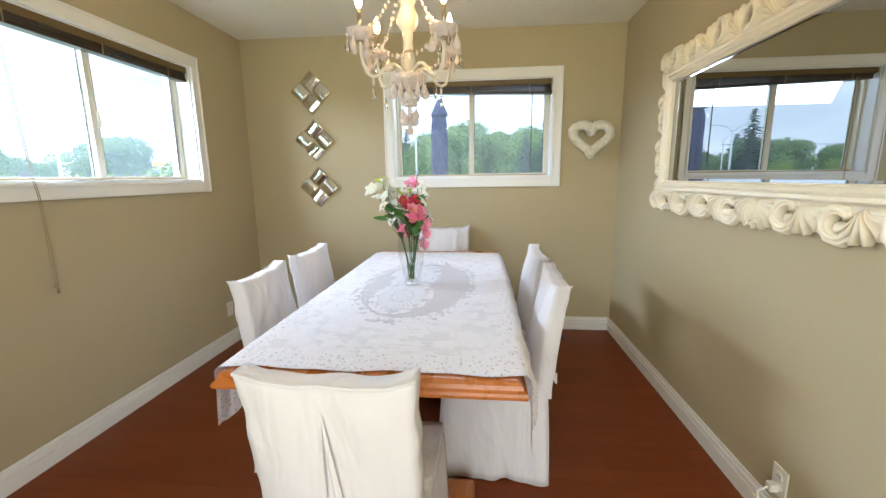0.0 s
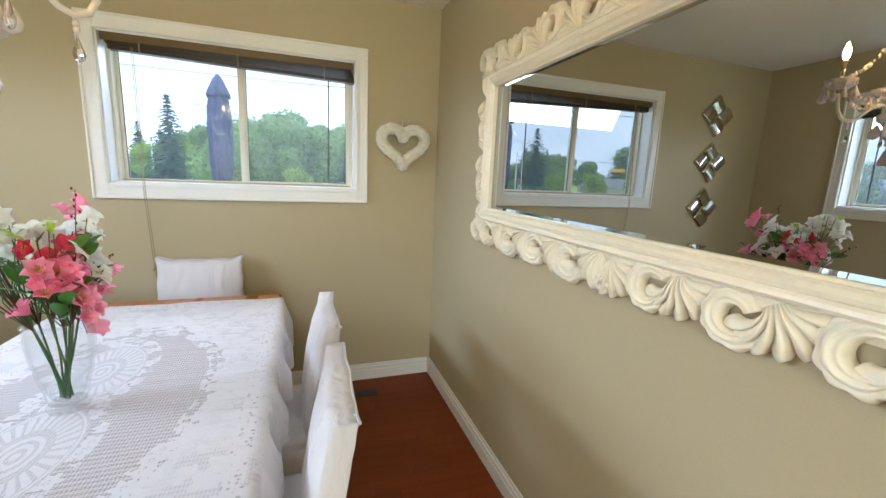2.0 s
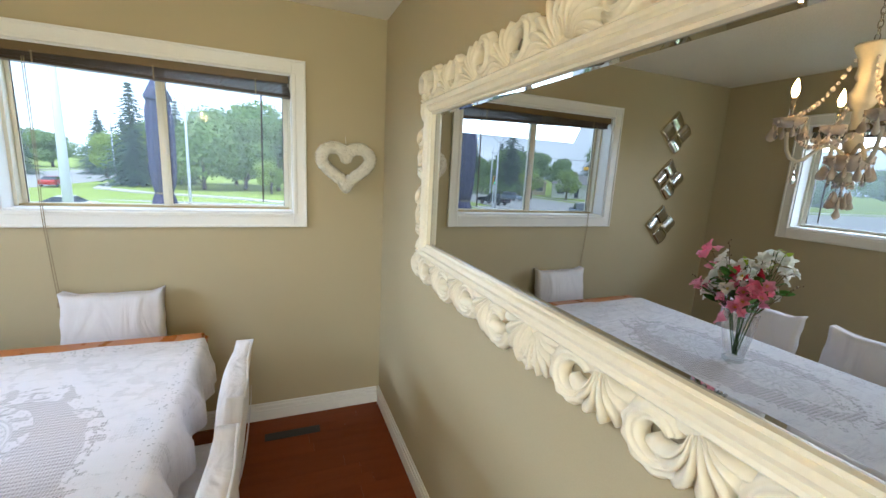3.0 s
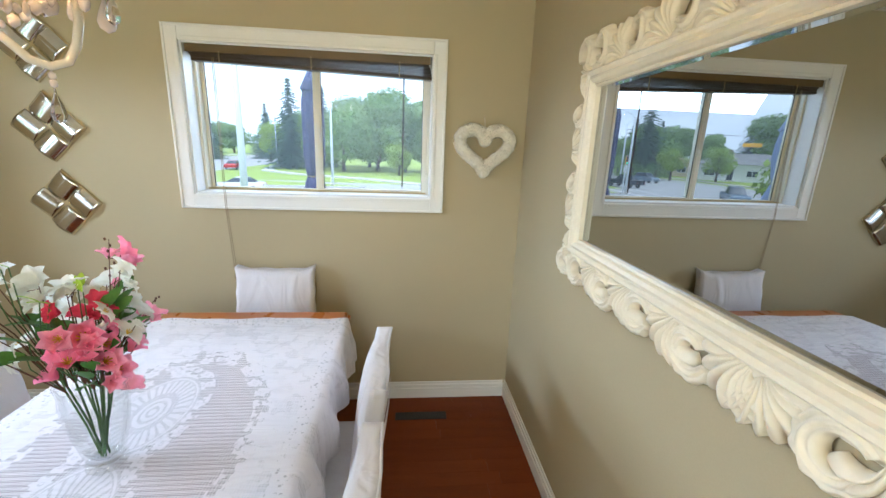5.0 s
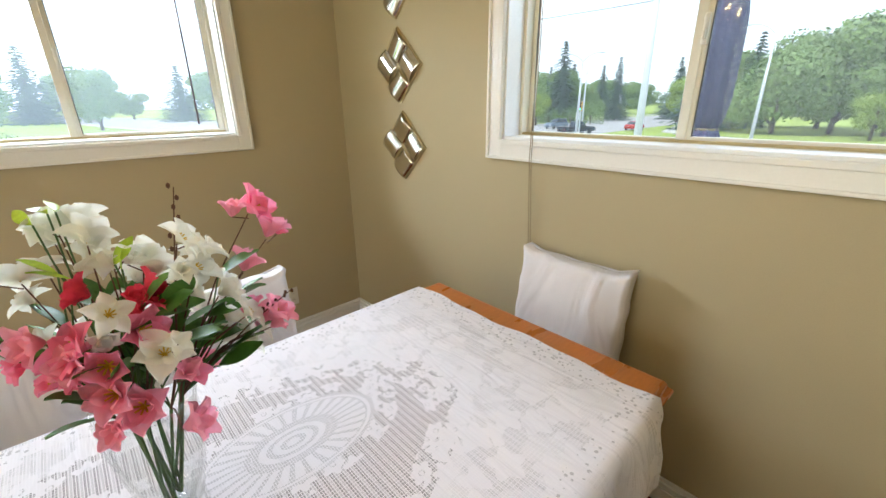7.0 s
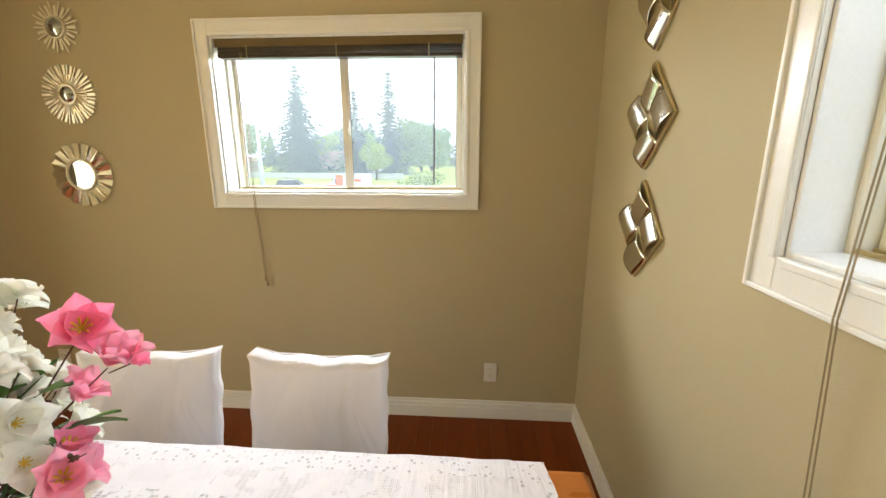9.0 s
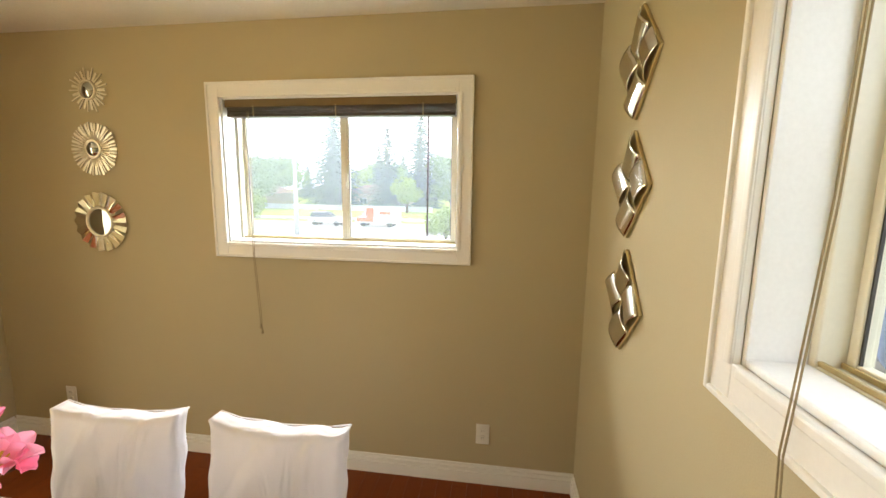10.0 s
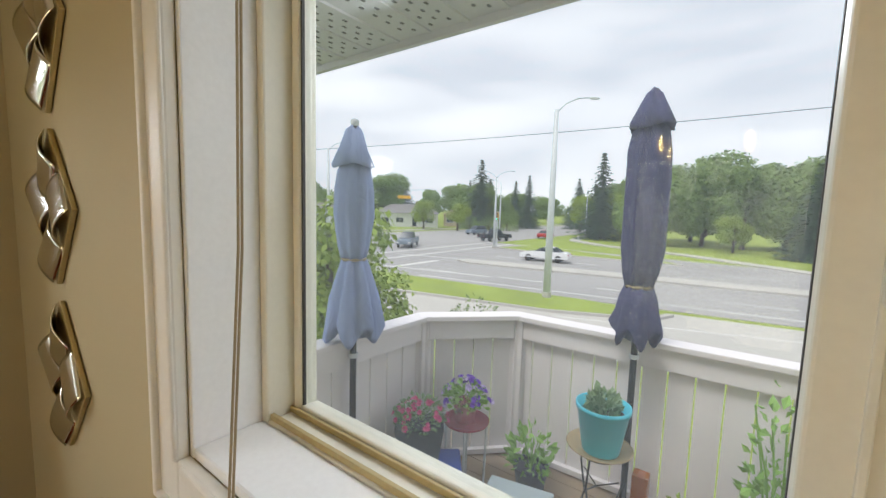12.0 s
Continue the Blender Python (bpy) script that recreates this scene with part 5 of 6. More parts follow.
def polygon(pts, z0, z1, inset=0.0):
    bm = bmesh.new()
    c = sum((Vector((x, y, 0)) for x, y in pts), Vector()) / len(pts)
    ring = [Vector((x, y, 0)) for x, y in pts]
    if inset:
        ring = [p + (c - p).normalized() * inset for p in ring]
    lo, hi = [bm.verts.new((p.x, p.y, z0)) for p in ring], [bm.verts.new((p.x, p.y, z1)) for p in ring]
    for k in range(len(ring)):
        j = (k + 1) % len(ring)
        bm.faces.new((lo[k], lo[j], hi[j], hi[k]))
    bm.faces.new(hi)
    bmesh.ops.recalc_face_normals(bm, faces=bm.faces)
    return bm


structure("road_cross", polygon([(-51, -400), (-27, -400), (-27, 420), (-51, 420)], GZ - 0.2, GZ - 0.004), ASPHALT, "grey worn asphalt road", "road")
structure("road_main", polygon([(-420, -33), (420, 84), (420, 105), (18, 49.5), (-52, 58), (-420, -4)], GZ - 0.2, GZ), ASPHALT, "wide grey asphalt road with painted lanes", "road")
structure("frontage_road", polygon([(-27, 15.5), (-8, 15.5), (60, 24), (60, 33), (-27, 21)], GZ - 0.2, GZ + 0.004), CONCRETE, "pale concrete side lane", "road")


def lawn(name, pts, label, walk_in=1.6):
    tagged(part(name, polygon(pts, GZ - 0.2, GZ + 0.13), CONCRETE), label, "kerb", kind="structure")
    tagged(part(name + "_grass", polygon(pts, GZ + 0.10, GZ + 0.15, walk_in), GRASS), "mown grass inside a concrete kerb", "grass", kind="structure")


lawn("lawn_strip", [(-26, 17.5), (-13.9, 19.2), (-4.7, 20.9), (-0.8, 22.6), (-0.2, 24.0), (-4, 24.3), (-16.6, 23.4), (-26, 22.6)], "concrete kerb round a grass strip", 0.35)
lawn("lawn_island", [(-22.5, 47.5), (-14, 45.5), (-2.0, 46.4), (-3, 47.6), (-12, 51), (-21, 54)], "concrete kerb round a grass island", 0.5)
lawn("lawn_park", [(40, 46), (7, 48.7), (-3.7, 58), (-15, 64), (-21, 70), (-24, 84), (-25, 300), (420, 300), (420, 106), (80, 60)], "concrete path round a park lawn", 1.8)
lawn("lawn_northwest", [(-54, 62), (-54, 300), (-400, 300), (-400, 0), (-120, 50)], "concrete path round a house lawn", 1.8)
lawn("lawn_west", [(-54, 24), (-54, -300), (-300, -300), (-300, -10)], "concrete path round a house lawn", 2.2)
structure("median", polygon([(-18.5, 33.0), (-16.7, 32.3), (5.6, 35.3), (60, 43.0), (60, 45.2), (5.8, 37.6), (-18.3, 34.4)], GZ - 0.1, GZ + 0.14), CONCRETE, "raised concrete median", "median")
structure("verge_path", polygon([(-57.5, 20), (-54.2, 20), (-54.2, -280), (-57.5, -280)], GZ + 0.1, GZ + 0.17), CONCRETE, "pale concrete pavement along the road", "pavement")


def stripe(x0, y0, x1, y1, w=0.14, dz=0.008):
    d = Vector((x1 - x0, y1 - y0, 0)).normalized() * w / 2
    n = Vector((-d.y, d.x, 0))
    bm = bmesh.new()
    vs = [bm.verts.new(p) for p in (Vector((x0, y0, GZ + dz)) + n, Vector((x0, y0, GZ + dz)) - n, Vector((x1, y1, GZ + dz)) - n, Vector((x1, y1, GZ + dz)) + n)]
    ex = bmesh.ops.extrude_face_region(bm, geom=[bm.faces.new(vs)])
    for v in [g for g in ex["geom"] if isinstance(g, bmesh.types.BMVert)]:
        v.co.z -= 0.006
    bmesh.ops.recalc_face_normals(bm, faces=bm.faces)
    ob = tagged(part("road_marking", bm, PAINT), "worn white line painted on the road", "road marking", "lane lines")


slope = 0.139
for base in (29.4, 41.6):
    for k in range(9):
        x = -18 + k * 6.5
        stripe(x, base + slope * (x + 1), x + 3.2, base + slope * (x + 4.2))
stripe(-16, 24.6, 30, 31.0, 0.15)
stripe(-4.6, 20.3, 12, 25.7, 0.12, 0.014)
stripe(-20, 26, -20, 32, 0.5)
stripe(-27.5, 24, -27.5, 56, 0.3)
stripe(-24, 25, -24, 55, 0.3)
stripe(-26, 33, -19, 34.6, 0.2)
stripe(-34, 24, -12, 27.6, 0.2)
stripe(-39, -120, -39, 18, 0.14)
stripe(-38.6, -120, -38.6, 18, 0.14)
stripe(-45, -120, -45, 18, 0.12)

# ---- deck ----
DZ = -0.17
deck = thing("deck", "grey-brown weathered wooden deck boards", "deck", kind="structure")
for k in range(17):
    part("deck_board", box(0.06, 5.4, 3.505 + k * 0.142, 3.505 + k * 0.142 + 0.136, DZ - 0.03, DZ, 0.003), DECKWOOD, deck)
for x in (0.2, 2.6, 5.2):
    part("deck_beam", box(x - 0.05, x + 0.05, 3.51, 5.9, DZ - 0.25, DZ - 0.031), DECKWOOD, deck)
    part("deck_post", box(x - 0.06, x + 0.06, 5.6, 5.72, GZ - 0.03, DZ - 0.25), DECKWOOD, deck)


def railing(p, q, face=1, lift=0.0, group="deck railing"):
    """A boarded deck railing from p to q with a flat cap, a top band and narrow gaps."""
    p, q = Vector((*p, 0)), Vector((*q, 0))
    n, ang = (q - p).length, math.degrees(math.atan2(q.y - p.y, q.x - p.x))
    r = thing("deck_railing", "grey painted deck railing of upright boards", "railing", group, at=pose(p.x, p.y, DZ, 0, 0, ang))
    part("cap", box(-0.03, n + 0.03, -0.07, 0.07, 1.032 + lift, 1.07 + lift, 0.006), DECKPAINT, r)
    part("top_band", box(0.05, n - 0.05, min(-0.002 * face, -0.040 * face), max(-0.002 * face, -0.040 * face), 0.90, 1.031, 0.003), DECKPAINT, r)
    part("bottom_band", box(0.05, n - 0.05, min(-0.002 * face, -0.040 * face), max(-0.002 * face, -0.040 * face), 0.02, 0.06, 0.003), DECKPAINT, r)
    for x in (0.0, n):
        part("post", box(x - 0.048 + lift, x + 0.048 - lift, -0.048 + lift, 0.048 - lift, 0, 1.031, 0.005), DECKPAINT, r)
    k, x = 0, 0.055
    while x < n - 0.06:
        w = min(0.134, n - 0.055 - x)
        part("board", box(x, x + w, min(0.0, 0.022 * face), max(0.0, 0.022 * face), 0.015, 1.03, 0.002), DECKPAINT, r)
        x += w + 0.009
        k += 1
    return r


railing((0.10, 5.24), (0.04, 3.55), -1)
railing((0.612, 5.745), (0.10, 5.24), -1, 0.003)
railing((5.35, 5.86), (0.612, 5.745), -1)

soffit = thing("soffit", "white perforated metal soffit under the eaves", "soffit", kind="structure")
for k in range(26):
    x = -1.35 + k * 0.305
    bm = bmesh.new()
    add_box(bm, x + 0.004, x + 0.301, 3.505, 4.22, 2.262, 2.27)
    add_box(bm, x - 0.008, x + 0.006, 3.505, 4.22, 2.254, 2.268)
    add_box(bm, x + 0.145, x + 0.155, 3.505, 4.22, 2.256, 2.264)
    part("soffit_panel", bm, SOFFIT, soffit)
holes = bmesh.new()
for i in range(110):
    for j in range(11):
        x, y = -0.8 + i * 0.0375, 3.56 + j * 0.058
        if (x + 1.35) % 0.305 < 0.03:
            continue
        add_box(holes, x, x + 0.010, y + (i % 2) * 0.029, y + (i % 2) * 0.029 + 0.016, 2.2605, 2.2622)
tagged(part("vent_slots", holes, SEAL, soffit, "rows of dark vent slots"), kind="stuff")
part("fascia", box(-1.35, 6.6, 4.222, 4.245, 2.235, 2.42, 0.003), SOFFIT, soffit, "white fascia board")
part("gutter", tube([(-1.35, 4.29, 2.36), (6.6, 4.29, 2.36)], 0.05, 8), SOFFIT, soffit, "white gutter")
for k in range(24):
    y = -3.0 + k * 0.305
    part("soffit_panel", box(-0.92, -0.205, y + 0.004, y + 0.301, 2.262, 2.27), SOFFIT, soffit)
part("fascia", box(-0.945, -0.922, -3.0, 3.5, 2.235, 2.42, 0.003), SOFFIT, soffit, "white fascia board")
structure("roof", box(-0.95, 6.6, -3.0, 4.25, 2.57, 2.62), ROOFG, "grey shingled eave", "roof")


def umbrella(x, y, top, body, tie, hem, r, hem_r, material, label, seed, tip=True):
    """A closed patio umbrella: pole, pleated furled canopy tied with a cord, flared skirt, top vent cap."""
    u = thing("patio_umbrella", label, "umbrella", "closed umbrellas", at=pose(x, y, 0))
    part("pole", tube([(0, 0, DZ + 0.05), (0, 0, top - 0.04)], 0.019, 12), BLACK, u, "dark metal pole")
    if tip:
        part("finial", lathe([(0.012, top - 0.05), (0.022, top - 0.03), (0.024, top - 0.01), (0.012, top), (0.001, top + 0.002)], 14), POLE, u, smooth=True)

    def pleat(depth, n):
        return lambda a, rr, z, k: (rr * (1 + depth * math.cos(n * a + seed) + 0.5 * depth * math.sin(2.3 * n * a + seed + z * 3) + 0.05 * noise.noise(Vector((math.cos(a) * 2, math.sin(a) * 2, z * 4 + seed)))), z + 0.012 * math.sin(3 * a + k))

    part("furled_canopy", lathe([(0.03, body), (r * 0.80, body - 0.05), (r * 0.96, body - 0.16), (r, body - 0.30), (r * 0.97, tie + 0.22), (r * 0.80, tie + 0.08), (r * 0.62, tie)], 48, wave=pleat(0.10, 8)), material, u, smooth=True)
    part("vent_cap", lathe([(0.016, top - 0.04), (0.045, top - 0.07), (r * 0.72, body + 0.06), (r * 1.10, body - 0.03), (r * 1.04, body - 0.04), (r * 0.6, body + 0.03)], 40, wave=pleat(0.09, 4)), material, u, "draped top vent", smooth=True)
    part("skirt", lathe([(r * 0.62, tie), (r * 0.82, tie - 0.07), (hem_r * 0.80, (tie + hem) / 2), (hem_r, hem + 0.03), (hem_r * 0.90, hem), (hem_r * 0.70, hem + 0.02)], 48, wave=lambda a, rr, z, k: (rr * (1 + 0.16 * math.cos(7 * a + seed) + 0.05 * math.cos(15 * a)), z + (0.05 * math.cos(5 * a + seed) if k > 2 else 0))), material, u, "flared skirt of the canopy", smooth=True)
    part("tie_cord", lathe([(r * 0.66, tie - 0.008), (r * 0.70, tie), (r * 0.66, tie + 0.008)], 30), CORD, u, "twisted tie cord", smooth=True)
    part("bracket", lathe([(0.021, 0.80), (0.028, 0.80), (0.028, 0.825), (0.021, 0.825)], 16), POLE, u)
    part("foot", lathe([(0.03, DZ + 0.001), (0.03, DZ + 0.06), (0.02, DZ + 0.08)], 14), BLACK, u)
    return u


umbrella(0.155, 4.56, 2.115, 1.90, 1.36, 0.94, 0.100, 0.150, CANVAS, "closed light blue patio umbrella tied to the railing", 1.0)
umbrella(1.415, 5.62, 2.385, 2.17, 1.235, 0.93, 0.112, 0.132, CANVASD, "closed speckled navy patio umbrella tied to the railing", 2.4, False)

# ---- deck things ----
TURQ = surf("turquoise_plastic", (0.08, 0.60, 0.78), 0.35, var=0.04)
REDM = surf("dark_red_enamel", (0.28, 0.02, 0.04), 0.3, var=0.06)
BLUEP = surf("blue_plastic", (0.06, 0.12, 0.60), 0.4, var=0.04)
DARKPOT = surf("charcoal_plastic", (0.05, 0.055, 0.065), 0.5, var=0.08)
CLAYP = surf("brown_plastic_pot", (0.20, 0.12, 0.10), 0.6, var=0.1)
FOIL = surf("pink_foil", (0.75, 0.45, 0.48), 0.15, 0.8, var=0.2, scale=30, bump=0.8, fine=40)
PALEBOX = surf("pale_blue_plastic", (0.60, 0.70, 0.74), 0.4, var=0.03)
SOIL = surf("dark_soil", (0.04, 0.03, 0.02), 0.95, var=0.3, scale=30, bump=0.6)
DISH = surf("amber_mosaic_glass", (0.42, 0.32, 0.18), 0.2, var=0.3, scale=14, bump=0.2)
HERB = surf("herb_leaves", (0.26, 0.46, 0.10), 0.6, var=0.25, scale=20, bump=0.1, island=0.4)
SAGE = surf("grey_green_leaves", (0.28, 0.40, 0.22), 0.7, var=0.2, scale=20, island=0.4)
HOTPINK = silk("hot_pink_petals", (0.92, 0.20, 0.42))
VIOLET = surf("violet_petals", (0.16, 0.05, 0.48), 0.6, var=0.3, scale=30, island=0.6)
LILAC = surf("lilac_petals", (0.55, 0.45, 0.72), 0.6, var=0.2, scale=30, island=0.4)


def foliage(count, spread, height, leaf, seed, lean=0.6):
    """A clump of small curved leaves on a low dome."""
    rnd = random.Random(seed)
    bm = bmesh.new()
    for k in range(count):
        a, r, t = rnd.uniform(0, 6.283), math.sqrt(rnd.random()), rnd.random()
        p = Vector((math.cos(a) * r * spread, math.sin(a) * r * spread, height * t * (1.1 - 0.7 * r * r)))
        d = (Vector((math.cos(a) * lean, math.sin(a) * lean, rnd.uniform(-0.2, 0.9)))).normalized()
        s = d.cross(Vector((rnd.gauss(0, 1), rnd.gauss(0, 1), rnd.gauss(0, 1)))).normalized()
        up = d.cross(s) * leaf * 0.15
        n = leaf * rnd.uniform(0.7, 1.3)
        vs = [bm.verts.new(q) for q in (p, p + d * n * 0.5 + s * n * 0.3 + up, p + d * n, p + d * n * 0.5 - s * n * 0.3 + up)]
        bm.faces.new(vs)
    return bm


def bloom_heads(name, count, spread, z0, z1, size, material, parent, seed, petals=5):
    rnd = random.Random(seed)
    me = bpy.data.meshes.new(name)
    bm = bmesh.new()
    for k in range(petals):
        add_petal(bm, 2 * math.pi * k / petals, size, size * 0.9, 1.2)
    bm.to_mesh(me)
    bm.free()
    me.materials.append(material)
    for k in range(count):
        a, r = rnd.uniform(0, 6.283), math.sqrt(rnd.random())
        ob = new(name, me)
        ob.parent = parent
        d = Vector((math.cos(a) * r + rnd.uniform(-0.3, 0.3), math.sin(a) * r - 0.35 + rnd.uniform(-0.3, 0.3), 0.75))
        ob.matrix_basis = Matrix.Translation((math.cos(a) * r * spread, math.sin(a) * r * spread, z1 - (z1 - z0) * r * r)) @ d.to_track_quat("Z", "Y").to_matrix().to_4x4() @ Matrix.Scale(rnd.uniform(0.8, 1.2), 4)


def pot_profile(r0, r1, h, lip=0.012):
    return [(r0, 0), (r0 * 1.01, 0.004), (r1, h - lip), (r1 + 0.006, h - lip), (r1 + 0.006, h), (r1 - 0.006, h), (r1 - 0.012, h - 0.03), (0.002, h - 0.035)]


red_table = thing("side_table", "small round dark red metal table on the deck", "table", at=pose(0.530, 5.19, DZ) @ Matrix.Diagonal((1.06, 1.06, 0.81, 1)))
part("tabletop", lathe([(0.002, 0.555), (0.135, 0.557), (0.142, 0.572), (0.138, 0.574), (0.130, 0.563), (0.002, 0.562)], 36), REDM, red_table, smooth=True)
for k in range(4):
    a = k * math.pi / 2 + 0.5
    part("leg", tube([(0.125 * math.cos(a), 0.125 * math.sin(a), 0.556), (0.118 * math.cos(a), 0.118 * math.sin(a), 0.0)], 0.007, 8), POLE, red_table)
pansy = thing("potted_pansies", "purple pansies in a foil-wrapped pot on the red table", "potted plant", at=pose(0.520, 5.19, DZ + 0.4565) @ Matrix.Scale(1.06, 4))
part("foil_pot", lathe(pot_profile(0.062, 0.075, 0.12), 24, wave=lambda a, r, z, k: (r * (1 + 0.06 * math.sin(9 * a + k)), z)), FOIL, pansy, "crinkled pink foil wrap")
part("leaves", foliage(220, 0.12, 0.16, 0.04, 3), HERB, pansy).matrix_basis = pose(0, 0, 0.09)
bloom_heads("pansy_flower", 34, 0.15, 0.14, 0.27, 0.022, VIOLET, pansy, 4)
bloom_heads("pale_pansy_flower", 16, 0.16, 0.13, 0.25, 0.022, LILAC, pansy, 8)

stool = thing("plastic_stool", "blue plastic step stool on the deck", "stool", at=pose(0.455, 4.965, DZ, 0, 0, 38) @ Matrix.Diagonal((1, 1, 0.66, 1)))
part("seat", box(-0.16, 0.16, -0.12, 0.12, 0.38, 0.41, 0.012), BLUEP, stool)
for sx in (-1, 1):
    for sy in (-1, 1):
        part("leg", tube([(sx * 0.13, sy * 0.095, 0.385), (sx * 0.155, sy * 0.115, 0.0)], [0.022, 0.016], 8), BLUEP, stool)
planter = thing("planter_box", "charcoal planter with pink flowers on the blue stool", "potted plant", at=pose(0.345, 4.94, DZ + 0.2712, 0, 0, 38) @ Matrix.Diagonal((1, 1, 1.08, 1)))
part("planter", slab_profile(-0.15, 0.15, -0.10, 0.10, ((0.0, 0.20), (0.004, 0.18), (0.03, 0.0))), DARKPOT, planter)
part("leaves", foliage(320, 0.15, 0.15, 0.035, 5), SAGE, planter).matrix_basis = pose(0, 0, 0.19)
bloom_heads("pink_flower", 46, 0.18, 0.22, 0.33, 0.020, HOTPINK, planter, 6, 7)

stand = thing("plant_stand", "wrought iron plant stand with an amber glass dish", "plant stand", at=pose(1.315, 5.37, DZ))
part("dish", lathe([(0.06, 0.47), (0.12, 0.480), (0.175, 0.505), (0.180, 0.51), (0.174, 0.513), (0.12, 0.490), (0.002, 0.478)], 40), DISH, stand, "amber and green glass dish", smooth=True)
part("hoop", tube([(0.12 * math.cos(2 * math.pi * k / 24), 0.12 * math.sin(2 * math.pi * k / 24), 0.472) for k in range(25)], 0.005, 6), BLACK, stand)
for k in range(3):
    a = k * 2.094 + 0.4
    c, s = math.cos(a), math.sin(a)
    part("leg", tube([(0.12 * c, 0.12 * s, 0.47), (0.15 * c, 0.15 * s, 0.33), (0.10 * c, 0.10 * s, 0.16), (0.15 * c, 0.15 * s, 0.0)], 0.006, 8), BLACK, stand)
    part("brace", tube([(0.12 * c, 0.12 * s, 0.30), (0, 0, 0.26)], 0.004, 6), BLACK, stand)
pot = thing("flower_pot", "turquoise plastic pot of lavender on the plant stand", "potted plant", at=pose(1.325, 5.36, DZ + 0.492))
part("pot", lathe([(0.098, 0), (0.100, 0.004), (0.140, 0.245), (0.147, 0.245), (0.147, 0.268), (0.138, 0.268), (0.130, 0.20), (0.002, 0.198)], 44), TURQ, pot, smooth=True)
part("soil", lathe([(0.128, 0.199), (0.126, 0.206), (0.002, 0.208)], 24), SOIL, pot)
part("lavender", foliage(260, 0.075, 0.14, 0.05, 12, 0.25), SAGE, pot).matrix_basis = pose(0, 0.01, 0.20)

basil = thing("potted_herb", "leafy green herb in a dark pot on the deck", "potted plant", at=pose(0.885, 5.44, DZ))
part("pot", lathe(pot_profile(0.085, 0.11, 0.17), 28), DARKPOT, basil)
for k in range(6):
    a = k * 1.05
    part("stalk", tube([(0, 0, 0.13), (0.03 * math.cos(a), 0.03 * math.sin(a), 0.26), (0.07 * math.cos(a), 0.07 * math.sin(a), 0.38)], 0.004, 6), HERB, basil)
part("leaves", foliage(130, 0.14, 0.28, 0.06, 15), HERB, basil).matrix_basis = pose(0, 0, 0.15)
tomato = thing("potted_tomato", "tall tomato plant in a brown pot on the deck", "potted plant", at=pose(2.10, 5.58, DZ) @ Matrix.Diagonal((1, 1, 1.22, 1)))
part("pot", lathe(pot_profile(0.095, 0.125, 0.22), 28), CLAYP, tomato)
part("soil", lathe([(0.11, 0.186), (0.10, 0.192), (0.002, 0.194)], 20), SOIL, tomato)
for k in range(5):
    a = k * 1.26 + 0.3
    st = [(0.02 * math.cos(a), 0.02 * math.sin(a), 0.18), (0.05 * math.cos(a), 0.05 * math.sin(a), 0.42), (0.08 * math.cos(a) - 0.03, 0.08 * math.sin(a), 0.60 + 0.06 * (k % 3))]
    part("stalk", tube(st, 0.005, 6), HERB, tomato)
part("leaves", foliage(120, 0.10, 0.58, 0.06, 18), HERB, tomato).matrix_basis = pose(-0.02, 0, 0.20)
sprig = thing("potted_seedling", "small yellow-green seedling by the railing", "potted plant", at=pose(1.70, 5.60, DZ))
part("pot", lathe(pot_profile(0.05, 0.065, 0.10), 20), CLAYP, sprig)
part("leaves", foliage(50, 0.06, 0.12, 0.05, 21), LIMEFOL, sprig).matrix_basis = pose(0, 0, 0.08)
crate = thing("storage_box", "pale blue plastic storage box on the deck", "box", at=pose(1.00, 4.98, DZ, 0, 0, 12))
part("body", slab_profile(-0.17, 0.17, -0.12, 0.12, ((0, 0.24), (0.015, 0.0))), PALEBOX, crate)
part("lid", slab_profile(-0.18, 0.18, -0.13, 0.13, ((0.006, 0.268), (0, 0.262), (0, 0.2405))), PALEBOX, crate)
cushion = thing("folded_sheet", "folded pale blue plastic sheet beside the stool", "sheet", at=pose(0.27, 4.62, DZ, 0, 0, 40))
part("sheet", soft_box(-0.2, 0.2, -0.15, 0.15, 0.0, 0.33, 8, 8, 4, lambda p: Vector((p.x * (1 - 0.5 * p.z), p.y * (1 - 0.4 * p.z), max(0, p.z + (0.04 * noise.noise(p * 7) if p.z > 0.01 else 0))))), PALEBOX, cushion, smooth=True)
post = thing("timber_block", "short raw timber block holding the umbrella foot", "timber", at=pose(1.50, 5.655, DZ))
part("block", box(-0.045, 0.045, -0.045, 0.045, 0, 0.26, 0.005), TABLEWOOD, post)

# ---- trees ----


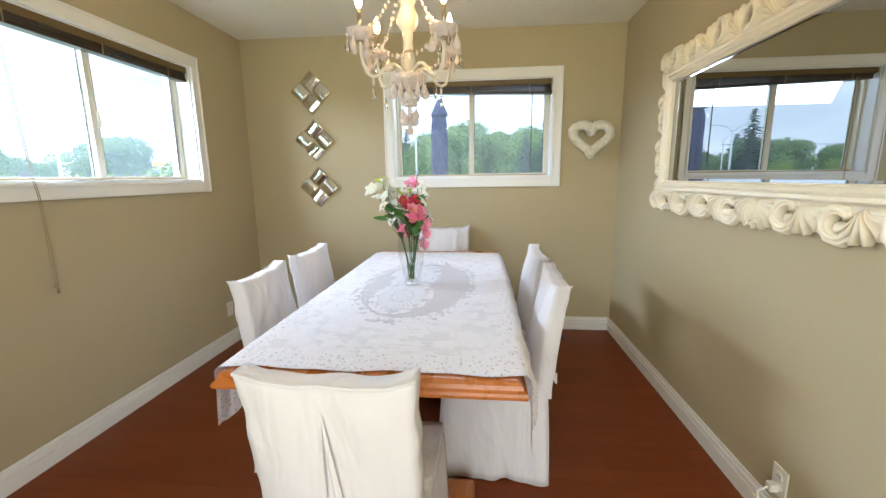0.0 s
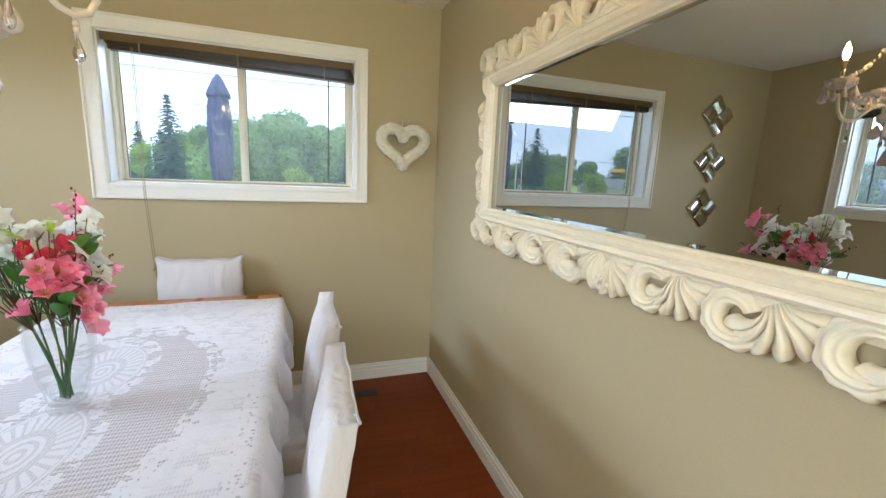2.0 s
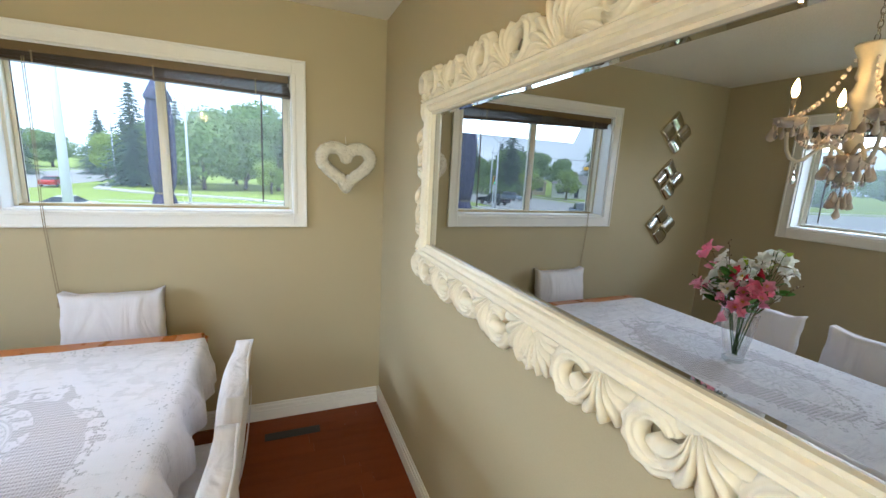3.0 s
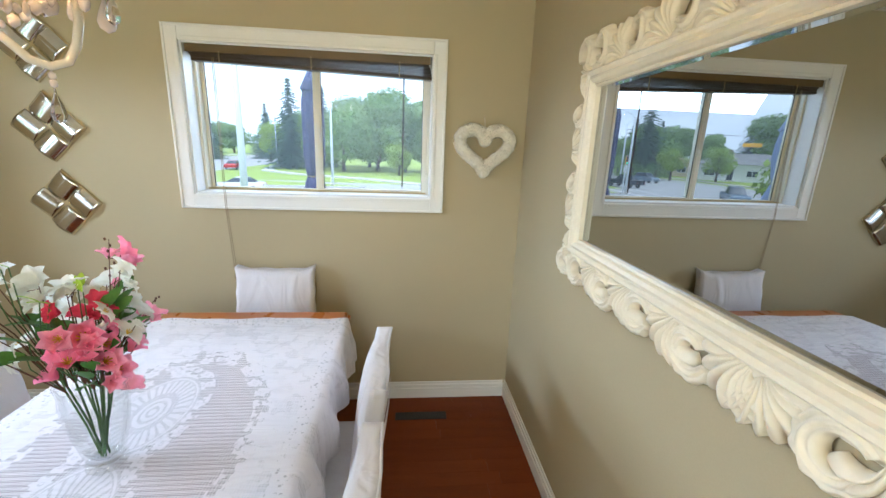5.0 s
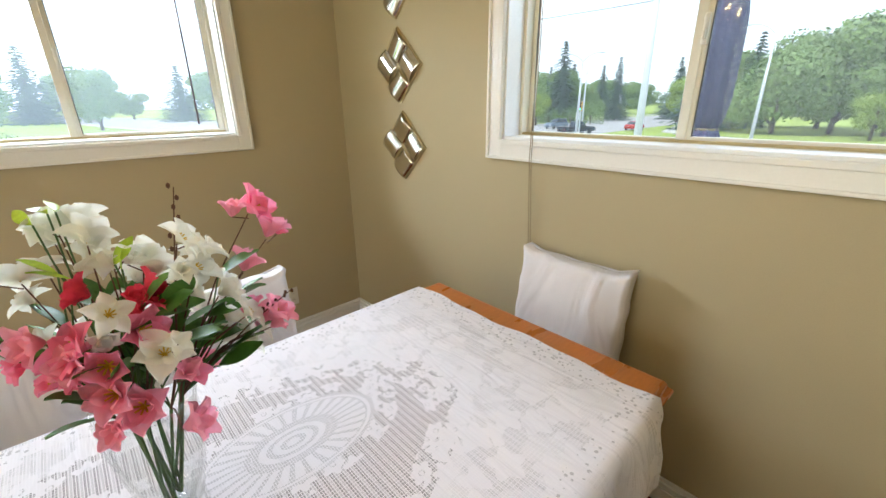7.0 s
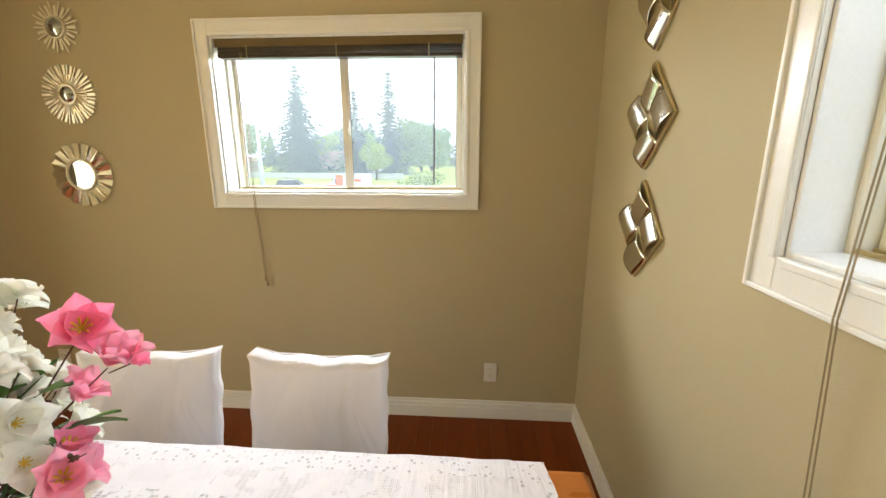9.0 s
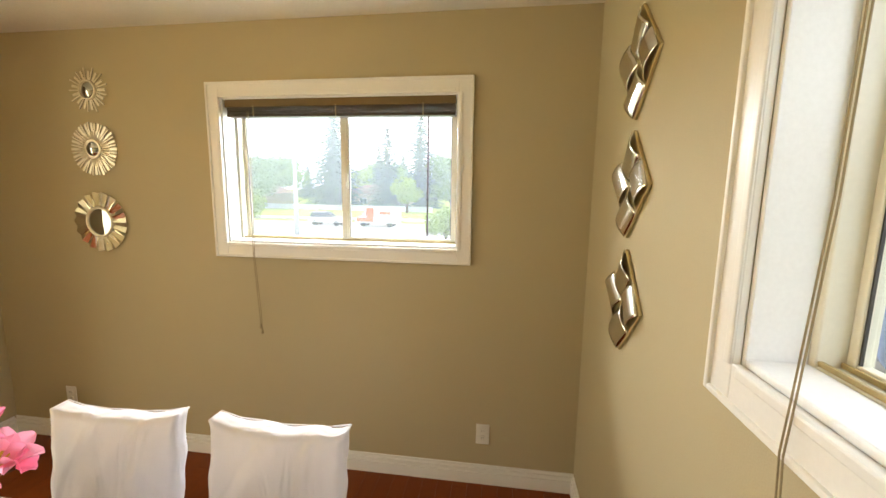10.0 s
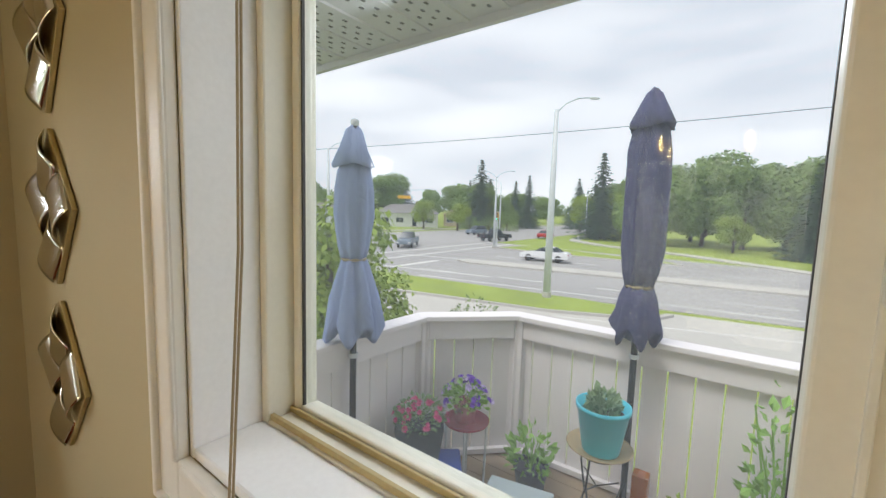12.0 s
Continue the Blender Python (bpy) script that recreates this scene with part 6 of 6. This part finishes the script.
def spruce_meshes(seed, tall=14.0, wide=3.4):
    rnd = random.Random(seed)
    bm = bmesh.new()
    tiers = 30
    for k in range(tiers):
        t = k / (tiers - 1)
        z = tall * (0.06 + 0.93 * t)
        reach = wide * (1 - t) ** 0.85 * rnd.uniform(0.78, 1.1) + 0.12
        n = max(5, int(15 * (1 - t) + 5))
        for i in range(n):
            a = 2 * math.pi * (i + rnd.random()) / n
            ln = reach * rnd.uniform(0.7, 1.12)
            c, s = math.cos(a), math.sin(a)
            steps = max(2, int(ln / 0.42))
            for j in range(steps):
                q = (j + 0.6) / steps
                r = ln * q
                zz = z - 0.32 * ln * q ** 1.3 + rnd.uniform(-0.12, 0.12)
                w = 0.30 + 0.26 * (1 - q)
                p = Vector((c * r, s * r, zz))
                side = Vector((-s, c, 0)) * w
                out = Vector((c, s, -0.30)) * rnd.uniform(0.35, 0.60)
                tilt = Vector((0, 0, rnd.uniform(-0.22, 0.05)))
                bm.faces.new([bm.verts.new(v) for v in (p - out * 0.5, p + side + tilt, p + out, p - side + tilt)])
    crown = bpy.data.meshes.new("crown")
    bm.to_mesh(crown)
    bm.free()
    crown.materials.append(SPRUCE)
    bm = tube([(0, 0, -0.2), (0, 0, tall * 0.5), (0, 0, tall * 0.98)], [0.28, 0.16, 0.03], 8)
    trunk = bpy.data.meshes.new("trunk")
    bm.to_mesh(trunk)
    bm.free()
    trunk.materials.append(BARK)
    return crown, trunk


def broad_meshes(seed, material, tall=11.0, wide=4.5, base=2.2, count=2600, leaf=0.5):
    rnd = random.Random(seed)
    blobs = []
    for k in range(13):
        a, r = rnd.uniform(0, 6.283), wide * 0.62 * math.sqrt(rnd.random())
        blobs.append((Vector((math.cos(a) * r, math.sin(a) * r, base + (tall - base) * (0.16 + 0.66 * rnd.random() * (1 - 0.35 * r / wide)))), wide * rnd.uniform(0.28, 0.48)))
    bm = bmesh.new()
    for k in range(count):
        c, r = rnd.choice(blobs)
        d = Vector((rnd.gauss(0, 1), rnd.gauss(0, 1), rnd.gauss(0.15, 0.8))).normalized()
        p = c + d * r * rnd.uniform(0.72, 1.08)
        n = (d + Vector((rnd.gauss(0, 0.5), rnd.gauss(0, 0.5), rnd.gauss(0.3, 0.5)))).normalized()
        s = n.cross(Vector((rnd.gauss(0, 1), rnd.gauss(0, 1), rnd.gauss(0, 1)))).normalized()
        t = n.cross(s)
        w = leaf * rnd.uniform(0.6, 1.3)
        bm.faces.new([bm.verts.new(v) for v in (p - s * w, p + t * w * 0.6, p + s * w, p - t * w * 0.6)])
    crown = bpy.data.meshes.new("crown")
    bm.to_mesh(crown)
    bm.free()
    crown.materials.append(material)
    bm = tube([(0, 0, -0.2), (0.05, 0, base), (0, 0.1, tall * 0.75)], [0.26, 0.2, 0.05], 8)
    for c, r in blobs[:7]:
        add_tube(bm, [(0.03, 0.03, base * 0.9), c * 0.5 + Vector((0, 0, base * 0.5)), c], [0.12, 0.08, 0.03], 6)
    trunk = bpy.data.meshes.new("trunk")
    bm.to_mesh(trunk)
    bm.free()
    trunk.materials.append(BARK)
    return crown, trunk


SPRUCES = [spruce_meshes(s, 14, w) for s, w in ((31, 4.8), (32, 4.0), (33, 5.4))]
BROADS = [broad_meshes(s, FOLIAGE, 11, w, 0.9, 15000, 0.19) for s, w in ((41, 5.0), (42, 5.6), (43, 4.4))]
LIMES = [broad_meshes(s, LIMEFOL, 7, 3.4, 1.6, 4500, 0.17) for s in (51, 52)] + [broad_meshes(53, LIMEFOL, 7, 3.0, 1.2, 9000, 0.10)]


def tree(kind, x, y, height, k=0, spread=1.0, z=GZ + 0.15):
    crown, trunk = {"spruce": SPRUCES, "broad": BROADS, "lime": LIMES}[kind][k % 3]
    words = {"spruce": ("dark green spruce with drooping tiers on the grass", "spruce"), "broad": ("full-leaved green tree standing on the grass", "tree"), "lime": ("small bright green tree on the grass", "tree")}[kind]
    t = thing(kind + "_tree" if kind != "broad" else "leafy_tree", words[0], words[1], kind + " trees", at=pose(x, y, z, 0, 0, (x * 37 + y * 11) % 360))
    f = height * 1.12 / (7 if kind == "lime" else 14 if kind == "spruce" else 10.5)
    for nm, me in (("trunk", trunk), ("crown", crown)):
        ob = new(nm, me)
        ob.parent = t
        ob.matrix_basis = Matrix.Diagonal((f * spread, f * spread, f, 1))
    return t


for row in (("spruce", -18, 77, 13.6, 0), ("spruce", -52, 92, 15.5, 2), ("spruce", -46, 108, 13, 1), ("spruce", -36, 120, 13, 0), ("spruce", -33, 126, 12, 1), ("spruce", -13.5, 84, 12.5, 1),
            ("spruce", 8.5, 62, 9.5, 2), ("spruce", 12, 66, 12, 0), ("spruce", -27, 140, 13, 2), ("spruce", -86, -34.5, 20.5, 2), ("spruce", -82, -33, 17, 1), ("spruce", -80, -20.5, 15, 0), ("spruce", -95, -16.5, 20.5, 1), ("spruce", -72, 118, 13, 0),
            ("spruce", -105, -30, 14, 1), ("spruce", -66, 140, 14, 2)):
    tree(*row)
for row in (("broad", -8.0, 72, 13, 0), ("broad", -2.5, 75, 13.5, 1), ("broad", 2.5, 74, 13, 2), ("broad", 7.5, 78, 13.5, 0), ("broad", 13, 82, 13, 1), ("broad", 20, 80, 13, 2), ("broad", -11.5, 86, 13, 2), ("broad", -5, 88, 14, 0), ("broad", 28, 88, 14, 1),
            ("broad", -58, 100, 12, 1), ("broad", -48, 96, 9, 0), ("broad", -84, 112, 12, 2), ("broad", -30, 150, 12, 1), ("broad", -76, -49, 11, 1), ("broad", -84, -60, 13, 2), ("broad", -110, -24, 12, 0), ("broad", -96, -9, 13, 1), ("broad", -90, -6, 11, 2), ("broad", -120, 60, 13, 1), ("broad", -104, 80, 13, 0), ("broad", -98, -72, 14, 0), ("broad", -110, 10, 13, 2)):
    tree(*row)
for row in (("lime", -26, 96, 8, 0), ("lime", -30, 104, 8, 1), ("lime", -22, 100, 9, 0), ("lime", -48, 76, 6, 1), ("lime", -56, 74, 6, 0), ("lime", -72, -14.5, 6.5, 1), ("lime", -100, -34, 9, 0), ("lime", -36, -23, 4.2, 1), ("lime", 1.5, 66, 4.5, 0)):
    tree(*row)
tree("lime", -5.0, 8.35, 4.7, 2, 1.1)
tree("lime", -31, -1.5, 3.0, 0, 1.3)
for k in range(46):
    a = math.radians(70 + k * 4.2)
    d = 190 + 30 * math.sin(k * 2.3)
    tree("broad" if k % 3 else "spruce", math.cos(a) * d, math.sin(a) * d + 10, 15 + 4 * math.sin(k * 1.7), k, 1.5)


def shrub(x, y, w, h, k, leaf=0.30):
    s = thing("hedge_shrub", "rounded clipped green shrub", "shrub", "shrubs", at=pose(x, y, GZ + 0.14))
    part("leaves", foliage(700, w, h * 1.3, leaf, k), FOLIAGE, s)
    part("branches", lathe([(0.12, 0), (0.2, h * 0.5), (0.02, h * 0.8)], 8), BARK, s)


for k, (x, y, w, h) in enumerate(((-50, 84, 2.6, 2.4), (-45, 84.5, 2.6, 2.4), (-40.5, 85, 2.6, 2.6))):
    shrub(x, y, w, h, k)
shrub(-4.8, 14.0, 1.2, 1.25, 9, 0.13)


def street_lamp(x, y, h, turn, arms, label, fat=1.0):
    s = thing("street_lamp", label, "street lamp", "street lamps", at=pose(x, y, GZ + 0.14, 0, 0, turn))
    part("pole", tube([(0, 0, 0), (0, 0, h * 0.5), (0, 0, h)], [0.15 * fat, 0.12 * fat, 0.08 * fat], 12), POLE, s, smooth=True)
    part("base", lathe([(0.24, 0), (0.24, 0.25), (0.16, 0.32)], 12), CONCRETE, s)
    for d in arms:
        part("arm", tube([(0, 0, h - 0.15), (0.5 * d, 0, h + 0.35), (1.1 * d, 0, h + 0.62), (1.7 * d, 0, h + 0.68)], 0.035, 8), POLE, s, smooth=True)
        bm = bmesh.new()
        add_ball(bm, (1.95 * d, 0, h + 0.66), 1.0, 2, (0.32, 0.13, 0.07))
        part("lamp_head", bm, POLE, s, smooth=True)
    return s


street_lamp(-6.12, 23.4, 9.75, 40, (1,), "tall galvanised street lamp on the grass strip", 1.4)
street_lamp(-22.0, 46.0, 8.6, 20, (1, -1), "double-armed galvanised street lamp at the crossing")
street_lamp(-5.6, 47.0, 9.5, 200, (1,), "tall galvanised street lamp on the grass island")
street_lamp(-32.5, -15.6, 7.2, 90, (), "plain white steel pole beside the road", 1.5)
street_lamp(-22, 82, 9.5, 200, (1,), "tall galvanised street lamp by the park")
street_lamp(-30, 62, 9.0, 160, (1,), "tall galvanised street lamp beside the road")
street_lamp(-25.6, 24.2, 9.2, 60, (1,), "tall galvanised street lamp on the near corner")

SIGNALY = surf("yellow_signal_enamel", (0.75, 0.42, 0.02), 0.4, var=0.05)
GREENL = glow("green_signal_light", (0.1, 0.9, 0.5), 1.5)


def traffic_signal(x, y, z, turn, label, pole=True):
    s = thing("traffic_signal", label, "traffic light", "traffic lights", at=pose(x, y, z, 0, 0, turn))
    part("housing", box(-0.17, 0.17, -0.12, 0.12, -0.5, 0.5, 0.02), SIGNALY, s, "yellow housing")
    for k in range(3):
        part("lens", lathe([(0.11, 0), (0.10, 0.02), (0.002, 0.03)], 14, m=pose(0, -0.121, 0.32 - 0.32 * k, 90)), GREENL if k == 2 else BLACK, s)
        part("visor", lathe([(0.13, 0), (0.13, 0.14), (0.12, 0.14), (0.12, 0)], 14, m=pose(0, -0.121, 0.32 - 0.32 * k, 90)), BLACK, s)
    if pole:
        part("pole", tube([(0, 0.2, GZ - z + 0.1), (0, 0.2, 0.6)], 0.07, 10), POLE, s)
        part("clamp", box(-0.05, 0.05, 0.10, 0.2, -0.05, 0.05), POLE, s)


traffic_signal(-22.6, 47.6, 1.0, 15, "green traffic light on the island pole")
traffic_signal(-25.0, 24.8, 1.2, 70, "yellow traffic light on the corner pole")
sign = thing("hanging_signal", "yellow traffic light hung from an overhead wire", "traffic light", at=pose(-36, 45.05, 3.2, 0, 0, 35))
part("housing", box(-0.9, 0.9, -0.15, 0.15, -0.22, 0.22, 0.03), SIGNALY, sign)
part("hanger", tube([(0, 0, 0.22), (0, 0, 1.0)], 0.02, 6), POLE, sign)
for k, (p, q, sag) in enumerate((((-60, 40.0, 4.9), (-22, 48.0, 4.5), 0.5), ((-27, 24, 6.3), (40, 36, 9.5), 0.8))):
    w = tube([Vector(p).lerp(Vector(q), t / 12) - Vector((0, 0, sag * 4 * (t / 12) * (1 - t / 12))) for t in range(13)], 0.02, 5)
    tagged(part("overhead_wire", w, BLACK), "thin dark overhead wire above the road", "wire", "overhead wires")
road_sign = thing("road_sign", "white road sign on a steel post", "road sign", at=pose(-33, 66, GZ + 0.14, 0, 0, 25))
part("plate", box(-0.35, 0.35, -0.015, 0.015, 1.6, 2.7, 0.01), SIDING, road_sign)
part("bar", box(-0.2, 0.2, -0.022, -0.016, 2.0, 2.15), BLACK, road_sign)
part("post", tube([(0, 0.03, 0), (0, 0.03, 2.7)], 0.03, 8), POLE, road_sign)


def car(x, y, turn, paint, kind, label, z=GZ):
    """A parked or waiting vehicle facing +x: body shell from side profile, glasshouse, wheels, lights."""
    c = thing({"sedan": "car", "suv": "car", "pickup": "pickup_truck", "van": "van"}[kind], label, {"sedan": "car", "suv": "car", "pickup": "pickup truck", "van": "van"}[kind], "vehicles", at=pose(x, y, z, 0, 0, turn))
    prof = {
        "sedan": ([(-2.25, 0.35), (-2.3, 0.75), (-2.1, 0.95), (-1.3, 1.0), (0.7, 0.98), (1.9, 0.84), (2.28, 0.68), (2.3, 0.35)], [(-1.6, 0.98), (-0.95, 1.38), (0.15, 1.40), (0.95, 0.97)]),
        "suv": ([(-2.25, 0.4), (-2.3, 0.9), (-2.2, 1.08), (0.9, 1.08), (2.0, 0.98), (2.28, 0.8), (2.3, 0.4)], [(-2.15, 1.07), (-1.85, 1.68), (0.1, 1.70), (0.95, 1.07)]),
        "pickup": ([(-2.8, 0.5), (-2.85, 1.12), (-0.75, 1.12), (1.0, 1.14), (2.5, 1.08), (2.8, 0.9), (2.82, 0.5)], [(-0.8, 1.12), (-0.65, 1.80), (0.55, 1.82), (1.15, 1.12)]),
        "van": ([(-2.7, 0.45), (-2.72, 2.3), (-2.6, 2.45), (0.9, 2.42), (1.3, 2.2), (1.9, 1.35), (2.6, 1.1), (2.75, 0.9), (2.75, 0.45)], None),
    }[kind]

    def shell(profile, w, top):
        bm = bmesh.new()
        zs = [q[1] for q in profile]
        sides = [[bm.verts.new((px, s * w * (1 - top * (pz - min(zs)) / (max(zs) - min(zs))), pz)) for px, pz in profile] for s in (-1, 1)]
        bm.faces.new(sides[0][::-1])
        bm.faces.new(sides[1])
        for k in range(len(profile)):
            j = (k + 1) % len(profile)
            bm.faces.new((sides[0][k], sides[0][j], sides[1][j], sides[1][k]))
        bmesh.ops.recalc_face_normals(bm, faces=bm.faces)
        bmesh.ops.bevel(bm, geom=list(bm.edges), offset=0.05, segments=2, affect="EDGES")
        return bm

    part("body", shell(prof[0], 0.92, 0.10), paint, c, smooth=False)
    if prof[1]:
        part("glasshouse", shell(prof[1], 0.78, 0.20), DARKGLASS, c, "dark windows")
        t = prof[1]
        part("roof_panel", box(t[1][0] + 0.05, t[2][0] - 0.05, -0.60, 0.60, t[1][1] - 0.02, t[1][1] + 0.03, 0.02), paint, c)
    else:
        part("windscreen", box(1.28, 1.95, -0.70, 0.70, 1.42, 1.50, 0.02, pose(1.62, 0, 1.8) @ pose(0, 0, 0, 0, 53, 0) @ pose(-1.62, 0, -1.45)), DARKGLASS, c)
        for s in (-1, 1):
            part("side_window", box(0.55, 1.35, s * 0.86 - 0.03, s * 0.86 + 0.03, 1.35, 1.85, 0.02), DARKGLASS, c)
    if kind == "pickup":
        part("load_bed", box(-2.7, -0.9, -0.74, 0.74, 1.10, 1.135), BLACK, c)
    f = prof[0][-1][0]
    for wx in (f * 0.62, -f * 0.60):
        for s in (-1, 1):
            wheel = part("wheel", lathe([(0.20, -0.10), (0.32, -0.10), (0.345, -0.06), (0.345, 0.06), (0.32, 0.10), (0.20, 0.10)], 20, m=pose(wx, s * 0.80, 0.345, 90)), RUBBER, c)
            part("rim", lathe([(0.20, -0.09), (0.20, 0.09), (0.06, 0.105), (0.002, 0.105)], 16, m=pose(wx, s * 0.80, 0.345, 90 * s + 0)), POLE, wheel)
    for s in (-1, 1):
        part("headlight", box(f - 0.10, f + 0.012, s * 0.68 - 0.15, s * 0.68 + 0.15, 0.62, 0.74, 0.02), SIDING, c)
        part("tail_light", box(-f - 0.012, -f + 0.10, s * 0.72 - 0.12, s * 0.72 + 0.12, 0.72, 0.84, 0.02), REDM, c)
    return c


CARWHITE = surf("white_car_paint", (0.72, 0.72, 0.72), 0.2, var=0.02, bump=0)
CARGREY = surf("grey_blue_car_paint", (0.16, 0.20, 0.25), 0.25, var=0.02, bump=0)
CARBLACK = surf("black_car_paint", (0.02, 0.022, 0.03), 0.2, var=0.02, bump=0)
CARRED = surf("red_car_paint", (0.42, 0.03, 0.03), 0.25, var=0.02, bump=0)
ORANGE = surf("orange_van_wrap", (0.75, 0.13, 0.02), 0.3, var=0.03, bump=0)
car(-12.8, 39.6, 188, CARWHITE, "sedan", "white sedan waiting on the main road")
car(-30.5, 39.8, -60, CARGREY, "pickup", "grey-blue pickup truck turning in the crossing")
car(-28.6, 58.0, 70, CARBLACK, "pickup", "black pickup truck on the cross road")
car(-38.8, 69.0, -100, CARGREY, "suv", "grey car on the cross road")
car(-21.5, 88.0, 30, CARBLACK, "sedan", "dark car beside the park")
car(-26.0, 72.0, 95, CARRED, "sedan", "red car on the cross road")
car(-46.0, -18.6, 90, CARWHITE, "suv", "white car on the road past the house")
van = car(-46.0, -12.0, -90, CARWHITE, "van", "white delivery van with an orange front")
part("orange_wrap", box(0.4, 2.5, -0.935, 0.935, 0.62, 1.12, 0.02), ORANGE, van, "orange painted front panels")
part("orange_wrap", box(0.35, 1.25, -0.90, 0.90, 1.10, 2.30, 0.03), ORANGE, van, "orange painted cab")
part("logo_bar", box(-1.8, -0.4, -0.95, 0.95, 1.55, 1.85, 0.01), ORANGE, van, "orange bar on the side")


def house(x, y, turn, w, d, h, wall, roof, label):
    b = thing("house", label, "house", "bungalows", at=pose(x, y, GZ + 0.12, 0, 0, turn))
    part("wall", box(-w / 2, w / 2, -d / 2, d / 2, 0, h), wall, b)
    bm = bmesh.new()
    o = 0.6
    lo = [bm.verts.new(p) for p in ((-w / 2 - o, -d / 2 - o, h), (w / 2 + o, -d / 2 - o, h), (w / 2 + o, d / 2 + o, h), (-w / 2 - o, d / 2 + o, h))]
    hi = [bm.verts.new(p) for p in ((-w / 2 + d * 0.35, 0, h + d * 0.24), (w / 2 - d * 0.35, 0, h + d * 0.24))]
    for f in ((lo[0], lo[1], hi[1], hi[0]), (lo[2], lo[3], hi[0], hi[1]), (lo[1], lo[2], hi[1]), (lo[3], lo[0], hi[0]), lo[::-1]):
        bm.faces.new(f)
    rf = part("roof", bm, roof, b)
    part("chimney", box(w * 0.12, w * 0.12 + 0.7, -0.35, 0.35, h + 0.5, h + d * 0.24 + 0.8), ROOFB, rf)
    for k in range(4):
        xx = -w / 2 + w * (k + 0.6) / 4.2
        if k == 2:
            part("door", box(xx - 0.5, xx + 0.5, -d / 2 - 0.05, -d / 2 + 0.05, 0.3, 2.4, 0.02), DARKGLASS, b)
            continue
        win = part("window", box(xx - 0.95, xx + 0.95, -d / 2 - 0.06, -d / 2 + 0.05, 1.0, 2.3, 0.02), SIDING, b)
        for s in (-1, 1):
            part("pane", box(xx + s * 0.45 - 0.40, xx + s * 0.45 + 0.40, -d / 2 - 0.08, -d / 2 - 0.062, 1.1, 2.2), DARKGLASS, win)
    part("step", box(-w / 2 + w * 2.6 / 4.2 - 0.9, -w / 2 + w * 2.6 / 4.2 + 0.9, -d / 2 - 1.2, -d / 2 - 0.06, 0, 0.3), CONCRETE, b)


house(-66, 80, 38, 15, 9, 3.4, SIDING, ROOFG, "white sided bungalow with a grey roof")
house(-84, 66, 50, 14, 9, 3.2, SIDING, ROOFG, "white sided bungalow with a grey roof")
house(-58, 96, 20, 12, 8, 3.2, TANWALL, ROOFB, "tan bungalow with a brown roof")
house(-91, -25.5, 75, 14, 9, 3.3, TANWALL, ROOFB, "tan bungalow with a brown roof and chimney")
house(-88, -55, 68, 16, 9, 3.3, TANWALL, ROOFB, "tan bungalow with a brown roof")
fence = thing("yard_fence", "pale low fence along the far pavement", "fence", at=pose(-74, -10, GZ + 0.14, 0, 0, -96))
for k in range(26):
    part("fence_panel", box(k * 1.6, k * 1.6 + 1.56, -0.02, 0.02, 0.1, 1.15, 0.005), POLE, fence)
